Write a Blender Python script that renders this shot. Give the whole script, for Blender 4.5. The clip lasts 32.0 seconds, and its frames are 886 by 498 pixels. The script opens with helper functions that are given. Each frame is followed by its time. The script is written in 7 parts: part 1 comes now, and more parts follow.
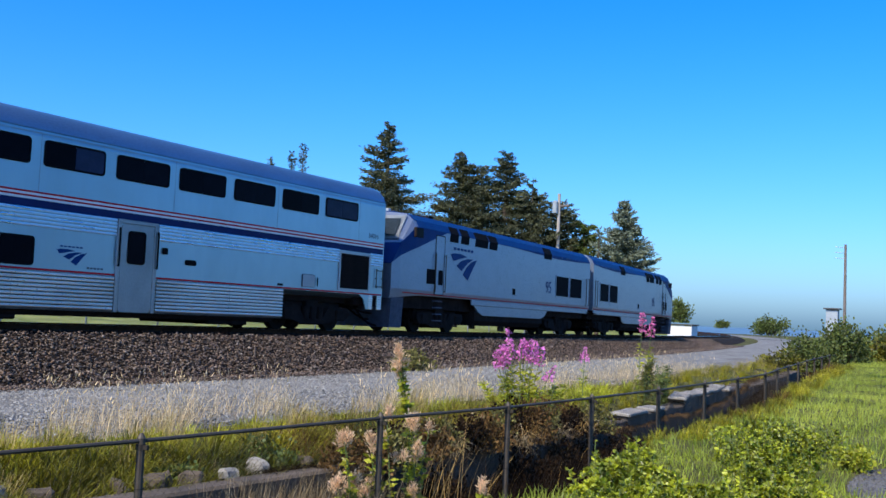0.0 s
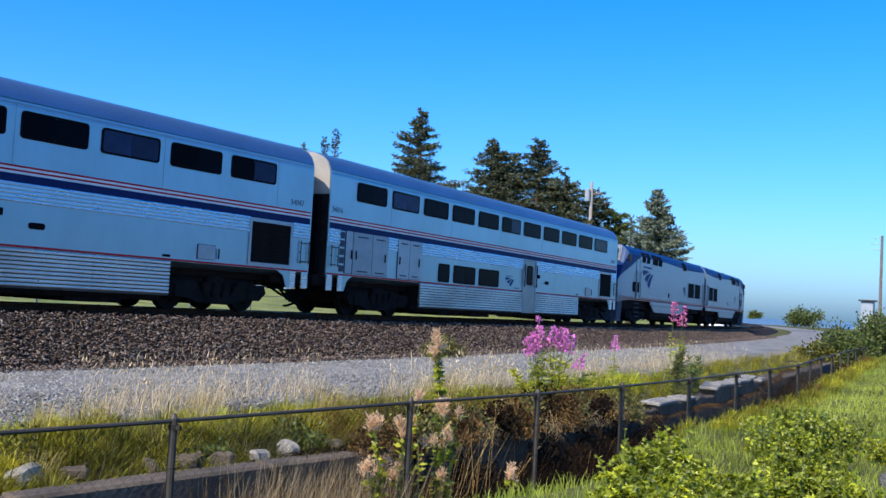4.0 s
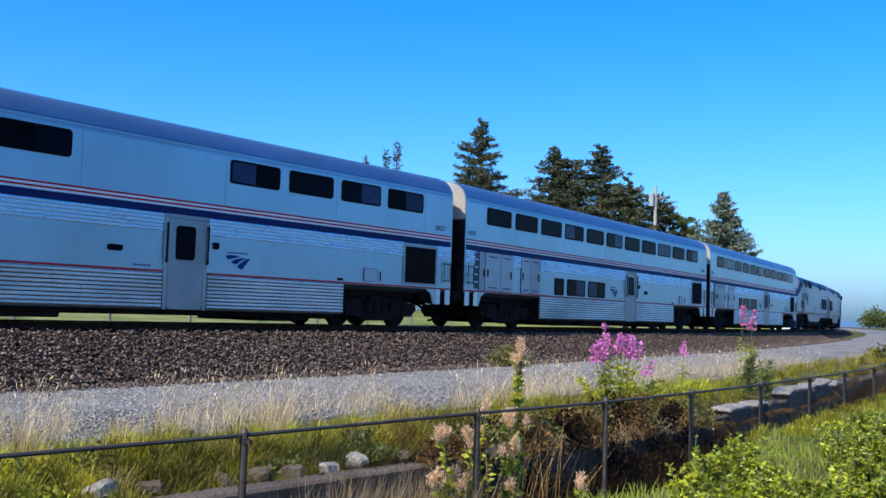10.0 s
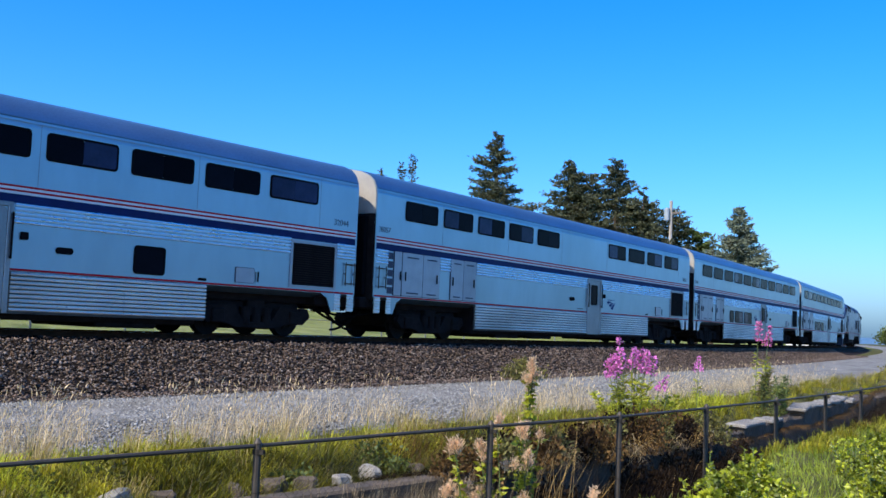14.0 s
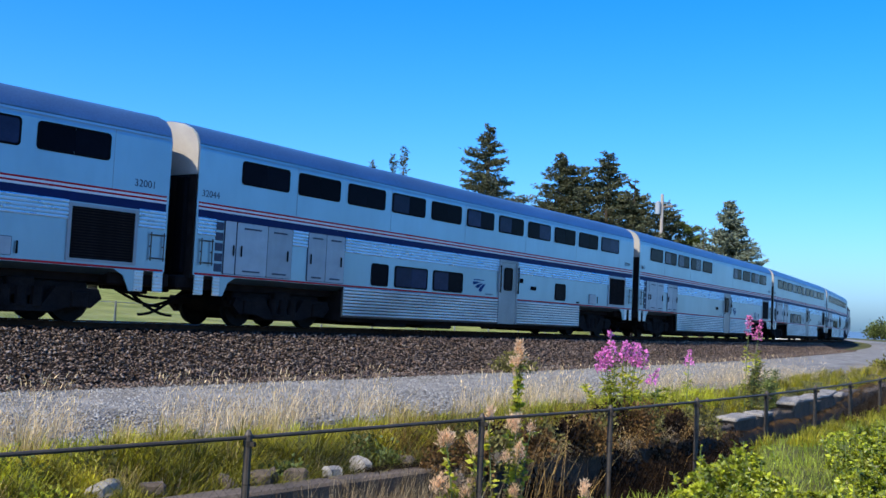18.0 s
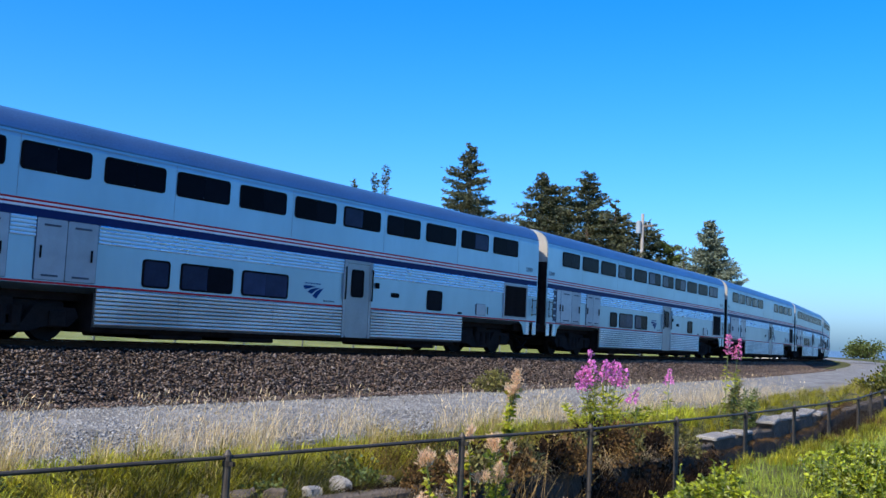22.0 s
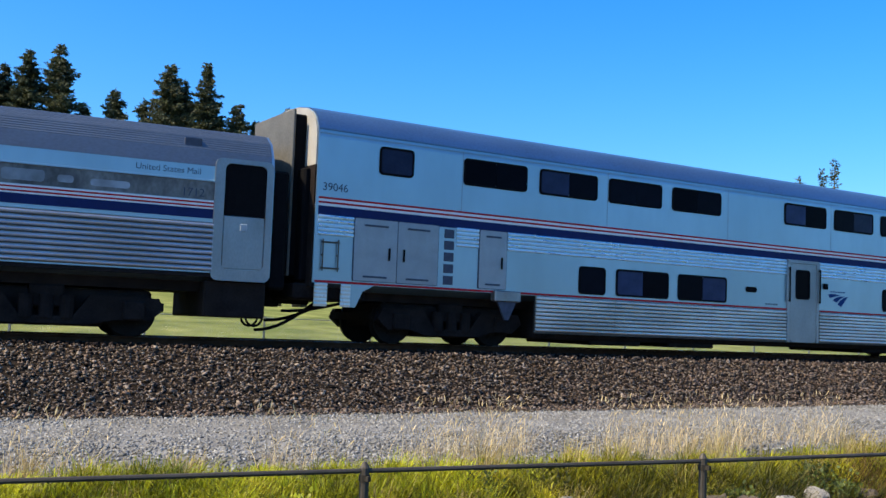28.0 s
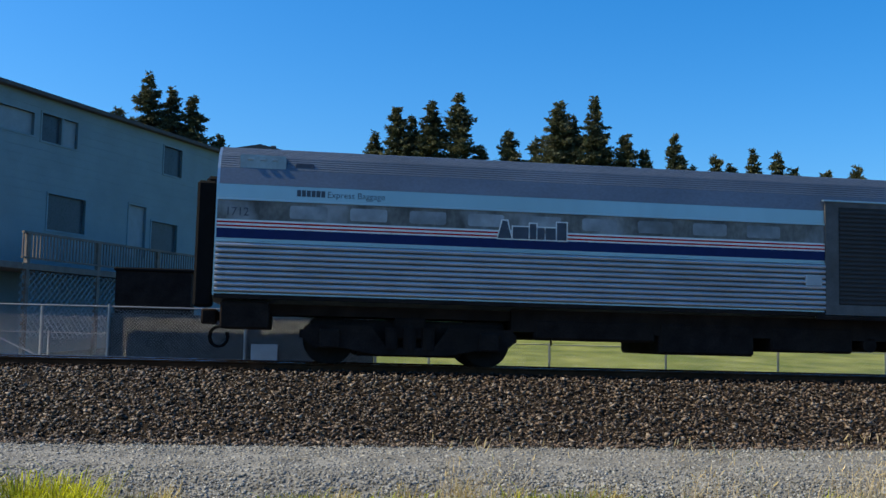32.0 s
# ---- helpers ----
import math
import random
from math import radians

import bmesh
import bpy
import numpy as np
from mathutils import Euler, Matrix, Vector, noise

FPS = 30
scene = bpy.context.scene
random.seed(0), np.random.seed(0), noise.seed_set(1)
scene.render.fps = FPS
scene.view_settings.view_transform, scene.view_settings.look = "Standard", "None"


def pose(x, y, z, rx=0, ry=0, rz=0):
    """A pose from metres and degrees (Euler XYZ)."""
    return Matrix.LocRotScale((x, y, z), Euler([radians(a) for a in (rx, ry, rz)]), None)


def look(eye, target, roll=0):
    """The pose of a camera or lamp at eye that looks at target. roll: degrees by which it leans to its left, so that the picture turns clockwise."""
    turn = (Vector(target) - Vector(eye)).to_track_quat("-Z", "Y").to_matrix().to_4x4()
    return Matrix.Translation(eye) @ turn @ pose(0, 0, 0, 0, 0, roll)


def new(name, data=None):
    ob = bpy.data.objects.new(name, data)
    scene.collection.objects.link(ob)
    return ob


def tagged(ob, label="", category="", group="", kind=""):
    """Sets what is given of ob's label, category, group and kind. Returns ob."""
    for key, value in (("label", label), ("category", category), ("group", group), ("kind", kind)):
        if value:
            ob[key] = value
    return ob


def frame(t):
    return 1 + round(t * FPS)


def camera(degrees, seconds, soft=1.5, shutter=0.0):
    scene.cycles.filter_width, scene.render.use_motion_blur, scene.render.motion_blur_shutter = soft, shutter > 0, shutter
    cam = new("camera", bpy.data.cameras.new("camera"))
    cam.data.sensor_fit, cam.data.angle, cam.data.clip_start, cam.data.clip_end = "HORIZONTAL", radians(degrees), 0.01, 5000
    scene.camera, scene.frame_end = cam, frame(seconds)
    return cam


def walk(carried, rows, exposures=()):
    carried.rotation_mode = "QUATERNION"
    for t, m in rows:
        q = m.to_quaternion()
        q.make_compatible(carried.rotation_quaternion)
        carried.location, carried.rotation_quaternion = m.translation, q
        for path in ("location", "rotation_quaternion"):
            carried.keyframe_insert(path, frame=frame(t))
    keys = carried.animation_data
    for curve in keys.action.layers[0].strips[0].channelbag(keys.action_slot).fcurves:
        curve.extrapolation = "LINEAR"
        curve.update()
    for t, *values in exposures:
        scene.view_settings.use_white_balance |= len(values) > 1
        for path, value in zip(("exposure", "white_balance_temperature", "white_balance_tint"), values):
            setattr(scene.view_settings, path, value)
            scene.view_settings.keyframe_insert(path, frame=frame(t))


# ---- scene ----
cam = camera(46.64, 32.0, soft=1.5)

EYE = 2.2
PATH = [
    (0.0, pose(0.019, 0.027, EYE + 0.002, 93.669, -2.263, -61.378)),
    (0.5, pose(-0.009, 0.007, EYE + 0.002, 94.113, -2.404, -60.719)),
    (1.0, pose(-0.012, -0.012, EYE + 0.008, 94.358, -2.245, -59.349)),
    (1.5, pose(-0.015, -0.010, EYE + -0.000, 93.457, -1.930, -59.038)),
    (2.0, pose(-0.011, -0.021, EYE + -0.003, 93.158, -1.821, -59.128)),
    (2.5, pose(-0.006, -0.009, EYE + -0.007, 92.780, -2.438, -59.559)),
    (3.0, pose(-0.014, -0.012, EYE + 0.005, 92.805, -2.623, -60.102)),
    (3.5, pose(0.019, 0.031, EYE + -0.011, 92.738, -2.895, -59.812)),
    (5.5, pose(-0.009, -0.006, EYE + 0.001, 93.820, -2.765, -58.851)),
    (6.0, pose(0.002, 0.020, EYE + -0.011, 93.903, -2.105, -56.647)),
    (6.5, pose(0.010, 0.003, EYE + -0.000, 93.199, -1.573, -55.260)),
    (7.0, pose(0.007, -0.013, EYE + 0.003, 93.168, -1.419, -54.891)),
    (7.5, pose(-0.001, -0.017, EYE + 0.002, 92.639, -2.243, -55.632)),
    (8.0, pose(-0.010, -0.024, EYE + -0.002, 92.757, -1.970, -56.078)),
    (8.5, pose(-0.005, -0.006, EYE + -0.005, 92.631, -2.178, -56.069)),
    (9.0, pose(-0.003, -0.012, EYE + -0.007, 92.464, -2.020, -56.008)),
    (9.5, pose(0.007, 0.017, EYE + -0.006, 92.755, -1.998, -56.189)),
    (10.0, pose(0.006, 0.008, EYE + -0.004, 93.262, -1.675, -56.039)),
    (10.5, pose(-0.013, -0.013, EYE + 0.002, 93.345, -1.949, -56.672)),
    (11.0, pose(-0.008, -0.006, EYE + 0.014, 93.560, -2.048, -56.515)),
    (11.5, pose(0.001, 0.013, EYE + 0.006, 94.241, -1.972, -56.601)),
    (12.0, pose(0.007, 0.018, EYE + 0.008, 94.667, -2.008, -56.066)),
    (12.5, pose(0.003, 0.004, EYE + 0.005, 94.543, -1.740, -54.418)),
    (13.0, pose(0.013, 0.019, EYE + -0.000, 94.140, -1.464, -53.997)),
    (13.5, pose(0.008, -0.006, EYE + -0.005, 94.057, -2.008, -54.791)),
    (14.0, pose(0.001, 0.005, EYE + -0.010, 93.960, -2.197, -55.261)),
    (14.5, pose(0.000, -0.007, EYE + 0.003, 93.899, -2.280, -55.309)),
    (16.5, pose(0.007, 0.010, EYE + 0.013, 94.014, -2.514, -56.867)),
    (17.0, pose(0.014, 0.021, EYE + 0.004, 94.127, -2.558, -55.496)),
    (17.5, pose(0.002, 0.007, EYE + -0.006, 93.692, -2.165, -55.636)),
    (18.0, pose(0.019, 0.035, EYE + -0.007, 93.535, -2.529, -55.793)),
    (18.5, pose(0.012, 0.018, EYE + 0.004, 93.556, -2.420, -55.525)),
    (19.0, pose(0.001, 0.013, EYE + -0.002, 93.908, -2.576, -55.958)),
    (19.5, pose(0.001, -0.011, EYE + 0.003, 94.133, -2.351, -55.756)),
    (20.0, pose(-0.005, -0.022, EYE + 0.004, 93.913, -2.178, -56.182)),
    (20.5, pose(-0.002, -0.012, EYE + -0.005, 93.702, -2.278, -56.515)),
    (21.0, pose(0.007, -0.003, EYE + -0.001, 94.087, -2.652, -55.962)),
    (21.5, pose(-0.003, -0.001, EYE + -0.001, 94.604, -2.266, -56.540)),
    (22.0, pose(-0.001, 0.007, EYE + -0.005, 94.643, -2.528, -56.820)),
    (22.5, pose(-0.016, -0.007, EYE + 0.002, 94.376, -2.427, -56.994)),
    (23.0, pose(-0.021, -0.016, EYE + 0.000, 94.250, -2.386, -56.987)),
    (23.5, pose(-0.002, -0.018, EYE + -0.001, 94.245, -2.400, -56.895)),
    (24.0, pose(-0.002, -0.001, EYE + -0.000, 94.464, -3.109, -57.205)),
    (24.5, pose(-0.017, -0.019, EYE + -0.005, 94.527, -3.199, -57.315)),
    (26.5, pose(-0.016, 0.023, EYE + -0.090, 94.285, -1.961, -53.990)),
    (27.0, pose(-0.056, 0.072, EYE + -0.090, 93.593, -1.406, -46.742)),
    (27.5, pose(-0.108, 0.120, EYE + -0.070, 93.661, -1.566, -38.604)),
    (28.0, pose(-0.151, 0.150, EYE + -0.050, 94.098, -1.897, -32.583)),
    (28.5, pose(-0.194, 0.175, EYE + -0.030, 94.823, -1.573, -26.857)),
    (29.0, pose(-0.235, 0.193, EYE + -0.015, 94.996, -1.551, -21.798)),
    (29.5, pose(-0.286, 0.211, EYE + 0.000, 94.199, -0.993, -15.626)),
    (30.0, pose(-0.345, 0.223, EYE + 0.010, 94.068, -1.370, -8.639)),
    (30.5, pose(-0.376, 0.227, EYE + 0.018, 94.158, -1.322, -5.126)),
    (31.0, pose(-0.368, 0.226, EYE + 0.023, 94.554, -1.826, -5.963)),
    (31.5, pose(-0.355, 0.225, EYE + 0.024, 94.868, -1.257, -7.553)),
    (32.0, pose(-0.326, 0.220, EYE + 0.022, 95.038, -1.140, -10.917)),
]
walk(cam, PATH, [(0, 0.6, 6500, 10), (5, 0.7, 6500, 10), (26, 0.7, 6500, 10), (27, 0.76, 7000, 10), (28, 0.86, 7700, 7), (29, 0.9, 8300, 4), (30, 1.05, 8900, 4), (30.6, 0.75, 8700, 3), (31, 0.46, 8100, 1), (32, 0.46, 8100, 1)])

# ---- light ----
SUN_EL, SUN_AZ = radians(46), radians(-84)  # azimuth from +Y towards +X
world = bpy.data.worlds.new("sky")
scene.world = world
world.use_nodes = True
_n = world.node_tree.nodes
_sky = _n.new("ShaderNodeTexSky")
_sky.sky_type = "NISHITA"
_sky.sun_disc = False
_sky.sun_elevation, _sky.sun_rotation = SUN_EL, SUN_AZ
_sky.air_density, _sky.dust_density, _sky.ozone_density = 1.0, 1.55, 3.0
_n["Background"].inputs[1].default_value = 0.155
_hs = _n.new("ShaderNodeHueSaturation")
_hs.inputs["Saturation"].default_value = 1.2
_tint = _n.new("ShaderNodeMix")
_tint.data_type, _tint.blend_type = "RGBA", "MULTIPLY"
_tint.inputs[0].default_value = 1.0
_tint.inputs[7].default_value = (0.56, 0.765, 1.11, 1)
world.node_tree.links.new(_sky.outputs[0], _tint.inputs[6])
world.node_tree.links.new(_tint.outputs[2], _hs.inputs["Color"])
world.node_tree.links.new(_hs.outputs[0], _n["Background"].inputs[0])
sun = new("sun", bpy.data.lights.new("sun", "SUN"))
sun.data.energy, sun.data.angle, sun.data.color = 4.0, radians(0.55), (1.0, 0.90, 0.76)
_to = Vector((math.sin(SUN_AZ) * math.cos(SUN_EL), math.cos(SUN_AZ) * math.cos(SUN_EL), math.sin(SUN_EL)))
sun.matrix_world = look(_to * 100, (0, 0, 0))

# ---- materials ----
def material(name, base, rough=0.6, metal=0.0, vary=0.25, scale=6.0, fine=60.0, bump=0.0, bump_scale=40.0, dirt=None, dirt_amount=0.4,
             stretch=(1, 1, 1), island=0.0, random_ob=0.0, tint=None, spec=0.5, translucent=0.0, second=None, rough_vary=0.09):
    """Base colour broken up at two scales, with optional stains (dirt), bump and a change from piece to piece."""
    m = bpy.data.materials.new(name)
    m.use_nodes = True
    t = m.node_tree
    b = t.nodes["Principled BSDF"]
    link = t.links.new
    co = t.nodes.new("ShaderNodeTexCoord")
    mp = t.nodes.new("ShaderNodeMapping")
    mp.inputs["Scale"].default_value = stretch
    link(co.outputs["Object"], mp.inputs[0])

    def noise_tex(s, detail):
        n = t.nodes.new("ShaderNodeTexNoise")
        n.inputs["Scale"].default_value, n.inputs["Detail"].default_value = s, detail
        link(mp.outputs[0], n.inputs["Vector"])
        return n

    def mix(kind, fac, a, c):
        x = t.nodes.new("ShaderNodeMix")
        x.data_type, x.blend_type = "RGBA", kind
        for socket, v in ((x.inputs[0], fac), (x.inputs[6], a), (x.inputs[7], c)):
            if hasattr(v, "is_output"):
                link(v, socket)
            elif isinstance(v, (int, float)):
                socket.default_value = v
            else:
                socket.default_value = (*v, 1)
        return x.outputs[2]

    def ramp(src, lo, hi, a, c):
        r = t.nodes.new("ShaderNodeMapRange")
        r.inputs[1].default_value, r.inputs[2].default_value, r.inputs[3].default_value, r.inputs[4].default_value = lo, hi, a, c
        link(src, r.inputs[0])
        return r.outputs[0]

    big, small = noise_tex(scale, 3), noise_tex(fine, 2)
    col = mix("MULTIPLY", 1.0, base, (1, 1, 1))
    dark = tuple(c * (1 - vary) for c in base)
    light = tuple(min(1, c * (1 + vary)) for c in (tint or base))
    col = mix("MIX", ramp(big.outputs[0], 0.3, 0.7, 0, 1), dark, light)
    col = mix("MULTIPLY", ramp(small.outputs[0], 0.35, 0.65, 0, vary), col, (0.45, 0.45, 0.45))
    if dirt:
        d = noise_tex(scale * 0.37, 6)
        col = mix("MIX", ramp(d.outputs[0], 0.52, 0.72, 0, dirt_amount), col, dirt)
    if island:
        g = t.nodes.new("ShaderNodeNewGeometry")
        if second:
            fr = t.nodes.new("ShaderNodeMath")
            fr.operation, fr.inputs[1].default_value = "PINGPONG", 0.07
            link(g.outputs["Random Per Island"], fr.inputs[0])
            col = mix("MIX", ramp(fr.outputs[0], 0.03, 0.07, 0, 0.85), col, second)
        h = t.nodes.new("ShaderNodeHueSaturation")
        link(ramp(g.outputs["Random Per Island"], 0, 1, 1 - island, 1 + island), h.inputs["Value"])
        link(col, h.inputs["Color"])
        col = h.outputs[0]
    if random_ob:
        o = t.nodes.new("ShaderNodeObjectInfo")
        h = t.nodes.new("ShaderNodeHueSaturation")
        link(ramp(o.outputs["Random"], 0, 1, 1 - random_ob, 1 + random_ob), h.inputs["Value"])
        link(col, h.inputs["Color"])
        col = h.outputs[0]
    link(col, b.inputs["Base Color"])
    link(ramp(small.outputs[0], 0.3, 0.7, max(0.02, rough - rough_vary), min(1, rough + rough_vary)), b.inputs["Roughness"])
    b.inputs["Metallic"].default_value = metal
    b.inputs["Specular IOR Level"].default_value = spec
    if bump:
        n = noise_tex(bump_scale, 4)
        bp = t.nodes.new("ShaderNodeBump")
        bp.inputs["Strength"].default_value, bp.inputs["Distance"].default_value = bump, 0.5 / bump_scale
        link(n.outputs[0], bp.inputs["Height"])
        link(bp.outputs[0], b.inputs["Normal"])
    if translucent:
        tr = t.nodes.new("ShaderNodeBsdfTranslucent")
        link(col, tr.inputs[0])
        ms = t.nodes.new("ShaderNodeMixShader")
        ms.inputs[0].default_value = translucent
        link(b.outputs[0], ms.inputs[1])
        link(tr.outputs[0], ms.inputs[2])
        link(ms.outputs[0], t.nodes["Material Output"].inputs[0])
    return m


STEEL = material("stainless_steel", (0.325, 0.435, 0.495), 0.36, 0.85, 0.06, 0.8, 6, dirt=(0.26, 0.325, 0.345), dirt_amount=0.5, stretch=(0.8, 1, 0.3), rough_vary=0.015)
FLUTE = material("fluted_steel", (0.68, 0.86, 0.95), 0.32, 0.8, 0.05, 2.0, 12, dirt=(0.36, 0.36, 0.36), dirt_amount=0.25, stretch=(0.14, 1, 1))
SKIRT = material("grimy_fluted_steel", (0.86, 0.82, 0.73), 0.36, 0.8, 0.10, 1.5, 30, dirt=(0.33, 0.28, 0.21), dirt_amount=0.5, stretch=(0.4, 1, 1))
# roof steel: the blue of the reflected sky is mixed into the base
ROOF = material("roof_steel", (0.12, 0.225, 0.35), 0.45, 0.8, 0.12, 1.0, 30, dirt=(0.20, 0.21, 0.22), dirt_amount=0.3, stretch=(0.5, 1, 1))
PANEL = material("painted_hatch_grey", (0.36, 0.37, 0.385), 0.45, 0.5, 0.08, 3, 40, dirt=(0.25, 0.24, 0.23), dirt_amount=0.3, random_ob=0.18)
RED = material("red_stripe", (0.46, 0.012, 0.022), 0.6, 0, 0.1, 4, 40, spec=0.1)
WHITE = material("white_stripe", (0.72, 0.70, 0.68), 0.5, 0, 0.06, 4, 40, spec=0.2)
BLUE = material("blue_stripe", (0.008, 0.020, 0.085), 0.55, 0, 0.1, 4, 40, spec=0.1)
GLASS = material("dark_window_glass", (0.004, 0.005, 0.009), 0.2, 0, 0.2, 2, 20, random_ob=0.5, spec=0.02)
CURTAIN = material("window_glass_with_drawn_curtain", (0.022, 0.034, 0.075), 0.2, 0, 0.2, 2, 20, random_ob=0.4, spec=0.06)
RUBBER = material("black_rubber", (0.005, 0.005, 0.006), 0.85, 0, 0.2, 10, 60, spec=0.08)
# dark backing colour that stands for the shade in the gaps between flutes
GAPSHADE = material("flute_gap_shade", (0.10, 0.09, 0.075), 0.7, 0.2, 0.3, 2, 30, spec=0.2)
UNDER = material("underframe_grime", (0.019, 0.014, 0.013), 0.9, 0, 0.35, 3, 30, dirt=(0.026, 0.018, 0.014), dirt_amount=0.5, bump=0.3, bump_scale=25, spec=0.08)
WHEEL = material("wheel_steel", (0.016, 0.013, 0.012), 0.75, 0.0, 0.3, 5, 40, spec=0.1)
LETTER = material("dark_lettering", (0.035, 0.045, 0.07), 0.5)
LOCO = material("loco_silver_paint", (0.205, 0.245, 0.315), 0.34, 0.55, 0.05, 1.2, 30, dirt=(0.23, 0.24, 0.27), dirt_amount=0.2)
LOCOBLUE = material("loco_blue_paint", (0.004, 0.034, 0.14), 0.5, 0, 0.12, 1.5, 30, dirt=(0.025, 0.055, 0.13), dirt_amount=0.3, spec=0.06)
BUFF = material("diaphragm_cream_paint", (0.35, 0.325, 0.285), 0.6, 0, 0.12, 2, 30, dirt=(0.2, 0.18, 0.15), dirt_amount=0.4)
RAIL = material("rusty_rail", (0.075, 0.030, 0.015), 0.9, 0, 0.3, 4, 50, dirt=(0.02, 0.012, 0.008), dirt_amount=0.5, spec=0.05)
RAILTOP = material("polished_rail_head", (0.5, 0.5, 0.5), 0.25, 1.0, 0.1, 4, 50)
TIE = material("weathered_tie", (0.04, 0.030, 0.024), 0.9, 0, 0.3, 4, 40, bump=0.4, random_ob=0.3, stretch=(4, 1, 1), spec=0.1)
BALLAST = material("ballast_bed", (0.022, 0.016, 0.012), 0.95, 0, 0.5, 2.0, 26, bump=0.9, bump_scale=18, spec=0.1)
STONE = material("ballast_stone", (0.088, 0.056, 0.038), 0.6, 0, 0.35, 9, 60, island=0.95, bump=0.3, bump_scale=50, spec=0.45, second=(0.19, 0.155, 0.125))
GRAVEL = material("pale_gravel_road", (0.190, 0.184, 0.168), 0.9, 0, 0.45, 1.3, 34, bump=1.0, bump_scale=24, dirt=(0.12, 0.108, 0.09), dirt_amount=0.5)
PEBBLE = material("gravel_pebble", (0.242, 0.236, 0.218), 0.85, 0, 0.25, 9, 60, island=0.5, second=(0.165, 0.157, 0.142))
SOIL = material("grassy_soil", (0.075, 0.08, 0.02), 0.95, 0, 0.4, 0.9, 12, bump=0.6, bump_scale=12, tint=(0.09, 0.09, 0.03), dirt=(0.05, 0.035, 0.02), dirt_amount=0.6, spec=0.1)
FIELD = material("mown_field", (0.155, 0.20, 0.055), 0.95, 0, 0.35, 0.5, 9, bump=0.8, bump_scale=7, tint=(0.215, 0.222, 0.07), dirt=(0.10, 0.14, 0.035), dirt_amount=0.6, spec=0.05)
LAWN = material("lawn_blade", (0.20, 0.30, 0.022), 0.55, 0, 0.3, 0.45, 5, island=0.45, translucent=0.4, tint=(0.37, 0.41, 0.05))
# grass green lowered to hold the shade of the lower bank
BANKG = material("bank_grass_blade", (0.060, 0.078, 0.006), 0.6, 0, 0.55, 0.9, 5, island=0.7, translucent=0.3, tint=(0.20, 0.178, 0.013))
DRY = material("dry_grass_stalk", (0.36, 0.27, 0.14), 0.7, 0, 0.25, 1.5, 8, island=0.4, translucent=0.35)
# stalk brown taken nearly black to carry the shade of the hollow
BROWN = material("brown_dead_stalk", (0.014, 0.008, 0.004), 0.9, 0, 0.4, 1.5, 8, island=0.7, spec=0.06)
SEED = material("pale_seed_head", (0.88, 0.63, 0.38), 0.85, 0, 0.12, 3, 20, island=0.25, translucent=0.5)
LEAF = material("bramble_leaf", (0.30, 0.35, 0.02), 0.45, 0, 0.35, 2, 15, island=0.5, translucent=0.4, tint=(0.46, 0.45, 0.03))
PINK = material("fireweed_petal", (0.80, 0.24, 0.58), 0.6, 0, 0.2, 8, 40, island=0.35, translucent=0.4)
STEM = material("green_stem", (0.12, 0.16, 0.04), 0.6, 0, 0.25, 5, 30)
BARK = material("bark", (0.09, 0.065, 0.045), 0.9, 0, 0.35, 2, 15, bump=0.6, bump_scale=10)
CONIFER = material("conifer_foliage", (0.058, 0.074, 0.034), 0.7, 0, 0.4, 0.4, 5, island=0.6, translucent=0.2, tint=(0.085, 0.09, 0.04))
CYPRESS = material("bluish_conifer_foliage", (0.16, 0.19, 0.125), 0.7, 0, 0.3, 0.4, 5, island=0.5, translucent=0.15)
BUSH = material("shrub_foliage", (0.10, 0.13, 0.024), 0.65, 0, 0.3, 0.7, 5, island=0.5, translucent=0.25)
GALV = material("galvanised_steel", (0.075, 0.063, 0.05), 0.6, 0.3, 0.2, 5, 40, dirt=(0.07, 0.045, 0.03), dirt_amount=0.5, spec=0.25)
ZINC = material("weathered_zinc_pipe", (0.26, 0.27, 0.28), 0.5, 0.5, 0.15, 5, 40, spec=0.3)
# concrete and its stains darkened to carry the wall's shaded face
CONC = material("weathered_concrete", (0.10, 0.074, 0.05), 0.9, 0, 0.35, 2.5, 30, bump=0.5, bump_scale=20, dirt=(0.035, 0.030, 0.018), dirt_amount=0.85)
ROCK = material("pale_rock", (0.27, 0.245, 0.205), 0.85, 0, 0.2, 4, 30, bump=0.5, bump_scale=12)
POLE = material("utility_pole_wood", (0.38, 0.34, 0.30), 0.85, 0, 0.15, 2, 30, stretch=(6, 6, 1))
WALLP = material("blue_grey_siding", (0.16, 0.24, 0.27), 0.75, 0, 0.08, 1, 20)
TRIM = material("pale_trim", (0.30, 0.34, 0.37), 0.6, 0, 0.1, 3, 30)
SHINGLE = material("dark_roofing", (0.07, 0.065, 0.065), 0.85, 0, 0.2, 3, 30)
DECK = material("weathered_deck_wood", (0.16, 0.13, 0.11), 0.8, 0, 0.25, 3, 30)
SEA = material("sea_water", (0.10, 0.16, 0.21), 0.45, 0, 0.1, 0.01, 0.1, bump=0.3, bump_scale=0.5)
CHIP = material("baggage_door_grey", (0.045, 0.043, 0.047), 0.6, 0.2, 0.15, 3, 40, dirt=(0.05, 0.042, 0.036), dirt_amount=0.4, spec=0.2)
DOOR = material("dull_door_steel", (0.29, 0.30, 0.31), 0.42, 0.75, 0.12, 1.5, 30, dirt=(0.16, 0.14, 0.12), dirt_amount=0.5, stretch=(1, 1, 0.5))
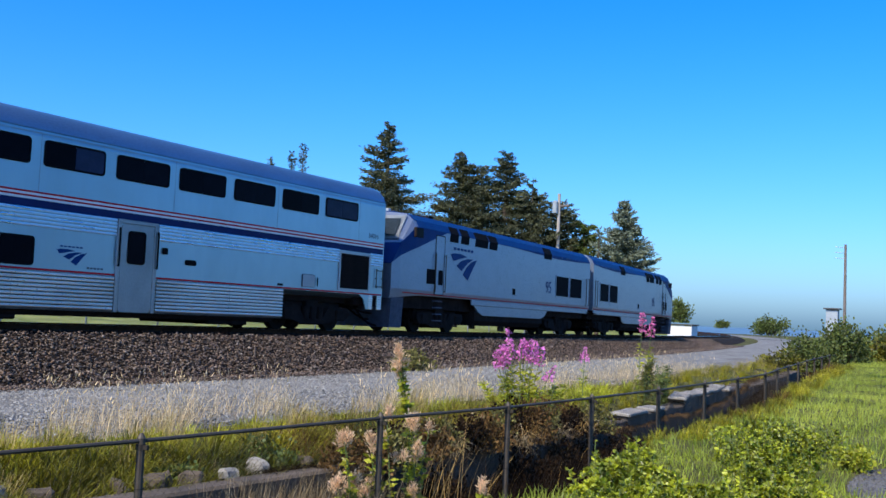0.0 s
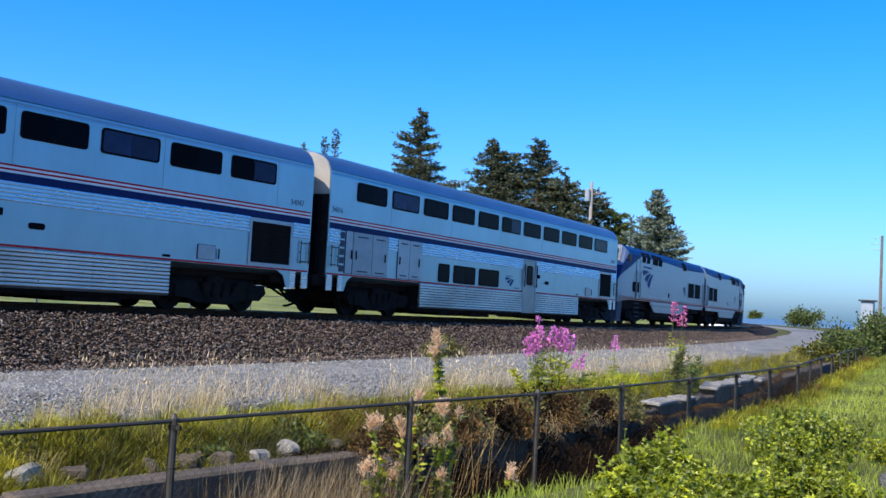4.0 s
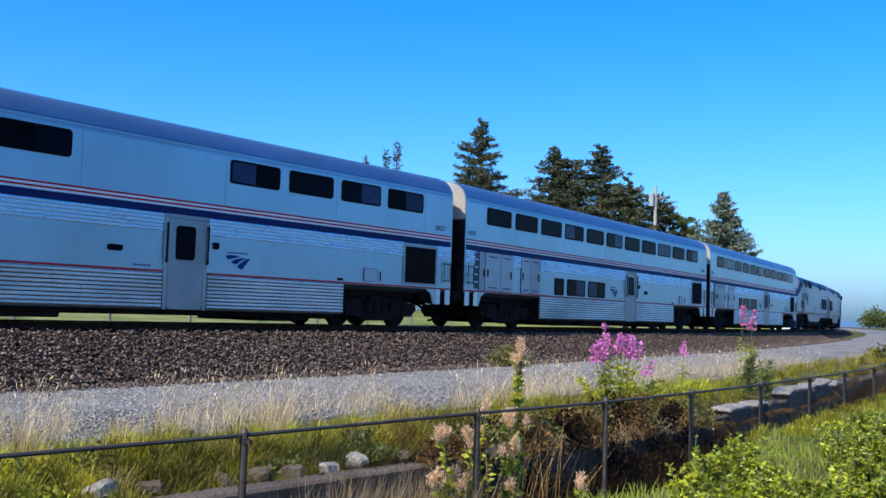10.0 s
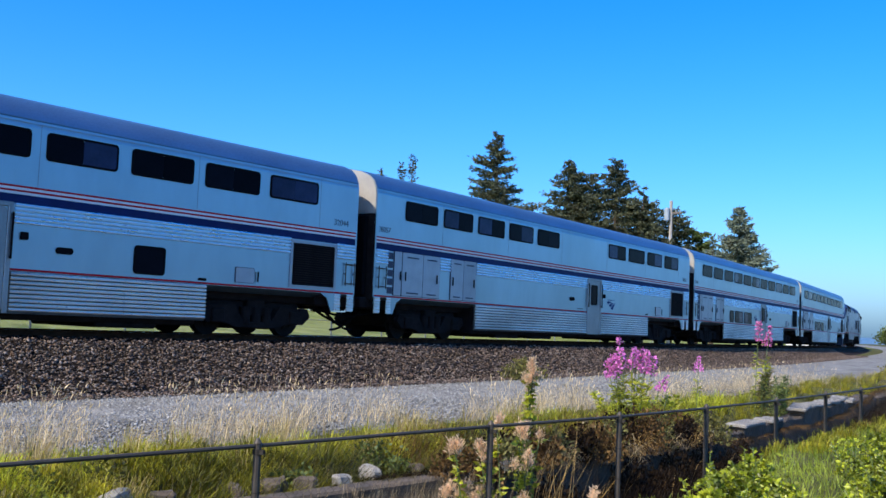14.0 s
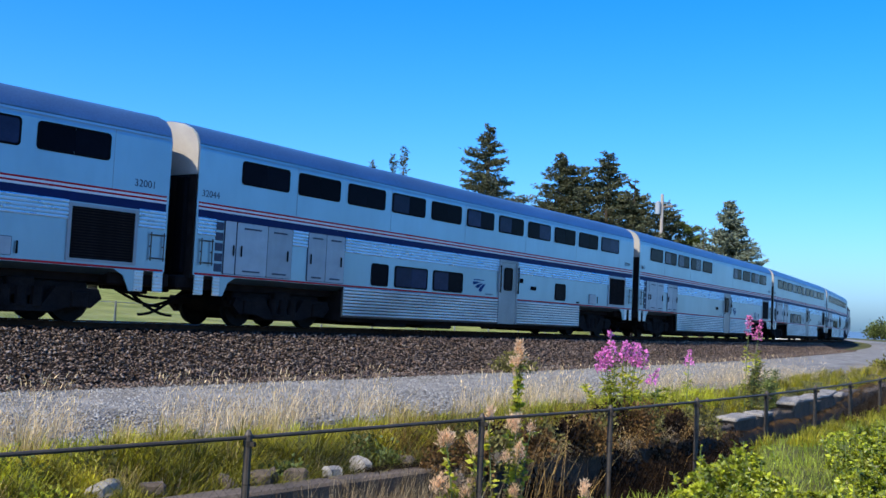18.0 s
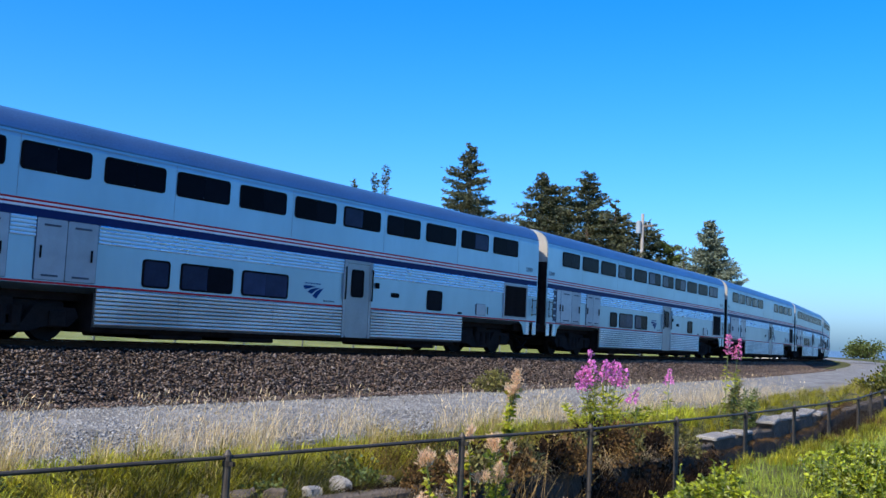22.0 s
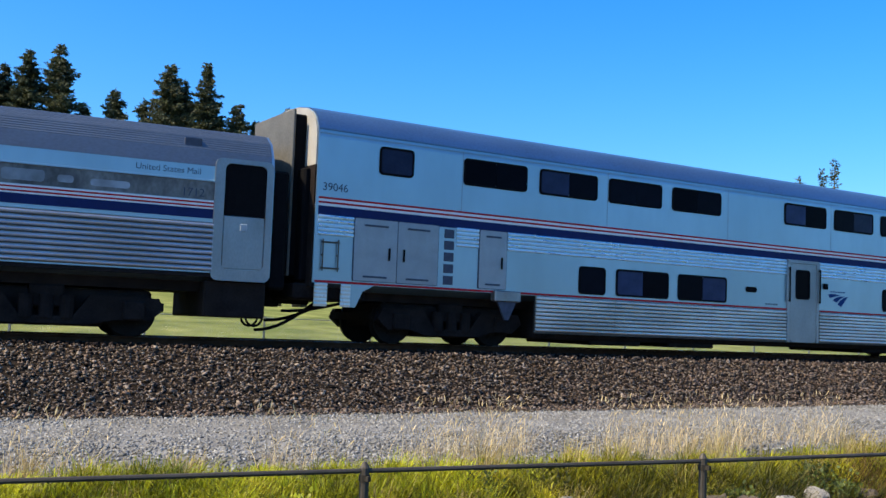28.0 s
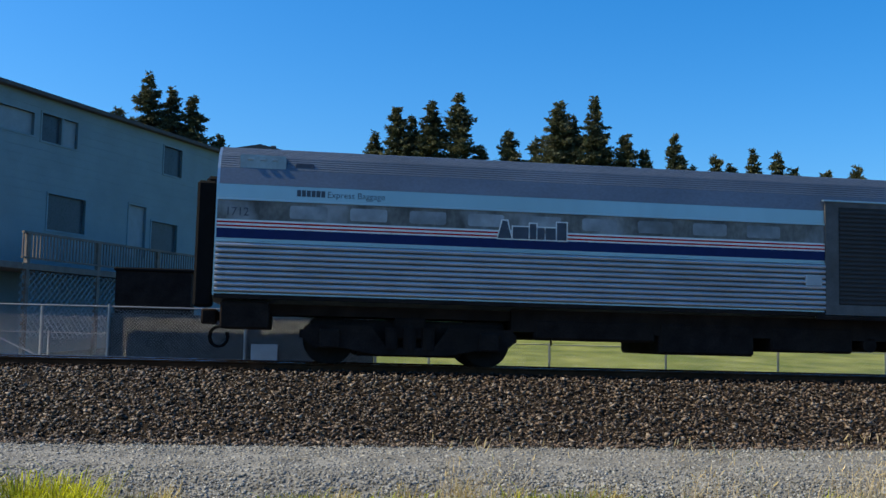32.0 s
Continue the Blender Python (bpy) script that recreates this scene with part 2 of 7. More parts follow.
STAIN = material("worn_letterboard", (0.15, 0.138, 0.13), 0.55, 0.3, 0.5, 2.2, 14, dirt=(0.36, 0.37, 0.40), dirt_amount=0.8, stretch=(1, 1, 0.6))

# soil of the hollow: its shade is put into this dark colour
SHADESOIL = material("shade_dark_soil", (0.012, 0.009, 0.006), 0.95, 0, 0.4, 2, 20, bump=0.8, bump_scale=14, spec=0.1)
GOLD = material("golden_dry_stalk", (0.52, 0.33, 0.10), 0.7, 0, 0.3, 1.5, 8, island=0.5, translucent=0.35)
PLATE = material("dull_cream_plate", (0.10, 0.095, 0.082), 0.65, 0, 0.2, 2, 30, dirt=(0.10, 0.09, 0.075), dirt_amount=0.5)
TUFT = material("bright_grass_tuft", (0.27, 0.31, 0.016), 0.6, 0, 0.35, 0.9, 6, island=0.5, translucent=0.45, tint=(0.44, 0.44, 0.03))
MEADOW = material("green_meadow_blade", (0.20, 0.205, 0.010), 0.6, 0, 0.45, 0.9, 6, island=0.55, translucent=0.4, tint=(0.38, 0.335, 0.018))
STRAW = material("straw_grass_blade", (0.46, 0.35, 0.13), 0.7, 0, 0.3, 1.5, 8, island=0.45, translucent=0.4)
PATCH = material("cleaned_letterboard_patch", (0.27, 0.275, 0.295), 0.5, 0.4, 0.3, 3, 12, dirt=(0.15, 0.14, 0.14), dirt_amount=0.8, random_ob=0.25)
YARD = material("grey_yard_paving", (0.11, 0.105, 0.10), 0.9, 0, 0.25, 1.2, 20, bump=0.4, bump_scale=20, dirt=(0.07, 0.065, 0.06), dirt_amount=0.5)
# ballast stone darkened to paint the shadow band along the rails
SHADESTONE = material("shade_dark_ballast", (0.028, 0.019, 0.015), 0.9, 0, 0.35, 9, 60, island=0.8, spec=0.1)
# pale house panes: the bright reflection is put into a flat colour
PALEPANE = material("pale_house_pane", (0.20, 0.25, 0.28), 0.5, 0, 0.1, 3, 30)
PALE = material("pale_feather_grass", (0.78, 0.59, 0.32), 0.7, 0, 0.3, 1.5, 8, island=0.5, translucent=0.5)
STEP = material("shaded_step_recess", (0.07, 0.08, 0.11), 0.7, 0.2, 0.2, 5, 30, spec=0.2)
BAGFLUTE = material("dull_fluted_steel", (0.46, 0.47, 0.51), 0.4, 0.75, 0.12, 2.0, 40, dirt=(0.27, 0.25, 0.23), dirt_amount=0.4, stretch=(0.5, 1, 1))
BAGROOF = material("dull_roof_steel", (0.115, 0.145, 0.185), 0.5, 0.7, 0.15, 1.0, 30, dirt=(0.14, 0.13, 0.13), dirt_amount=0.4, stretch=(0.5, 1, 1))
DIMWIN = material("dim_house_window", (0.045, 0.065, 0.08), 0.3, 0, 0.15, 2, 20, spec=0.2)
FRAME = material("scuffed_door_frame_grey", (0.10, 0.097, 0.10), 0.6, 0.2, 0.2, 3, 30, dirt=(0.06, 0.05, 0.045), dirt_amount=0.5, spec=0.2)
WIRE = material("dull_fence_wire", (0.04, 0.034, 0.026), 0.7, 0.2, 0.2, 5, 40, spec=0.15)
SCREEN = material("grey_fence_fabric", (0.085, 0.088, 0.09), 0.9, 0, 0.3, 6, 45, bump=0.4, bump_scale=30, spec=0.05)
CANE = material("dense_bramble_leaf", (0.15, 0.215, 0.012), 0.42, 0, 0.45, 2, 15, island=0.65, translucent=0.35, tint=(0.36, 0.38, 0.025))
RUSTY = material("rusty_brown_grass", (0.15, 0.085, 0.03), 0.8, 0, 0.4, 1.5, 8, island=0.6, translucent=0.25, spec=0.1)
FADED = material("faded_rose_petal", (0.75, 0.20, 0.42), 0.7, 0, 0.25, 8, 40, island=0.4, translucent=0.35)
# withered leaf brown, darkened for the shade down in the hollow
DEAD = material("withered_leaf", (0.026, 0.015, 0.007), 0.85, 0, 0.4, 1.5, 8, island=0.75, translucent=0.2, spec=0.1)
OLIVE = material("olive_weed_foliage", (0.17, 0.155, 0.035), 0.7, 0, 0.4, 1.5, 8, island=0.6, translucent=0.3)

# ---- mesh helpers ----
def part(name, bm, mat, parent=None, label="", m=None, kind="", smooth=False):
    """Links a bmesh, or a mesh made before, as one mesh object."""
    if isinstance(bm, bpy.types.Mesh):
        me = bm
    else:
        me = bpy.data.meshes.new(name)
        bm.to_mesh(me)
        bm.free()
        if smooth:
            me.polygons.foreach_set("use_smooth", [True] * len(me.polygons))
    if mat and not me.materials:
        me.materials.append(mat)
    ob = new(name, me)
    if parent:
        ob.parent = parent
    if m is not None:
        ob.matrix_basis = m
    return tagged(ob, label, kind=kind)


def thing(name, label, category, m=None, group="", kind=""):
    ob = new(name)
    ob.empty_display_size = 0.2
    if m is not None:
        ob.matrix_basis = m
    return tagged(ob, label, category, group, kind)


def box(bm, x0, x1, y0, y1, z0, z1, bevel=0.0):
    v = [bm.verts.new((x, y, z)) for x in (x0, x1) for y in (y0, y1) for z in (z0, z1)]
    fs = [bm.faces.new([v[i] for i in q]) for q in ((0, 1, 3, 2), (4, 6, 7, 5), (0, 4, 5, 1), (2, 3, 7, 6), (0, 2, 6, 4), (1, 5, 7, 3))]
    if bevel:
        bmesh.ops.bevel(bm, geom=list({e for f in fs for e in f.edges}), offset=bevel, segments=1, affect="EDGES")
    return bm


def cyl(bm, p0, p1, r0, r1=None, seg=10, caps=True):
    p0, p1 = Vector(p0), Vector(p1)
    r1 = r0 if r1 is None else r1
    q = (p1 - p0).to_track_quat("Z", "Y")
    rings = []
    for p, r in ((p0, r0), (p1, r1)):
        rings.append([bm.verts.new(p + q @ Vector((r * math.cos(2 * math.pi * i / seg), r * math.sin(2 * math.pi * i / seg), 0))) for i in range(seg)])
    for i in range(seg):
        j = (i + 1) % seg
        bm.faces.new((rings[0][i], rings[0][j], rings[1][j], rings[1][i]))
    if caps:
        bm.faces.new(rings[0][::-1])
        bm.faces.new(rings[1])
    return bm


def tube(bm, pts, r, seg=6):
    """One bent tube through the points."""
    rings = []
    for i, p in enumerate(pts):
        a, b = Vector(pts[max(0, i - 1)]), Vector(pts[min(len(pts) - 1, i + 1)])
        q = (b - a).to_track_quat("Z", "Y")
        rings.append([bm.verts.new(Vector(p) + q @ Vector((r * math.cos(2 * math.pi * k / seg), r * math.sin(2 * math.pi * k / seg), 0))) for k in range(seg)])
    for a, b in zip(rings, rings[1:]):
        for k in range(seg):
            bm.faces.new((a[k], a[(k + 1) % seg], b[(k + 1) % seg], b[k]))
    bmesh.ops.recalc_face_normals(bm, faces=bm.faces)
    return bm


def rounded(x0, x1, z0, z1, r, n=4):
    pts = []
    for cx, cz, a in ((x1 - r, z1 - r, 0), (x0 + r, z1 - r, 90), (x0 + r, z0 + r, 180), (x1 - r, z0 + r, 270)):
        for i in range(n + 1):
            t = radians(a + 90 * i / n)
            pts.append((cx + r * math.cos(t), cz + r * math.sin(t)))
    return pts


def plate(bm, outline, y0, y1):
    """A plate with an outline in x and z between y0 (front) and y1."""
    a = [bm.verts.new((x, y0, z)) for x, z in outline]
    b = [bm.verts.new((x, y1, z)) for x, z in outline]
    bm.faces.new(a)
    bm.faces.new(b[::-1])
    n = len(a)
    for i in range(n):
        j = (i + 1) % n
        bm.faces.new((a[j], a[i], b[i], b[j]))
    return bm


def ring_plate(bm, outer, inner, y0, y1):
    n = len(outer)
    a, b = [[bm.verts.new((x, y0, z)) for x, z in o] for o in (outer, inner)]
    c, e = [[bm.verts.new((x, y1, z)) for x, z in o] for o in (outer, inner)]
    for i in range(n):
        j = (i + 1) % n
        bm.faces.new((a[i], a[j], b[j], b[i]))
        bm.faces.new((a[j], a[i], c[i], c[j]))
        bm.faces.new((b[i], b[j], e[j], e[i]))
    return bm


def loft(bm, profile, xs, caps=True, shapes=None):
    """A closed profile of (y, z), drawn along x; shapes gives another profile at some stations."""
    rows = []
    for k, x in enumerate(xs):
        rows.append([bm.verts.new((x, y, z)) for y, z in (shapes[k] if shapes else profile)])
    n = len(profile)
    for a, b in zip(rows, rows[1:]):
        for i in range(n):
            j = (i + 1) % n
            bm.faces.new((a[i], b[i], b[j], a[j]))
    if caps:
        bm.faces.new(rows[0])
        bm.faces.new(rows[-1][::-1])
    bmesh.ops.recalc_face_normals(bm, faces=bm.faces)
    return bm


def raw(name, verts, faces):
    me = bpy.data.meshes.new(name)
    me.from_pydata(verts, [], faces)
    me.update()
    return me


def raw_np(name, verts, loops, per):
    """A mesh from arrays, with faces that all have the same number of corners."""
    me = bpy.data.meshes.new(name)
    verts, loops = np.asarray(verts, np.float32), np.asarray(loops, np.int32).ravel()
    nf = len(loops) // per
    me.vertices.add(len(verts))
    me.vertices.foreach_set("co", verts.ravel())
    me.loops.add(len(loops))
    me.loops.foreach_set("vertex_index", loops)
    me.polygons.add(nf)
    me.polygons.foreach_set("loop_start", np.arange(nf, dtype=np.int32) * per)
    me.update(calc_edges=True)
    me.validate()
    return me


def lettering(text, size, parent, m, mat=LETTER, label=""):
    cu = bpy.data.curves.new("lettering", "FONT")
    cu.body, cu.size, cu.extrude = text, size, 0.002
    tmp = bpy.data.objects.new("tmp", cu)
    scene.collection.objects.link(tmp)
    me = bpy.data.meshes.new_from_object(tmp.evaluated_get(bpy.context.evaluated_depsgraph_get()))
    bpy.data.objects.remove(tmp)
    me.materials.clear()
    return part("lettering", me, mat, parent, label, m)


CACHE = {}


def once(key, make):
    if key not in CACHE:
        ob = make()
        me = bpy.data.meshes.new(str(key[0]) if isinstance(key, tuple) else key)
        ob.to_mesh(me)
        ob.free()
        CACHE[key] = me
    return CACHE[key]


# ---- the line of the track ----
H0, D0, K0, K1, K2 = -0.0947, 21.047, 0.00414, -5.73e-05, 3.35e-07
_S = np.arange(-260, 340.1, 0.25)
_c = np.clip(_S, 0, 185)
_H = H0 + np.where(_S < 0, K0 * np.clip(_S, -25, 0), K0 * _c + K1 * _c**2 / 2 + K2 * _c**3 / 3)
_H = _H + np.where(_S > 185, (_S - 185) * 0.001, 0)
_X, _Y = np.cumsum(np.cos(_H)) * 0.25, np.cumsum(np.sin(_H)) * 0.25
_z0 = int(np.argmin(abs(_S)))
_X, _Y = _X - _X[_z0], _Y - _Y[_z0] + D0
RAIL_Z, GRADE = EYE - 0.47, -0.0058


def on_track(s, off=0.0):
    """Place and heading at s metres along the track, off metres to its left; z is the top of the rail."""
    x, y, h = (float(np.interp(s, _S, a)) for a in (_X, _Y, _H))
    x, y = x - off * math.sin(h), y + off * math.cos(h)
    return x, y, RAIL_Z + GRADE * max(-30, min(130, x)), h


def rail_z(x):
    return RAIL_Z + GRADE * np.clip(x, -30, 130)


def sweep(name, profile, s_list, mat, parent=None, label="", closed=True, kind="", smooth=False):
    verts, faces, n = [], [], len(profile)
    for s in s_list:
        for o, z in profile:
            x, y, zz, _ = on_track(s, o)
            verts.append((x, y, zz + z))
    for k in range(len(s_list) - 1):
        for i in range(n if closed else n - 1):
            j = (i + 1) % n
            faces.append((k * n + i, k * n + j, (k + 1) * n + j, (k + 1) * n + i))
    me = raw(name, verts, faces)
    if smooth:
        me.polygons.foreach_set("use_smooth", [True] * len(me.polygons))
    return part(name, me, mat, parent, label, kind=kind)

# ---- the train ----
CAR = 25.91
FLIP = pose(CAR, 0, 0, 0, 0, 180)
WHEELS = []  # every turning wheelset with its radius


def truck(parent, x, base=2.59, r=0.46, heavy=False):
    """A four-wheel truck with its turning wheelsets."""
    def frame_mesh():
        bm = bmesh.new()
        for y in (-1.12, 1.12):
            plate(bm, [(-base / 2 - 0.55, 0.52), (-base / 2 - 0.45, 0.72), (-0.75, 0.74), (-0.45, 0.34), (0.45, 0.34), (0.75, 0.74), (base / 2 + 0.45, 0.72),
                       (base / 2 + 0.55, 0.52), (base / 2 + 0.3, 0.3), (base / 2 - 0.3, 0.3), (0.7, 0.2), (-0.7, 0.2), (-base / 2 + 0.3, 0.3), (-base / 2 - 0.3, 0.3)], y - 0.09, y + 0.09)
            for ax in (-base / 2, base / 2):
                box(bm, ax - 0.2, ax + 0.2, y - 0.16, y + 0.16, 0.3, 0.66, 0.03)
            for sx in (-0.35, 0.0, 0.35):
                cyl(bm, (sx, y * 1.02, 0.3), (sx, y * 1.02, 0.72), 0.13, seg=10)
        box(bm, -0.3, 0.3, -1.15, 1.15, 0.5, 0.9, 0.03)
        box(bm, -base / 2 - 0.35, base / 2 + 0.35, -0.98, 0.98, 0.34, 0.86, 0.05)
        box(bm, -base / 2 + 0.5, base / 2 - 0.5, -1.0, 1.0, 0.16, 0.5, 0.05)
        for bx in (-base / 2 - 0.5, base / 2 + 0.5):
            box(bm, bx - 0.06, bx + 0.06, -1.1, 1.1, 0.48, 0.64)
        return bm

    def wheelset_mesh():
        bm = bmesh.new()
        for y in (-0.78, 0.78):
            s = -1 if y < 0 else 1
            cyl(bm, (0, y - 0.065, 0), (0, y + 0.065, 0), r, seg=28)
            cyl(bm, (0, y - s * 0.1, 0), (0, y - s * 0.065, 0), r + 0.03, seg=28)
            cyl(bm, (0, y + s * 0.065, 0), (0, y + s * 0.09, 0), r * 0.45, seg=14)
            for k in range(6):
                a = k * math.pi / 3
                cyl(bm, (0.25 * math.cos(a), y + s * 0.06, 0.25 * math.sin(a)), (0.25 * math.cos(a), y + s * 0.085, 0.25 * math.sin(a)), 0.045, seg=8)
        cyl(bm, (0, -1.1, 0), (0, 1.1, 0), 0.085, seg=10)
        return bm

    t = part("truck", once(("truck_frame", base, r), frame_mesh), UNDER, parent, "grimy dark steel truck frame", pose(x, 0, 0))
    for ax in (-base / 2, base / 2):
        w = part("wheelset", once(("wheelset", r), wheelset_mesh), WHEEL, t, "worn steel wheels on an axle", pose(ax, 0, r))
        WHEELS.append((w, ax, r))
    return t


def window(parent, x0, x1, z0, z1, y, halves=2, r=0.09, flip=None, curtain=()):
    """A flush window: a rubber frame with panes set into it."""
    w, h = x1 - x0, z1 - z0

    def frame_mesh():
        return ring_plate(bmesh.new(), rounded(0, w, 0, h, r), rounded(0.045, w - 0.045, 0.045, h - 0.045, r * 0.7), -0.022, 0.01)

    m = pose(x0, y, z0)
    fr = part("window", once(("window_frame", round(w, 2), round(h, 2)), frame_mesh), RUBBER, parent, "", (flip @ m) if flip else m)
    step = (w - 0.06) / halves
    for i in range(halves):
        a, b = 0.03 + i * step, 0.03 + (i + 1) * step - (0.004 if i < halves - 1 else 0)

        def pane_mesh():
            return plate(bmesh.new(), rounded(0, b - a, 0, h - 0.06, 0.05, 3), -0.011 - 0.003 * (i % 2), 0.008)

        c = i in curtain
        part("pane", once(("pane_c" if c else "pane", round(b - a, 2), round(h, 2), i % 2), pane_mesh), CURTAIN if c else GLASS, fr, "", pose(a, 0, 0.03))
    return fr


def flutes(x0, x1, z0, z1, pitch=0.075, depth=0.022):
    """Horizontal rounded ribs on a thin backing, front towards -y."""
    bm = bmesh.new()
    n = max(2, round((z1 - z0) / pitch))
    p = (z1 - z0) / n
    prof = []
    for k in range(n):
        for f, d in ((0.0, -0.1), (0.2, -0.1), (0.23, 0.45), (0.36, 0.88), (0.56, 1.0), (0.76, 0.86), (0.95, 0.4)):
            prof.append((z0 + (k + f) * p, -d * depth))
    prof.append((z1, 0))
    a = [bm.verts.new((x0, y, z)) for z, y in prof]
    b = [bm.verts.new((x1, y, z)) for z, y in prof]
    for i in range(len(prof) - 1):
        bm.faces.new((a[i], b[i], b[i + 1], a[i + 1]))
    for vs in (a, b):
        q = [bm.verts.new((vs[0].co.x, 0.012, z)) for z in (z1, z0)]
        bm.faces.new(vs + q)
    bmesh.ops.recalc_face_normals(bm, faces=bm.faces)
    return bm


def hatch(parent, x0, x1, z0, z1, y, handle=0.85, louvres=True, mat=None, flip=None):
    w, h = x1 - x0, z1 - z0

    def mesh():
        return plate(bmesh.new(), rounded(0, w, 0, h, 0.03, 2), -0.03, 0.01)

    m = pose(x0, y, z0)
    ob = part("hatch", once(("hatch", round(w, 2), round(h, 2)), mesh), mat or PANEL, parent, "", (flip @ m) if flip else m)

    def seam():
        return ring_plate(bmesh.new(), rounded(-0.012, w + 0.012, -0.012, h + 0.012, 0.03, 2), rounded(0, w, 0, h, 0.03, 2), -0.024, 0.01)

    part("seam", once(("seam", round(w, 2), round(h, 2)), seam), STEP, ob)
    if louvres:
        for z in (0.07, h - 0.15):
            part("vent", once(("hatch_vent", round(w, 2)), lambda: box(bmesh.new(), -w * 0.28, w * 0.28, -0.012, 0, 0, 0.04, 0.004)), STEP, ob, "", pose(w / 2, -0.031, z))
    part("handle", once("hatch_handle", lambda: box(bmesh.new(), -0.02, 0.02, -0.03, 0.0, -0.13, 0.13, 0.008)), RUBBER, ob, "", pose(w * handle, -0.031, h * 0.45))
    return ob


def emblem_outlines():
    """Three curved bands that spread from one point at the upper right."""
    a = ((0.0, 0.93), (0.12, 0.99), (0.35, 1.0), (0.62, 0.92), (0.38, 0.82), (0.1, 0.68))
    b = ((0.22, 0.5), (0.38, 0.72), (0.62, 0.84), (0.85, 0.86), (0.62, 0.66), (0.42, 0.34))
    c = ((0.47, 0.2), (0.6, 0.5), (0.8, 0.76), (1.0, 0.86), (0.85, 0.5), (0.66, 0.0))
    return a, b, c


def emblem(parent, x0, z0, w, y, turn=0):
    """A plain three-band emblem with a short row of bars above it."""
    m = pose(x0, y, z0, 0, 0, turn)
    for o in emblem_outlines():
        part("emblem_band", plate(bmesh.new(), [(x * w, z * w * 0.42) for x, z in o[::-1]], -0.006, 0.0), LOCOBLUE, parent, "blue sweeping emblem band", m)
    for i in range(6):
        part("emblem_bar", box(bmesh.new(), (0.1 + i * 0.13) * w, (0.19 + i * 0.13) * w, -0.005, 0, 0.47 * w, 0.51 * w), LOCOBLUE, parent, "", m)


def smoothed(bm):
    for f in bm.faces:
        f.smooth = True
    return bm


Y = -1.55
BODY = [(-1.55, 1.18), (-1.55, 4.12), (-1.52, 4.3), (-1.43, 4.5), (-1.26, 4.66), (-0.95, 4.79), (-0.5, 4.87), (0, 4.9),
        (0.5, 4.87), (0.95, 4.79), (1.26, 4.66), (1.43, 4.5), (1.52, 4.3), (1.55, 4.12), (1.55, 1.18), (1.2, 1.05), (-1.2, 1.05)]


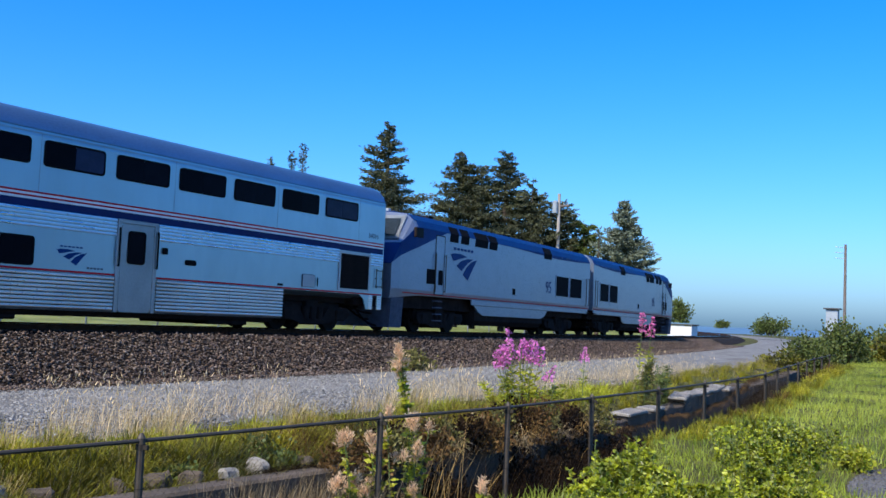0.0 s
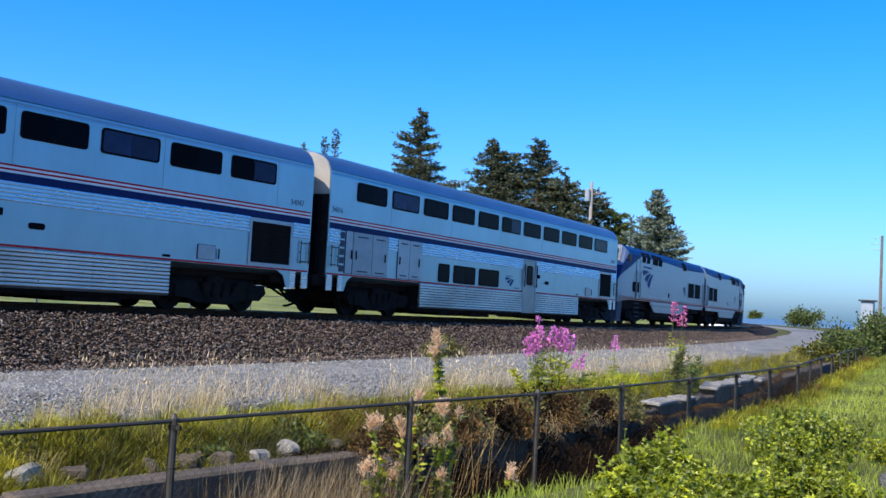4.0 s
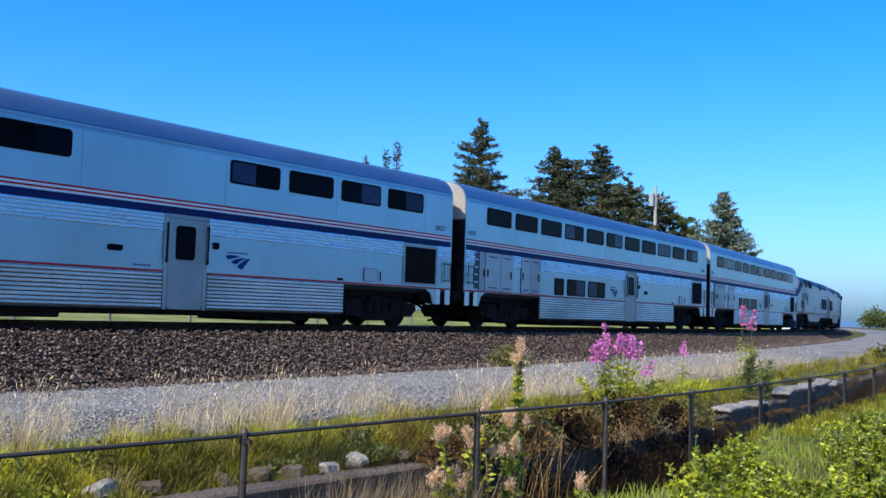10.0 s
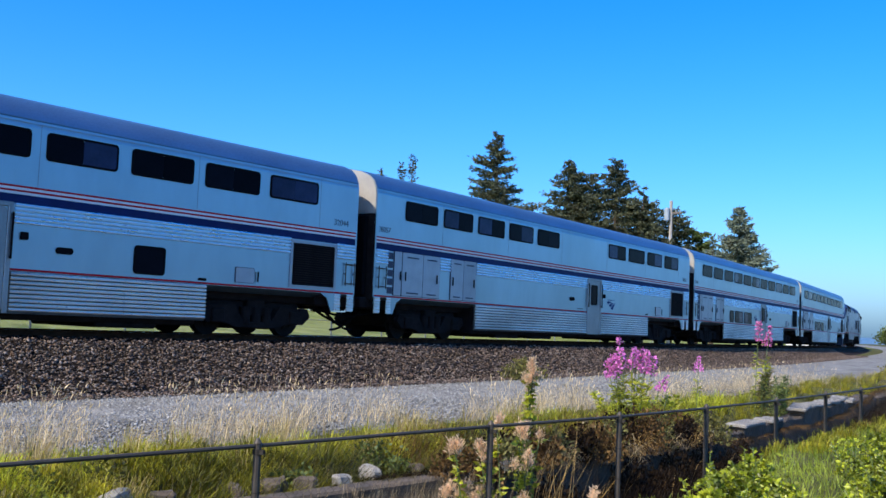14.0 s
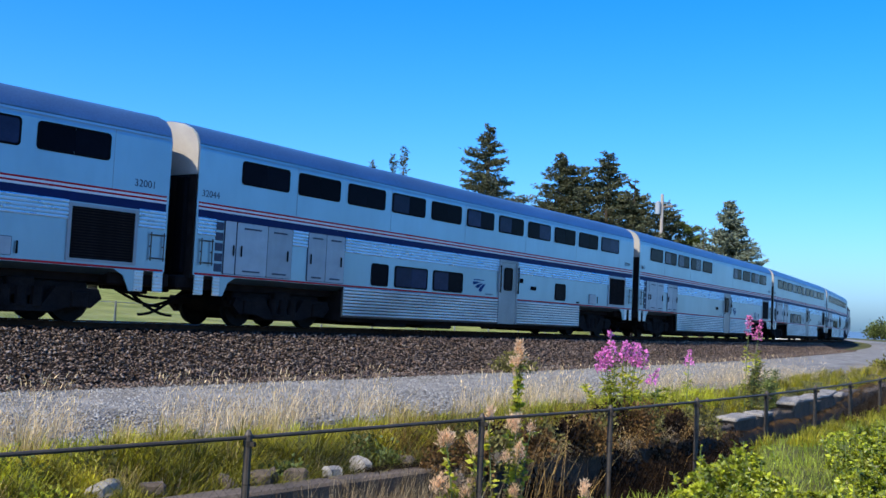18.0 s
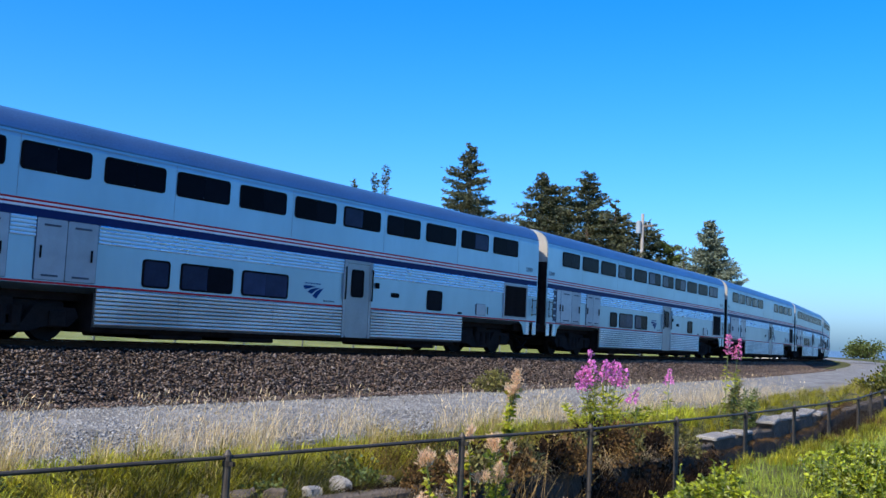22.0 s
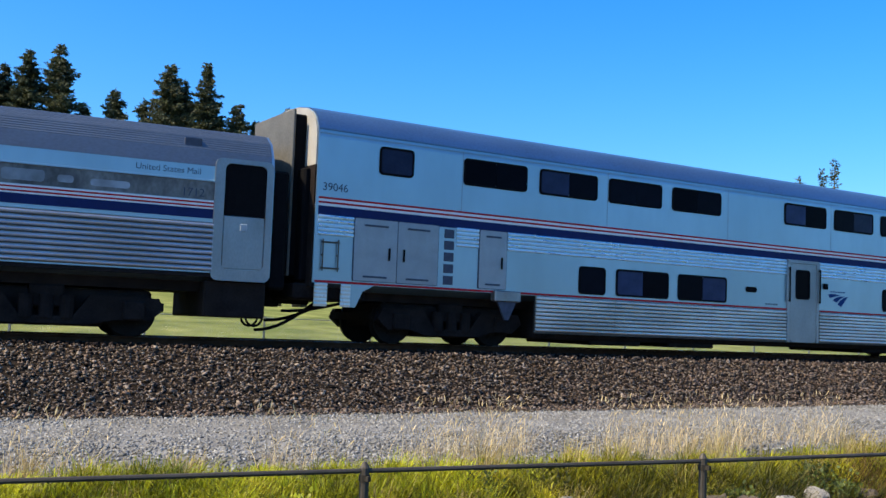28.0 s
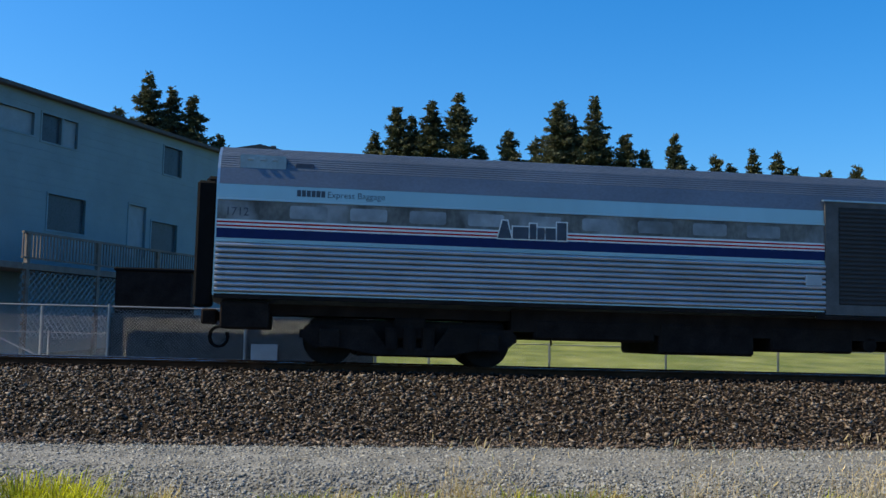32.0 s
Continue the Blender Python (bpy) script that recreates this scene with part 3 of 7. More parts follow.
def superliner(name, label, number, upper, small_low=(), low=((6.9, 7.7), (8.03, 9.72), (10.04, 11.74)), emblem_x=12.34, vent_x=16.3, dorm=False, curtains=(), seed=1):
    """A bilevel car; x runs forward from its rear coupling line, z up from the rail."""
    rnd = random.Random(seed)
    car = thing(name, label, "railway carriage", group="bilevel passenger cars")
    e0, e1 = 0.17, 25.38
    part("body", once("car_body", lambda: loft(bmesh.new(), [p for p in BODY], (e0, e0 + 0.04, e1 - 0.04, e1))), STEEL, car, "stainless steel carriage body")
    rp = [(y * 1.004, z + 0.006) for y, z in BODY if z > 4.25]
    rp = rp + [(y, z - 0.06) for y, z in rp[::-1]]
    part("roof", once("car_roof", lambda: smoothed(loft(bmesh.new(), rp, (e0 + 0.02, e1 - 0.02), caps=False))), ROOF, car, "dull metal roof, bluish sheen put into its base colour")

    # drip rail where the side meets the roof
    for f in (None, FLIP):
        part("gutter", once("gutter", lambda: box(bmesh.new(), e0 + 0.03, e1 - 0.03, -1.566, -1.545, 4.2, 4.215)), STEEL, car, "", f)
        part("blue_stripe", once("blue_stripe", lambda: box(bmesh.new(), e0 + 0.06, e1 - 0.06, Y - 0.004, Y + 0.004, 2.53, 2.725)), BLUE, car, "dark blue band", f)
        for z in (2.778, 2.868):
            part("red_stripe", once("red_stripe", lambda: box(bmesh.new(), e0 + 0.06, e1 - 0.06, Y - 0.007, Y + 0.002, 0, 0.04)), RED, car, "red pinstripe", (f @ pose(0, 0, z)) if f else pose(0, 0, z))
        part("white_stripe", once("white_stripe", lambda: box(bmesh.new(), e0 + 0.06, e1 - 0.06, Y - 0.005, Y + 0.002, 2.728, 2.908)), WHITE, car, "pale band between the pinstripes", f)
        if f is None:
            spans = ((e0 + 0.05, 14.02), (15.33, e1 - 0.05))
        else:
            spans = ((e0 + 0.05, e1 - 0.05),)
        for a, b in spans:
            part("red_line", once(("red_line", a, b), lambda: box(bmesh.new(), a, b, Y - 0.009, Y + 0.004, 1.19, 1.235)), RED, car, "thin red line", f)
        # joints of the side sheets
        for x in (3.6, 7.7, 11.75, 15.8, 19.85, 23.9):
            part("sheet_joint", once("sheet_joint", lambda: box(bmesh.new(), 0, 0.012, Y - 0.003, Y + 0.002, 2.88, 4.19)), DOOR, car, "", (f @ pose(x, 0, 0)) if f else pose(x, 0, 0))
        # upper windows
        for i in upper:
            x0, x1 = (1.56, 2.38) if (dorm and i == 0) else (1.58 + 2.052 * i, 3.28 + 2.052 * i)
            c = tuple(k for k in (0, 1) if rnd.random() < 0.22) if f is None else ()
            window(car, x0, x1, 3.49, 4.08, Y, 1 if x1 - x0 < 1 else 2, flip=f, curtain=c)
        for x0, x1 in low:
            c = tuple(k for k in (0, 1) if rnd.random() < 0.25) if f is None else ()
            window(car, x0, x1, 1.28, 1.93, Y, 1 if x1 - x0 < 1 else 2, flip=f, curtain=c)
        for x0, x1 in small_low:
            window(car, x0, x1, 1.31, 1.95, Y, 1, flip=f)
        # skirt between the trucks
        part("skirt_backing", once("skirt_back", lambda: box(bmesh.new(), 5.68, 20.25, Y + 0.004, Y + 0.06, 0.33, 1.19)), GAPSHADE, car, "", f)
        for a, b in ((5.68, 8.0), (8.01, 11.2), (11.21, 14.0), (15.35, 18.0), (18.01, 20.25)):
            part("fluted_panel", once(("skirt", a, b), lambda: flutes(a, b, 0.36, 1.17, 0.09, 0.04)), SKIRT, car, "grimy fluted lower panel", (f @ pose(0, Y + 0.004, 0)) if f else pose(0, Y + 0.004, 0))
    # upper fluted band and hatches of the side with the doors
    doors = ((1.05, 2.04), (2.06, 3.04), (4.1, 4.82)) if dorm else ((1.1, 1.46), (1.5, 2.56), (2.58, 3.48), (4.12, 4.84), (4.86, 5.62))
    bands = ((0.24, 1.03), (3.5, 4.08), (4.85, 14.0), (15.35, 22.9), (24.62, 25.32)) if dorm else ((0.24, 0.8), (3.51, 4.1), (5.66, 14.0), (15.35, 22.9), (24.62, 25.32))
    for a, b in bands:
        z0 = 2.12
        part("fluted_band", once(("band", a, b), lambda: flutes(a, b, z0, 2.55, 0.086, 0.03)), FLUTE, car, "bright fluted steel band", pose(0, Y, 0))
    for k, (a, b) in enumerate(doors):
        hatch(car, a, b, 1.27, 2.54, Y, 0.82 if k % 2 == 0 else 0.15, louvres=b - a > 0.6)
    lx = 3.2 if dorm else 0.81
    # ladder steps on the side: flat plates with the recess shade in their colour
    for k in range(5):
        part("ladder_step", once("ladder_step", lambda: box(bmesh.new(), 0, 0.25, -0.012, 0.01, 0, 0.19, 0.01)), STEP, car, "dark ladder step, recess shade in its colour", pose(lx, Y, 1.3 + 0.25 * k))
    for gx in (0.32, 24.92):
        bm = bmesh.new()
        for z in (0, 0.52):
            cyl(bm, (0, -0.05, z), (0.4, -0.05, z), 0.016, seg=6)
        for x in (0.03, 0.37):
            cyl(bm, (x, -0.05, -0.06), (x, -0.05, 0.58), 0.016, seg=6)
            cyl(bm, (x, 0, 0.26), (x, -0.05, 0.26), 0.02, seg=6)
        part("grab_rail", bm, GALV, car, "grey steel grab rail", pose(gx, Y, 1.48))
    # boarding door
    bm = bmesh.new()
    box(bm, 14.03, 14.15, Y - 0.035, Y + 0.05, 0.33, 2.52, 0.012)
    box(bm, 15.2, 15.32, Y - 0.035, Y + 0.05, 0.33, 2.52, 0.012)
    box(bm, 14.03, 15.32, Y - 0.035, Y + 0.05, 2.46, 2.56, 0.012)
    fr = part("door_frame", bm, DOOR, car, "bright steel door surround")
    d = part("door", once("car_door", lambda: plate(bmesh.new(), rounded(14.16, 15.19, 0.34, 2.45, 0.1), Y - 0.02, Y + 0.05)), DOOR, car, "plain steel boarding door")
    window(d, 14.36, 14.92, 1.5, 2.3, Y - 0.018, 1)
    for x in (14.07, 15.29):
        bm = bmesh.new()
        cyl(bm, (x, Y - 0.075, 1.42), (x, Y - 0.075, 2.35), 0.022, seg=8)
        for z in (1.45, 2.3):
            cyl(bm, (x, Y - 0.075, z), (x, Y - 0.02, z), 0.016, seg=6)
        part("door_rail", bm, RUBBER, fr, "dark hand rail")
    part("lamp_box", box(bmesh.new(), 15.5, 15.66, Y - 0.06, Y, 1.82, 1.98, 0.015), RUBBER, car)
    part("vent", plate(bmesh.new(), rounded(vent_x, vent_x + 0.4, 1.6, 1.74, 0.06), Y - 0.02, Y), RUBBER, car, "small dark oval vent")
    part("marker", box(bmesh.new(), 20.0, 20.24, Y - 0.02, Y, 1.27, 1.33, 0.006), RUBBER, car)
    hatch(car, 21.12, 21.7, 1.3, 1.66, Y, 1.2, louvres=False)
    if dorm:
        part("box_under", box(bmesh.new(), 4.5, 5.2, Y - 0.1, Y + 0.1, 1.0, 1.24, 0.02), DOOR, car)
        part("box_bracket", plate(bmesh.new(), [(4.6, 1.0), (5.1, 1.0), (4.9, 0.6), (4.8, 0.6)], Y - 0.06, Y), STEP, car)
        part("box_front", box(bmesh.new(), 21.1, 21.8, Y - 0.1, Y + 0.1, 1.05, 1.3, 0.02), PANEL, car)
    # intake louvre
    lv = part("louvre", ring_plate(bmesh.new(), rounded(22.9, 24.6, 1.28, 2.5, 0.03, 2), rounded(22.98, 24.52, 1.34, 2.43, 0.02, 2), Y - 0.03, Y + 0.01), PANEL, car, "steel louvre frame")
    part("louvre_back", box(bmesh.new(), 22.96, 24.54, Y - 0.006, Y + 0.006, 1.33, 2.44), RUBBER, lv)
    for k in range(18):
        part("slat", once("louvre_slat", lambda: plate(bmesh.new(), [(0, 0), (1.54, 0), (1.54, 0.03), (0, 0.03)], -0.024, -0.008)), UNDER, lv, "", pose(22.98, Y, 1.36 + k * 0.0595))
    # letters and emblem
    lettering(number, 0.23, car, pose(0.3, Y - 0.003, 3.04, 90), label="dark fleet number")
    lettering(number, 0.23, car, pose(24.45, Y - 0.003, 3.04, 90), label="dark fleet number")
    emblem(car, emblem_x, 1.36, 0.84, Y)
    for k in range(5):
        part("small_print", once("small_print", lambda: box(bmesh.new(), 0, 0.07, -0.004, 0, 0, 0.04)), LETTER, car, "", pose(13.2 + k * 0.1, Y, 1.3))
    # underframe, end skirts, trucks and ends
    bm = bmesh.new()
    box(bm, 5.8, 20.15, -1.35, 1.35, 0.2, 1.1, 0.05)
    box(bm, 0.5, 25.4, -1.0, 1.0, 0.88, 1.1)
    for x in (7.5, 10.0, 17.5):
        box(bm, x, x + 1.6, -1.3, 1.3, 0.1, 0.5, 0.04)
    part("underframe", bm, UNDER, car, "dark grimy underframe")
    for f in (None, FLIP):
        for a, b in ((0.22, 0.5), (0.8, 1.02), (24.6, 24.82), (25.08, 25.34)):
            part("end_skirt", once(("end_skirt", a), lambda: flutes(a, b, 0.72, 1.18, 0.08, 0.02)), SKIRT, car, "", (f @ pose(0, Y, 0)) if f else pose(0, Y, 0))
        for a in (1.02, 24.6):
            s = 1 if a < 5 else -1
            o = [(1.02, 0.72), (1.14, 0.72), (1.3, 1.05), (1.55, 1.18), (1.02, 1.18)] if s > 0 else [(24.6, 0.72), (24.48, 0.72), (24.32, 1.05), (24.07, 1.18), (24.6, 1.18)]
            part("arch", once(("arch", a), lambda: plate(bmesh.new(), o, Y, Y + 0.03)), STEEL, car, "", f)
    truck(car, 3.7)
    truck(car, CAR - 3.7)
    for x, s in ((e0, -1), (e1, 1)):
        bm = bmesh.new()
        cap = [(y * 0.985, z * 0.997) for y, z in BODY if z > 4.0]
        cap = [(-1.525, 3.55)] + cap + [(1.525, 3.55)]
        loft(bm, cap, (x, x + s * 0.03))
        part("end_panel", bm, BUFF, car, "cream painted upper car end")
        # cream stops where the next car's shade begins; that shade is painted dark
        part("lower_end_panel", box(bmesh.new(), min(x, x + s * 0.03), max(x, x + s * 0.03), -1.52, 1.52, 1.1, 3.545), UNDER, car, "lower car end darkened for shade")
        bm = bmesh.new()
        box(bm, min(x, x + s * 0.2), max(x, x + s * 0.2), -0.55, 0.55, 2.55, 4.4, 0.06)
        for yy in (-1.3, 0.95):
            part("end_post", box(bmesh.new(), min(x, x + s * 0.16), max(x, x + s * 0.16), yy, yy + 0.35, 1.2, 3.5, 0.04), RUBBER, car, "dark upright at the car end")
        part("end_sill", box(bmesh.new(), min(x - s * 1.3, x + s * 0.3), max(x - s * 1.3, x + s * 0.3), -1.35, 1.35, 0.84, 1.16, 0.04), UNDER, car, "sooty end sill")
        part("diaphragm", bm, RUBBER, car, "black rubber gangway diaphragm")
        if dorm and s < 0:
            part("bellows", box(bmesh.new(), x - 0.3, x, -1.0, 1.0, 1.3, 4.62, 0.04), RUBBER, car, "black bellows round the blanked upper gangway")
            part("bellows_plate", box(bmesh.new(), x - 0.36, x - 0.3, -1.08, 1.08, 1.3, 4.7, 0.015), PLATE, car, "grubby cream bellows face plate")
        bm = bmesh.new()
        cyl(bm, (x - s * 0.6, 0, 0.86), (x + s * 0.3, 0, 0.86), 0.11, seg=10)
        box(bm, min(x + s * 0.1, x + s * 0.36), max(x + s * 0.1, x + s * 0.36), -0.16, 0.16, 0.68, 1.0, 0.03)
        part("coupler", bm, UNDER, car)
        for k, y in enumerate((-0.9, -0.62, -0.75)):
            bm = bmesh.new()
            pts = [(x - s * (0.95 - 0.25 * k) + s * 1.3 * i / 8, y, 0.8 - (0.2 + 0.2 * k) * math.sin(math.pi / 2 * i / 8)) for i in range(9)]
            tube(bm, pts, 0.035)
            part("hose", bm, RUBBER, car, "hanging black cable")
    return car


def locomotive(name, label, number=""):
    """A streamlined diesel; x runs from its flat rear end to the sloped cab nose, z up from the rail."""
    lo = thing(name, label, "locomotive", group="diesel locomotives")
    LEN = 21.03
    side = [(-1.48, 1.32), (-1.52, 1.5), (-1.52, 3.72), (-1.38, 3.98), (-1.1, 4.2), (-0.5, 4.3), (0.5, 4.3), (1.1, 4.2), (1.38, 3.98), (1.52, 3.72), (1.52, 1.5), (1.48, 1.32)]

    def nose_shape(fy, zt, zb):
        return [(y * fy, zb if z < 1.4 else min(z, zt)) for y, z in side]
    xs = (0.3, 0.34, 17.4, 18.6, 19.4, 20.35, 20.85)
    shapes = [side, side, side, nose_shape(1, 4.3, 1.32), nose_shape(0.99, 4.26, 1.28), nose_shape(0.97, 3.08, 1.2), nose_shape(0.93, 2.35, 1.15)]
    part("body", loft(bmesh.new(), side, xs, shapes=shapes), LOCO, lo, "silver painted locomotive body")
    # blue roof and cab band, laid proud of the body
    def band(z0):
        p = [(y * 1.004, z + 0.006) for y, z in side if z >= z0]
        return p + [(y * 0.96, z - 0.07) for y, z in p[::-1]]
    part("roof", loft(bmesh.new(), band(3.9), (0.36, 19.36)), LOCOBLUE, lo, "dark blue roof")
    for s in (-1, 1):
        part("roof_band", plate(bmesh.new(), [(0.36, 3.71), (2.5, 3.63), (5.0, 3.59), (7.5, 3.64), (11.0, 3.72), (16.95, 3.72), (18.3, 3.3), (19.35, 2.96), (19.35, 3.74)], s * 1.526 - 0.004, s * 1.526 + 0.004), LOCOBLUE, lo, "blue band that widens to the cab")
        part("shoulder", loft(bmesh.new(), [(s * 1.527, 3.73), (s * 1.39, 3.99), (s * 1.36, 3.97), (s * 1.5, 3.7)], (0.37, 19.2)), LOCOBLUE, lo)
        # blue side of the nose, and its blue top
        q = [(19.34, s * 1.53, 2.97), (19.34, s * 1.53, 3.73), (20.36, s * 1.486, 3.09), (20.36, s * 1.486, 2.64), (20.86, s * 1.425, 2.36)]
        bm = bmesh.new()
        v = [bm.verts.new(p) for p in q + [(a, b - s * 0.03, c) for a, b, c in q]]
        for f in ((0, 1, 2, 3), (3, 2, 4), (8, 7, 6, 5), (9, 7, 8), (0, 5, 6, 1), (1, 6, 7, 2), (2, 7, 9, 4), (4, 9, 8, 3), (3, 8, 5, 0)):
            bm.faces.new([v[i] for i in f])
        bmesh.ops.recalc_face_normals(bm, faces=bm.faces)
        part("nose_side", bm, LOCOBLUE, lo, "dark blue side of the nose")
        y = s * 1.52
        o = -0.012 if s < 0 else 0.012
        for a, b in ((12.25, 13.05), (13.2, 14.4), (15.0, 15.7), (15.95, 16.65)):
            bm = plate(bmesh.new(), [(a + 0.04, 3.43), (b + 0.04, 3.43), (b, 3.72), (a, 3.72)], y, y + o)
            part("radiator_window", bm, RUBBER, lo, "black slanted intake", pose(0, 0, 0))
            bm = loft(bmesh.new(), [(y * 1.012, 3.69), (s * 1.543, 3.735), (s * 1.412, 4.0), (s * 1.37, 3.96), (y * 0.97, 3.7)], (a, b))
            part("intake_top", bm, RUBBER, lo)
        bm = loft(bmesh.new(), [(y * 1.012, 3.5), (s * 1.543, 3.735), (s * 1.412, 4.0), (s * 1.36, 3.95), (y * 0.97, 3.5)], (5.95, 6.9))
        part("intake_top", bm, RUBBER, lo)
        for a in (1.56, 3.5):
            g = part("grille", ring_plate(bmesh.new(), rounded(a, a + 1.8, 1.8, 2.84, 0.03, 2), rounded(a + 0.05, a + 1.75, 1.85, 2.79, 0.02, 2), y + 2 * o, y), LOCO, lo)
            part("grille_back", box(bmesh.new(), a + 0.04, a + 1.76, min(y, y + o), max(y, y + o), 1.84, 2.8), RUBBER, g)
        for zz, h in ((1.36, 0.03),):
            part("red_line", box(bmesh.new(), 0.5, 20.2, y - 0.006, y + 0.006, zz, zz + h), RED, lo, "thin red line")
        part("sill", box(bmesh.new(), 0.5, 14.6, min(y, y * 0.97), max(y, y * 0.97), 1.1, 1.33, 0.02), LOCO, lo, "silver lower sill")
        part("tank", plate(bmesh.new(), [(7.0, 0.72), (13.4, 0.72), (13.9, 0.86), (14.3, 1.12), (6.2, 1.12), (6.5, 0.86)], s * 1.46 - 0.03, s * 1.46 + 0.03), LOCO, lo, "silver fuel tank side")
        part("battery_box", loft(bmesh.new(), [(s * 1.4, 1.05), (s * 1.4, 0.5), (s * 1.2, 0.3), (s * 0.1, 0.3), (s * 0.1, 1.05)], (6.6, 14.0)), UNDER, lo, "black battery box")
        # cab door, side window, steps, grab rails
        dr = part("cab_door", plate(bmesh.new(), rounded(17.12, 17.8, 1.4, 3.55, 0.05), y + o, y), LOCO, lo)
        part("door_seam", ring_plate(bmesh.new(), rounded(17.09, 17.83, 1.38, 3.58, 0.05), rounded(17.12, 17.8, 1.41, 3.55, 0.05), y + o * 1.3, y), UNDER, dr)
        part("cab_window", plate(bmesh.new(), rounded(18.85, 19.3, 3.36, 3.71, 0.06), y + o * 1.6, y), GLASS, lo, "dark cab side window")
        part("mirror", box(bmesh.new(), 19.42, 19.54, y * 1.03 - 0.06, y * 1.03 + 0.05, 3.35, 3.7, 0.02), UNDER, lo)
        part("side_hatch", plate(bmesh.new(), rounded(17.85, 18.45, 1.76, 2.3, 0.03), y + o, y), RUBBER, lo)
        part("door_hatch", plate(bmesh.new(), rounded(17.2, 17.55, 1.75, 2.3, 0.03), y + 2 * o, y), RUBBER, lo)
        for k in range(4):
            part("step", box(bmesh.new(), 17.2, 17.75, y * 0.98 - 0.06, y * 0.98 + 0.06, 0.42 + 0.24 * k, 0.46 + 0.24 * k), STEP, lo, "grey cab step")
        for x in (0.55, 0.95, 17.05, 17.86):
            bm = bmesh.new()
            cyl(bm, (x, y * 1.04, 1.5), (x, y * 1.04, 2.9), 0.018, seg=6)
            for z in (1.55, 2.85):
                cyl(bm, (x, y * 1.04, z), (x, y, z), 0.014, seg=6)
            part("grab_rail", bm, GALV, lo)
        part("fuel_gauge", box(bmesh.new(), 10.2, 10.5, min(y, y + o), max(y, y + o), 1.68, 1.95), RUBBER, lo)
        # rear ladder
        for k in range(4):
            part("step", box(bmesh.new(), 0.45, 0.8, y * 0.98 - 0.06, y * 0.98 + 0.06, 0.42 + 0.24 * k, 0.46 + 0.24 * k), UNDER, lo)
    # windscreen on the sloped nose, pilot, headlight
    for s in (-1, 1):
        bm = bmesh.new()
        v = [bm.verts.new(p) for p in ((19.5, s * 0.08, 4.12), (20.25, s * 0.08, 3.2), (20.25, s * 1.28, 3.2), (19.5, s * 1.2, 4.1))]
        f = bm.faces.new(v)
        bmesh.ops.solidify(bm, geom=[f], thickness=0.03)
        ws = part("windscreen", bm, TRIM, lo, "pale windscreen surround", pose(0.03, 0, 0.03))
        bm = bmesh.new()
        v = [bm.verts.new(p) for p in ((19.66, s * 0.16, 3.95), (20.18, s * 0.16, 3.31), (20.18, s * 1.14, 3.31), (19.66, s * 1.08, 3.94))]
        f = bm.faces.new(v)
        bmesh.ops.solidify(bm, geom=[f], thickness=0.02)
        part("pane", bm, DIMWIN, ws, "grey windscreen glass", pose(0.03, 0, 0.025))
    bm = bmesh.new()
    loft(bm, [(-1.44, 0), (1.44, 0), (1.44, -0.03), (-1.44, -0.03)], (20.36, 20.86), shapes=[[(y, 3.09 + z) for y, z in ((-1.47, 0), (1.47, 0), (1.47, -0.03), (-1.47, -0.03))], [(y, 2.36 + z) for y, z in ((-1.41, 0), (1.41, 0), (1.41, -0.03), (-1.41, -0.03))]])
    part("nose_top", bm, LOCOBLUE, lo, "dark blue sloped nose")
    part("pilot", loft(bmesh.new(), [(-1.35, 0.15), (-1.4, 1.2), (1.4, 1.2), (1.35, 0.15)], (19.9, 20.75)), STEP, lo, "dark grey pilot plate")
    part("headlight", box(bmesh.new(), 19.1, 19.3, -0.3, 0.3, 4.28, 4.42, 0.03), TRIM, lo)
    for x in (2.5, 5.2, 8.3):
        bm = bmesh.new()
        cyl(bm, (x + 0.6, 0, 4.3), (x + 0.6, 0, 4.38), 0.6, seg=20)
        part("roof_fan", bm, RUBBER, lo)
    part("horn", box(bmesh.new(), 15.8, 16.2, -0.3, 0.3, 4.3, 4.48, 0.02), UNDER, lo)
    bm = bmesh.new()
    box(bm, 0.5, 20.0, -1.2, 1.2, 0.85, 1.35)
    part("underframe", bm, UNDER, lo)
    bm = bmesh.new()
    box(bm, 0.02, 0.34, -0.7, 0.7, 1.3, 3.6, 0.05)
    part("gangway", bm, RUBBER, lo)
    bm = bmesh.new()
    cyl(bm, (-0.05, 0, 0.86), (0.8, 0, 0.86), 0.11, seg=10)
    part("coupler", bm, UNDER, lo)
    part("coupler", cyl(bmesh.new(), (20.4, 0, 0.86), (21.0, 0, 0.86), 0.11, seg=10), UNDER, lo)
    truck(lo, 3.9, 2.75, 0.5)
    truck(lo, 16.6, 2.75, 0.5)
    return lo


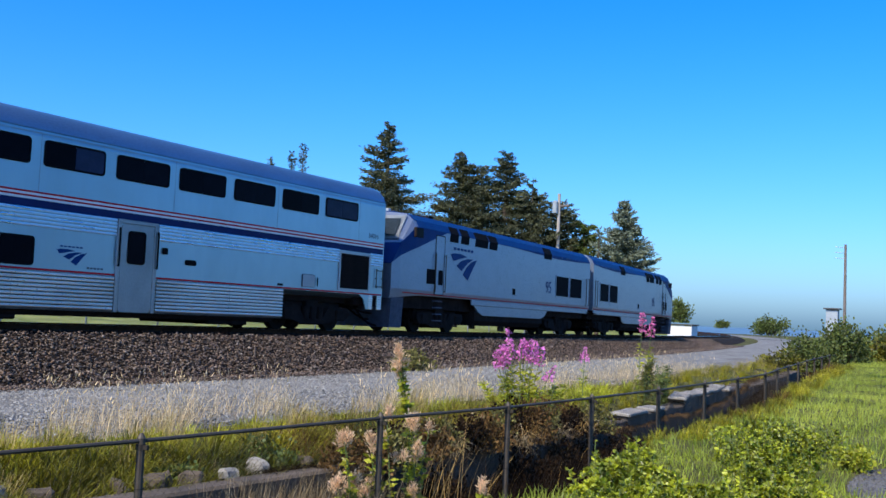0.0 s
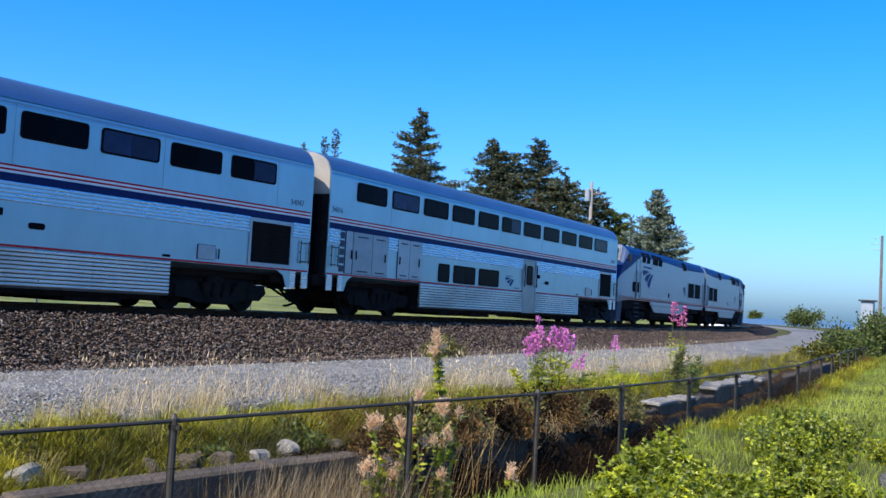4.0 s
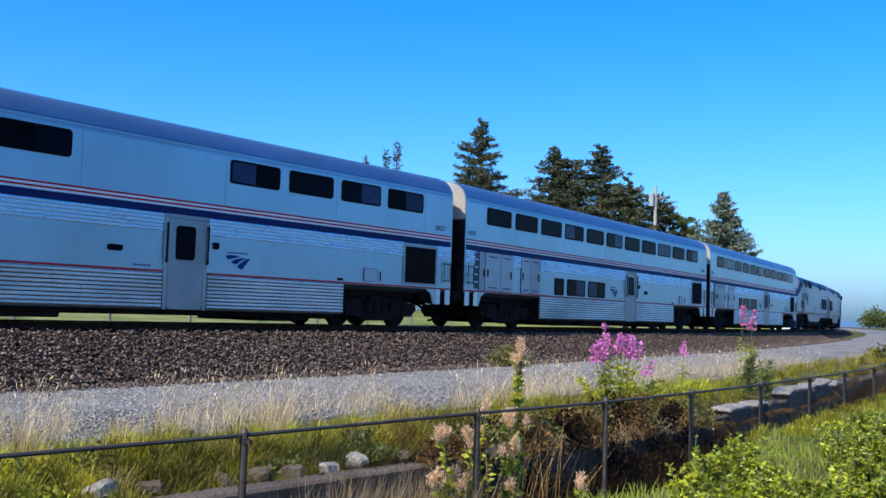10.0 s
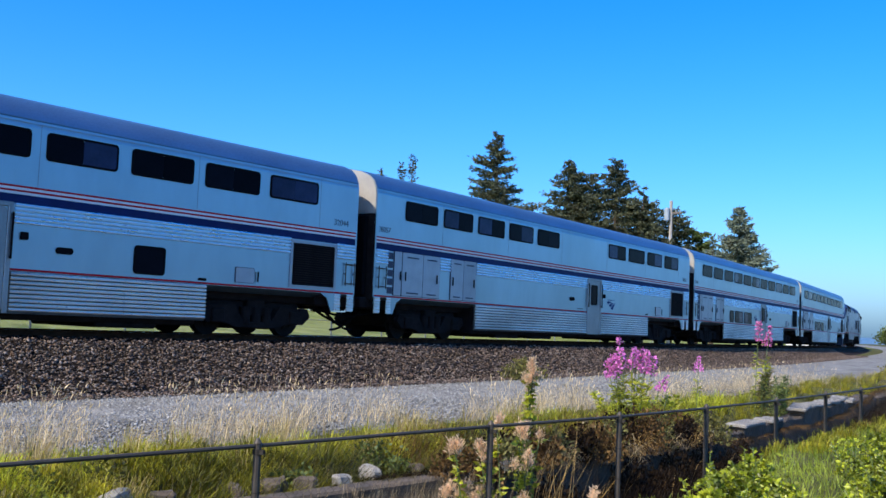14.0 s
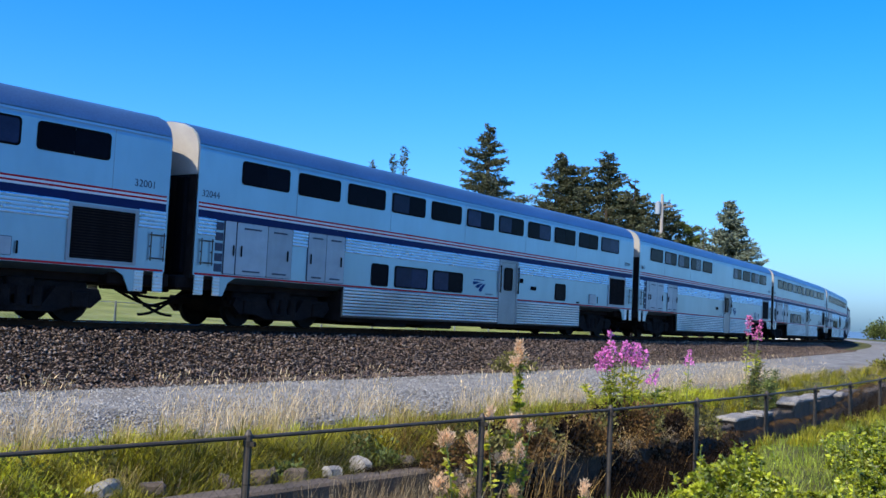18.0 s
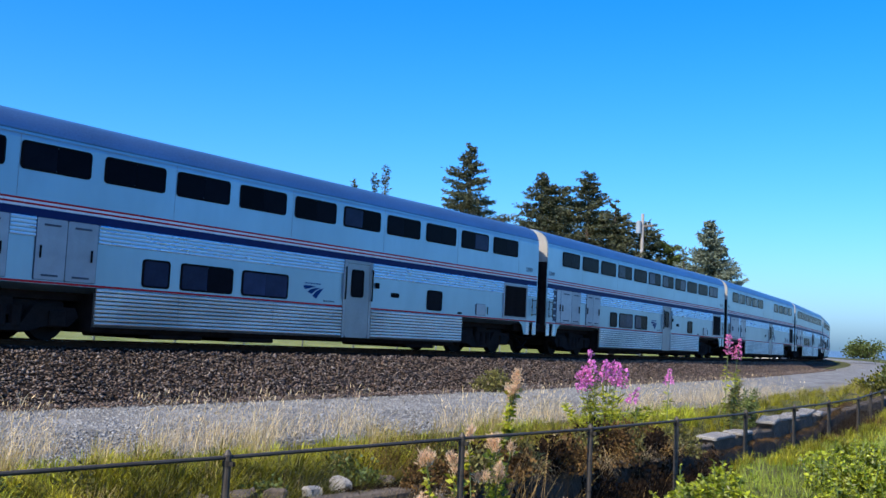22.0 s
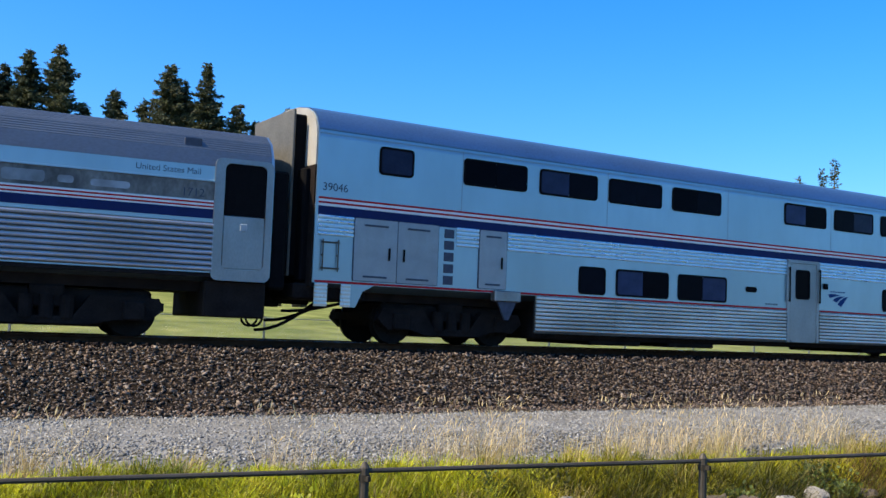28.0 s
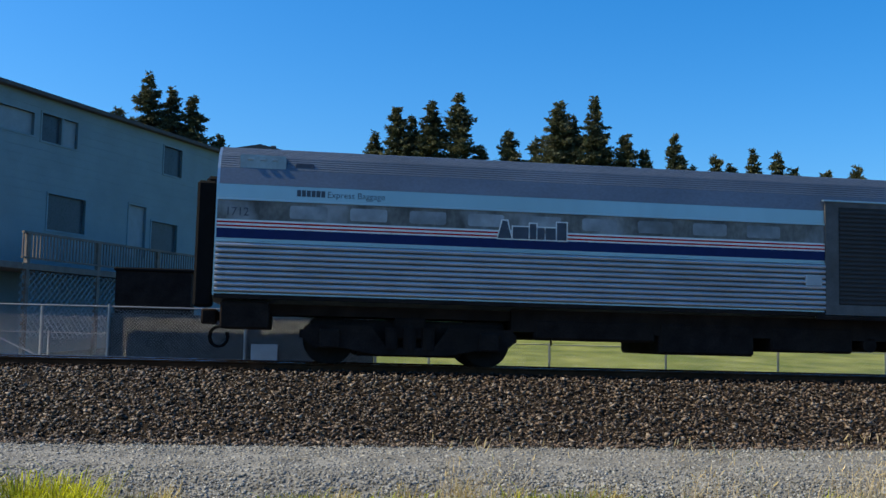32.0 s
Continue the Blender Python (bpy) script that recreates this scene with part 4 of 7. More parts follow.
def baggage_car():
    car = thing("baggage_car", "ribbed stainless steel single-level baggage car at the end of the train", "baggage car")
    L = 25.9
    y = -1.5
    prof = [(-1.5, 1.22), (-1.5, 3.28), (-1.43, 3.58), (-1.26, 3.86), (-0.95, 4.05), (-0.48, 4.14), (0, 4.17), (0.48, 4.14), (0.95, 4.05), (1.26, 3.86), (1.43, 3.58), (1.5, 3.28), (1.5, 1.22), (1.1, 1.1), (-1.1, 1.1)]
    part("body", loft(bmesh.new(), prof, (-0.05, -0.01, 25.8, 25.84)), STEEL, car, "stainless steel body")
    # dull roof sheets with long corrugations
    part("roof_sheet", loft(bmesh.new(), [(a * 1.003, b + 0.004) for a, b in prof[1:12]], (0.0, 25.79)), BAGROOF, car, "dull grey roof sheet")
    bm = bmesh.new()
    for f, g in zip(prof[2:10], prof[3:11]):
        for k in range(6):
            t = (k + 0.5) / 6
            yy, zz = f[0] + (g[0] - f[0]) * t, f[1] + (g[1] - f[1]) * t
            cyl(bm, (0.0, yy * 1.003, zz - 0.0045), (25.79, yy * 1.003, zz - 0.0045), 0.013, seg=5, caps=False)
    part("roof_corrugation", bm, BAGROOF, car, "dull ribbed roof")
    gaps = ((11.9, 14.53), (24.7, 25.9))

    def spans(lo, hi, cuts):
        out, x = [], lo
        for a, b in cuts:
            out.append((x, a))
            x = b
        if x < hi:
            out.append((x, hi))
        return [(a, b) for a, b in out if b - a > 0.05]
    for f in (None, pose(25.79, 0, 0, 0, 0, 180)):
        sp = spans(-0.02, 25.75, gaps if f is None else ())
        for a, b in sp:
            # dark strip behind the ribs paints in the shade of their grooves
            part("flute_backing", box(bmesh.new(), a, b, y - 0.006, y, 1.28, 2.19), GAPSHADE, car, "", f)
            part("fluted_side", flutes(a, b, 1.27, 2.2, 0.104, 0.045), BAGFLUTE, car, "deep horizontal ribs of bright steel", (f @ pose(0, y, 0)) if f else pose(0, y, 0))
            part("blue_stripe", box(bmesh.new(), a, b, y - 0.008, y, 2.28, 2.46), BLUE, car, "dark blue band", f)
            part("white_stripe", box(bmesh.new(), a, b, y - 0.006, y, 2.46, 2.62), WHITE, car, "white band", f)
            for z in (2.49, 2.56):
                part("red_stripe", box(bmesh.new(), a, b, y - 0.01, y, z, z + 0.03), RED, car, "red pinstripe", f)
            part("letterboard", box(bmesh.new(), a, b, y - 0.005, y, 2.63, 2.98), STAIN, car, "stained old window band", f)
            part("moulding", box(bmesh.new(), a, b, y - 0.03, y, 2.98, 3.02, 0.006), STEEL, car, "", f)
            part("moulding", box(bmesh.new(), a, b, y - 0.03, y, 2.2, 2.235, 0.006), STEEL, car, "", f)
            part("sill", box(bmesh.new(), a, b, y - 0.02, y + 0.05, 1.17, 1.25), UNDER, car, "", f)
    # faint outlines of blanked windows
    for k in range(9):
        part("blanked_window", plate(bmesh.new(), rounded(1.3 + k * 1.12, 2.0 + k * 1.12, 2.68, 2.92, 0.05), y - 0.008, y), PATCH, car, "blanked window patch")
    rnd = random.Random(33)
    x = 14.75
    while x < 23.4:
        w = rnd.uniform(0.25, 0.75)
        part("blanked_window", plate(bmesh.new(), rounded(x, x + w, 2.66 + rnd.uniform(0, 0.06), 2.82 + rnd.uniform(0, 0.12), 0.06), y - 0.008, y), PATCH, car, "blanked window patch")
        x += w + rnd.uniform(0.12, 0.9)
    part("board_joint", box(bmesh.new(), 20.46, 20.6, y - 0.01, y, 2.63, 2.97, 0.003), STEEL, car)
    # sliding door
    bm = ring_plate(bmesh.new(), [(11.9, 1.2), (14.55, 1.2), (14.55, 3.46), (11.9, 3.46)], [(12.18, 1.4), (14.24, 1.4), (14.24, 3.36), (12.18, 3.36)], y - 0.04, y)
    fr = part("door_frame", bm, FRAME, car, "grey baggage door frame")
    dr = part("baggage_door", box(bmesh.new(), 12.17, 14.25, y - 0.012, y + 0.02, 1.39, 3.37), CHIP, car, "grey corrugated baggage door")
    for k in range(22):
        part("door_rib", once("bag_rib", lambda: box(bmesh.new(), 0, 2.03, -0.03, 0, 0, 0.05, 0.008)), CHIP, dr, "", pose(12.2, y - 0.012, 1.42 + k * 0.087))
    part("door_hood", box(bmesh.new(), 11.84, 14.62, y - 0.07, y, 3.46, 3.5, 0.008), STEEL, car)
    part("door_track", box(bmesh.new(), 11.7, 14.7, y - 0.06, y, 1.1, 1.18, 0.008), UNDER, car)
    # end door with an open upper half; a black plate paints the dark inside
    bm = ring_plate(bmesh.new(), rounded(24.68, 25.82, 1.12, 3.46, 0.12), rounded(24.87, 25.69, 1.34, 3.37, 0.12), y - 0.04, y + 0.02)
    ef = part("end_door_frame", bm, DOOR, car, "bright steel doorway frame")
    part("doorway", plate(bmesh.new(), rounded(24.87, 25.69, 2.2, 3.37, 0.1), y - 0.008, y), RUBBER, ef, "upper doorway, its dark inside painted on a plate")
    part("half_door", box(bmesh.new(), 24.88, 25.68, y - 0.03, y, 1.35, 2.36, 0.01), DOOR, ef, "grey lower half door")
    part("latch", box(bmesh.new(), 25.2, 25.34, y - 0.045, y, 2.08, 2.22, 0.01), TRIM, ef)
    # roof vents, lamps at the rear
    v = part("roof_vent", plate(bmesh.new(), rounded(0.35, 1.2, 3.5, 3.86, 0.03), -1.42, -1.15), DOOR, car, "square roof vent housing")
    for k in range(3):
        part("lamp", box(bmesh.new(), 0.5 + 0.22 * k, 0.6 + 0.22 * k, -1.45, -1.42, 3.76, 3.8), TRIM, v)
    part("roof_vent", plate(bmesh.new(), rounded(1.38, 1.72, 3.52, 3.74, 0.02), -1.4, -1.1), STEP, car)
    part("roof_vent", plate(bmesh.new(), rounded(24.1, 24.42, 3.56, 3.8, 0.02), -1.4, -1.1), STEP, car)
    lettering("Express Baggage", 0.165, car, pose(1.98, y - 0.002, 3.1, 90))
    for k in range(6):
        part("name_bar", once("name_bar", lambda: box(bmesh.new(), 0, 0.075, -0.003, 0, 0, 0.12)), LETTER, car, "", pose(1.42 + k * 0.09, y, 3.1))
    lettering("United States Mail", 0.165, car, pose(23.2, y - 0.002, 3.1, 90))
    lettering("1712", 0.22, car, pose(0.12, y - 0.008, 2.7, 90))
    lettering("1712", 0.22, car, pose(24.06, y - 0.008, 2.68, 90))
    # large name mark as six plain dark shapes on a pale edging
    x = 5.24
    for w, h, taper in ((0.27, 0.34, 0.09), (0.31, 0.23, 0.0), (0.13, 0.3, 0.0), (0.14, 0.23, 0.0), (0.2, 0.23, 0.0), (0.19, 0.34, 0.0)):
        for grow, out, mat, lab in ((0.022, 0.014, WHITE, "pale edging of a name mark"), (0.0, 0.018, LETTER, "dark shape of a large name mark")):
            o = [(x - grow, 2.47 - grow), (x + w + grow, 2.47 - grow), (x + w - taper + grow, 2.47 + h + grow), (x + taper - grow, 2.47 + h + grow)]
            part("name_mark", plate(bmesh.new(), o, y - out, y), mat, car, lab)
        x += w + 0.022
    part("small_sign", box(bmesh.new(), 11.48, 11.82, y - 0.06, y, 1.76, 1.98, 0.01), TRIM, car, "small pale marker plate")
    # underframe
    bm = bmesh.new()
    box(bm, 0.1, 25.7, -1.1, 1.1, 0.9, 1.2)
    box(bm, 5.6, 19.6, -1.2, 1.2, 0.7, 1.2)
    part("underframe", bm, UNDER, car, "dark underframe")
    for a, b, z in ((6.05, 8.5, 0.55), (8.57, 10.55, 0.33), (10.9, 12.66, 0.43), (13.55, 14.3, 0.56), (13.68, 14.0, 0.48)):
        part("equipment_box", box(bmesh.new(), a, b, -1.22, 1.22, z, 0.95, 0.05), UNDER, car, "sooty equipment box")
    part("air_tank", cyl(bmesh.new(), (13.03, -1.2, 0.62), (13.03, 1.2, 0.62), 0.15, seg=14), UNDER, car, "small air tank")
    part("drain_valve", cyl(box(bmesh.new(), 18.3, 18.9, -1.2, -0.9, 0.66, 0.8, 0.02), (18.45, -1.15, 0.58), (18.45, -1.15, 0.8), 0.06, seg=8), UNDER, car)
    for x in (6.4, 13.42, 13.62, 19.3):
        part("hanger", cyl(bmesh.new(), (x, -1.18, 0.45), (x, -1.18, 0.9), 0.02, seg=6), UNDER, car)
    bm = bmesh.new()
    tube(bm, [(13.4, -1.18, 0.5), (13.5, -1.18, 0.42), (13.9, -1.18, 0.41), (14.1, -1.18, 0.5)], 0.014)
    part("brake_rigging", bm, UNDER, car)
    for a, b, z in ((0.1, 1.0, 0.62), (24.6, 25.8, 0.42)):
        part("step_well", box(bmesh.new(), a, b, -1.42, 1.42, z, 1.12, 0.03), UNDER, car, "sooty step well under the end door")
    truck(car, 3.65, 3.05)
    truck(car, 21.85, 3.05)
    for x, s in ((-0.05, -1), (25.84, 1)):
        bm = bmesh.new()
        box(bm, min(x, x + s * 0.26), max(x, x + s * 0.26), -0.62, 0.62, 1.25, 3.55, 0.06)
        part("end_post", box(bmesh.new(), min(x, x + s * 0.36), max(x, x + s * 0.36), -1.35, -1.1, 1.0, 3.35, 0.05), RUBBER, car, "dark upright at the car end")
        part("diaphragm", bm, RUBBER, car, "black gangway diaphragm")
        bm = bmesh.new()
        cyl(bm, (x - s * 0.6, 0, 0.86), (x + s * 0.3, 0, 0.86), 0.1, seg=10)
        box(bm, min(x, x + s * 0.3), max(x, x + s * 0.3), -0.15, 0.15, 0.7, 1.0, 0.03)
        part("coupler", bm, UNDER, car)
        for k, yy in enumerate((-0.9, -0.55)):
            bm = bmesh.new()
            pts = [(x - s * 0.1 + s * 0.17 * math.sin(2 * math.pi * i / 12), yy, 0.46 + 0.19 * math.cos(2 * math.pi * i / 12)) for i in range(11)]
            tube(bm, pts, 0.026)
            part("hose", bm, RUBBER, car, "looped black hose")
    return car


FULL = tuple(range(11))
TRAIN = []  # thing, distance of its rear end behind the lead nose, length, turned round
lead = locomotive("locomotive", "silver and blue diesel locomotive leading the train")
TRAIN.append((lead, -21.03, 21.03, False))
second = locomotive("locomotive", "silver and blue diesel locomotive running nose to the coaches")
TRAIN.append((second, -42.06, 21.03, True))
# emblem and number on the silver sides that face the camera
holder = second
emblem(holder, 16.58, 2.05, 2.35, 1.526, 180)
lettering("95", 0.75, holder, pose(6.6, 1.53, 1.95, 90, 0, 180), LOCOBLUE, "blue outlined number")
lettering("95", 0.75, lead, pose(14.0, -1.53, 1.95, 90, 0, 0), LOCOBLUE, "blue outlined number")

SMALL = ((18.2, 19.04),)
CARS = [
    superliner("passenger_car", "bilevel stainless steel coach with a closed boarding door", "34016", FULL, seed=2),
    superliner("passenger_car", "bilevel stainless steel coach with dusty lower panels", "34047", FULL, seed=5),
    superliner("dining_car", "bilevel stainless steel diner with a blank lower side", "38057", (0, 1, 2, 3, 4, 7, 8, 9, 10), low=(), emblem_x=15.9, vent_x=12.5, seed=9),
    superliner("sleeping_car", "bilevel stainless steel sleeper with stained side panels", "32044", FULL, small_low=SMALL, seed=11),
    superliner("sleeping_car", "bilevel stainless steel sleeper with bright lower side", "32001", FULL, small_low=SMALL, seed=14),
    superliner("dormitory_car", "bilevel stainless steel dormitory car next to the baggage car", "39046", (0, 1, 2, 3, 4, 6, 7, 8, 9, 10), small_low=((18.1, 18.94),), emblem_x=15.72, vent_x=12.45, dorm=True, seed=21),
]
for i, c in enumerate(CARS):
    TRAIN.append((c, -42.06 - CAR * (i + 1), CAR, False))
BAG = baggage_car()
TRAIN.append((BAG, -42.06 - CAR * 6 - 26.4, 25.9, False))
NOSE = (71.67, 76.91, 82.03, 87.04, 91.99, 96.91, 101.90, 106.90, 111.86, 116.85, 121.87, 126.93, 132.08, 137.18, 142.35, 147.40,
        152.37, 157.26, 162.07, 166.80, 171.39, 175.92, 180.53, 185.02, 189.38, 193.61, 197.85, 202.02, 206.0, 210.16, 214.56, 218.81, 223.11)


def nose_at(t):
    """How far along the track the lead nose is, through a smooth curve of the second-by-second values."""
    i = min(int(t), 31)
    f = t - i
    p = [NOSE[max(0, min(32, i + k))] for k in (-1, 0, 1, 2)]
    if i == 0:
        p[0] = 2 * p[1] - p[2]
    if i == 31:
        p[3] = 2 * p[2] - p[1]
    return p[1] + 0.5 * f * (p[2] - p[0] + f * (2 * p[0] - 5 * p[1] + 4 * p[2] - p[3] + f * (3 * (p[1] - p[2]) + p[3] - p[0])))


def car_pose(rear, length, turned, t):
    s = nose_at(t) + rear
    a, b = on_track(s + 3.8), on_track(s + length - 3.8)
    A, B = Vector(a[:3]), Vector(b[:3])
    d = B - A
    m = Matrix.Translation(A) @ pose(0, 0, 0, 0, 0, math.degrees(math.atan2(d.y, d.x))) @ pose(0, 0, 0, 0, -math.degrees(math.atan2(d.z, d.xy.length)), 0)
    m = m @ pose(-3.8, 0, 0)
    return m @ pose(length, 0, 0, 0, 0, 180) if turned else m


SWAY = (  # seconds, degrees sideways and degrees of nodding
    (0, -10, 19), (0.5, -6, 14), (1, -2, 15), (1.5, 0, 21), (2, -1, 31), (2.5, 6, 24), (3, 8, 29), (3.5, -3, 23), (5.5, -5, 12), (6, -3, 5), (6.5, -11, 9), (7, -3, 18), (7.5, 0, 21), (8, -8, 0), (8.5, -1, 16), (9, -3, 15), (10, 2, 19),
    (11, -5, 5), (12, -0, 33), (13, 3, 34), (14, 1, 26), (16.5, 3, 20), (17, 3, 21), (17.5, -0, 23), (18, -1, 14), (19, 0, 25), (20, 5, 13), (21, -2, 27), (22, 7, 24), (23, -2, 36), (24, -3, 27), (26.5, -4, 30), (32, 0, 23))


def motions():
    """The train runs along the track and its wheels turn; a bird passes and the tall thistle sways."""
    for ob, rear, length, turned in TRAIN:
        walk(ob, [(t, car_pose(rear, length, turned, t)) for t in range(0, 33)])
    walk(bird, [(0, pose(-8, 17, 16, 10, 10, -40)), (2.5, pose(7.4, 6.2, 10.2, 15, 25, -45)), (3.2, pose(10.85, 3.2, 7.2, -10, 35, -50)), (3.4, pose(11.47, 2.59, 4.67, -25, 35, -55)),
                (3.5, pose(11.67, 2.31, 3.94, -30, 20, -58)), (3.7, pose(12.2, 1.5, 3.1, -15, 10, -60)), (4.3, pose(15.5, -4.5, 3.6, 0, -10, -62)), (6, pose(28, -24, 8, 0, -10, -62)), (32, pose(90, -150, 30, 0, -10, -62))])
    at = tall_thistle.matrix_basis.translation.copy()
    walk(tall_thistle, [(t, pose(*at, 0, 0, -60) @ pose(0, 0, 0, nod, side, 0) @ pose(0, 0, 0, 0, 0, 60)) for t, side, nod in SWAY])
    turned_of = {ob.name: turned for ob, _, _, turned in TRAIN}
    for w, ax, r in WHEELS:
        sign = -1 if turned_of.get(w.parent.parent.name) else 1
        walk(w, [(k / 10, pose(ax, 0, r) @ pose(0, 0, 0, 0, sign * math.degrees((nose_at(k / 10) - NOSE[0]) / r), 0)) for k in range(0, 321)])

# ---- ground, road, track ----
FENCE = ((-30, 10.4), (-8, 8.0), (-2.5, 7.2), (-0.7, 6.92), (0.7, 6.69), (3.4, 6.28), (5.96, 5.88), (8.9, 5.54), (11.2, 5.2), (13.55, 5.02), (16.2, 4.88), (18.9, 4.83), (21.4, 4.8), (24.4, 4.85),
         (28, 5.2), (33, 5.6), (41.5, 6.25), (66, 7.4), (110, 12))


def fence_y(x):
    return np.interp(x, [p[0] for p in FENCE], [p[1] for p in FENCE])


def track_y(x):
    return np.interp(x, _X, _Y)


def offset(x, y):
    """Metres to the left of the track's middle, near enough for gentle curves."""
    return (y - track_y(x)) * np.cos(np.interp(x, _X, _H))


def step(v, a, b):
    t = np.clip((v - a) / (b - a), 0, 1)
    return t * t * (3 - 2 * t)


ROAD_Z = 0.5
YARD_X = 2.95  # edge of the paved yard across the track


def ground_z(x, y):
    x, y = np.asarray(x, float), np.asarray(y, float)
    o, f = offset(x, y), y - fence_y(x)
    z = np.where(o > 0, rail_z(x) - 0.75 + 0.06 * np.clip(o - 10, 0, 75) * (1 - step(x, 75, 120)), ROAD_Z + 0 * x)
    # bank below the road, step of the old wall, hollow at the fence, lawn on this side
    lawn = 0.34 + 0.05 * np.sin(x * 0.35) * np.cos(y * 0.5) + 0.005 * np.clip(x, 0, 60)
    hollow = -0.45 + 0.4 * step(x, 24, 38)
    near = np.where(f > 1.55, ROAD_Z - 0.3 * (1 - step(f, 1.7, 2.9)), hollow)
    near = np.where(f < 1.35, lawn + (hollow - lawn) * step(f, -1.3 + 1.2 * step(x, 11, 17), -0.7 + 1.0 * step(x, 11, 17)), near)
    z = np.where(o < -10.3, near, z)
    far = np.hypot(x, y)
    return z + np.where(far < 45, 0.03 * np.sin(1.7 * x + 0.6 * y) * np.sin(1.3 * y), 0) * np.where((o < -10.3), 1, 0)


def axis(parts):
    out = []
    for a, b, st in parts:
        out += list(np.arange(a, b, st))
    return np.array(out + [parts[-1][1]])


def ground_sheet():
    xs = axis(((-3000, -400, 325), (-400, -40, 30), (-40, 60, 0.4), (60, 140, 4), (140, 600, 20)))
    ys = axis(((-2000, -200, 200), (-200, -12, 12), (-12, 16, 0.22), (16, 60, 2), (60, 300, 20), (300, 3000, 300)))
    X, Y = np.meshgrid(xs, ys, indexing="ij")
    Z = ground_z(X, Y)
    # the land falls to the shore on the seaward side
    Z = np.where(X > 150, Z - 4.4 * step(X, 220, 600), Z)
    nx, ny = X.shape
    idx = np.arange(nx * ny).reshape(nx, ny)
    quads = np.stack([idx[:-1, :-1], idx[1:, :-1], idx[1:, 1:], idx[:-1, 1:]], -1).reshape(-1, 4)
    me = raw_np("ground", np.stack([X, Y, Z], -1).reshape(-1, 3), quads, 4)
    me.materials.append(SOIL)
    me.materials.append(FIELD)
    me.materials.append(SHADESOIL)
    me.materials.append(YARD)
    cx, cy = X[:-1, :-1].ravel(), Y[:-1, :-1].ravel()
    # cells of the hollow get the soil with the shade in its colour
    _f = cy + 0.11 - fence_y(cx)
    in_hollow = (_f > -1.05 + 1.05 * step(cx, 11, 17)) & (_f < 1.6) & (cx > -10) & (cx < 60)
    me.polygons.foreach_set("material_index", np.where(offset(cx, cy) > 0, np.where((cx < YARD_X) & (cx > -40) & (cy < 64), 3, 1), np.where(in_hollow, 2, 0)).astype(np.int32))
    me.polygons.foreach_set("use_smooth", [True] * len(me.polygons))
    return tagged(new("ground", me), "grassy ground with a mown field behind the railway", "ground", kind="structure")


ground_sheet()
water = bmesh.new()
box(water, 560, 4800, -4000, 3500, -3.4, -3.2)
part("water", water, SEA, None, "distant blue sea", kind="structure")["category"] = "sea"

S_LONG = [x for x in np.arange(-200, 300, 1.5)]
road = sweep("road", [(-10.9, -RAIL_Z + ROAD_Z - 0.06), (-10.4, -RAIL_Z + ROAD_Z + 0.01), (-8.9, -RAIL_Z + ROAD_Z + 0.03), (-6.5, -RAIL_Z + ROAD_Z + 0.05), (-4.2, -RAIL_Z + ROAD_Z + 0.04), (-3.9, -RAIL_Z + ROAD_Z - 0.1)], S_LONG, GRAVEL, None,
             "pale grey gravel service road beside the railway", closed=False, kind="structure", smooth=True)
road["category"] = "road"
for v in road.data.vertices:  # the road stays level while the rails fall
    v.co.z -= float(rail_z(v.co.x) - RAIL_Z)
track = thing("railway_track", "rusty steel railway track on a dark ballast bank", "railway track", kind="structure")
TOE = 4.45
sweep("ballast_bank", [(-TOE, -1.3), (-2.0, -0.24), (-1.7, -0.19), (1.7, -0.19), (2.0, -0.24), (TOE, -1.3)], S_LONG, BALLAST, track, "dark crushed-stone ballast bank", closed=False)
for off in (-0.755, 0.755):
    prof = [(off - 0.07, -0.185), (off - 0.07, -0.165), (off - 0.012, -0.145), (off - 0.012, -0.05), (off - 0.036, -0.035), (off - 0.036, -0.004),
            (off + 0.036, -0.004), (off + 0.036, -0.035), (off + 0.012, -0.05), (off + 0.012, -0.145), (off + 0.07, -0.165), (off + 0.07, -0.185)]
    sweep("rail", prof, S_LONG, RAIL, track, "rusty rail")
    sweep("rail_head", [(off - 0.03, -0.004), (off - 0.028, 0), (off + 0.028, 0), (off + 0.03, -0.004)], S_LONG, RAILTOP, track, "polished rail head", closed=False)
tie_mesh = once("tie", lambda: box(bmesh.new(), -0.115, 0.115, -1.3, 1.3, -0.34, -0.165, 0.015))
for k in range(260):
    x, y, z, h = on_track(-25 + k * 0.61)
    part("tie", tie_mesh, TIE, track, "", pose(x, y, z, 0, 0, math.degrees(h)))


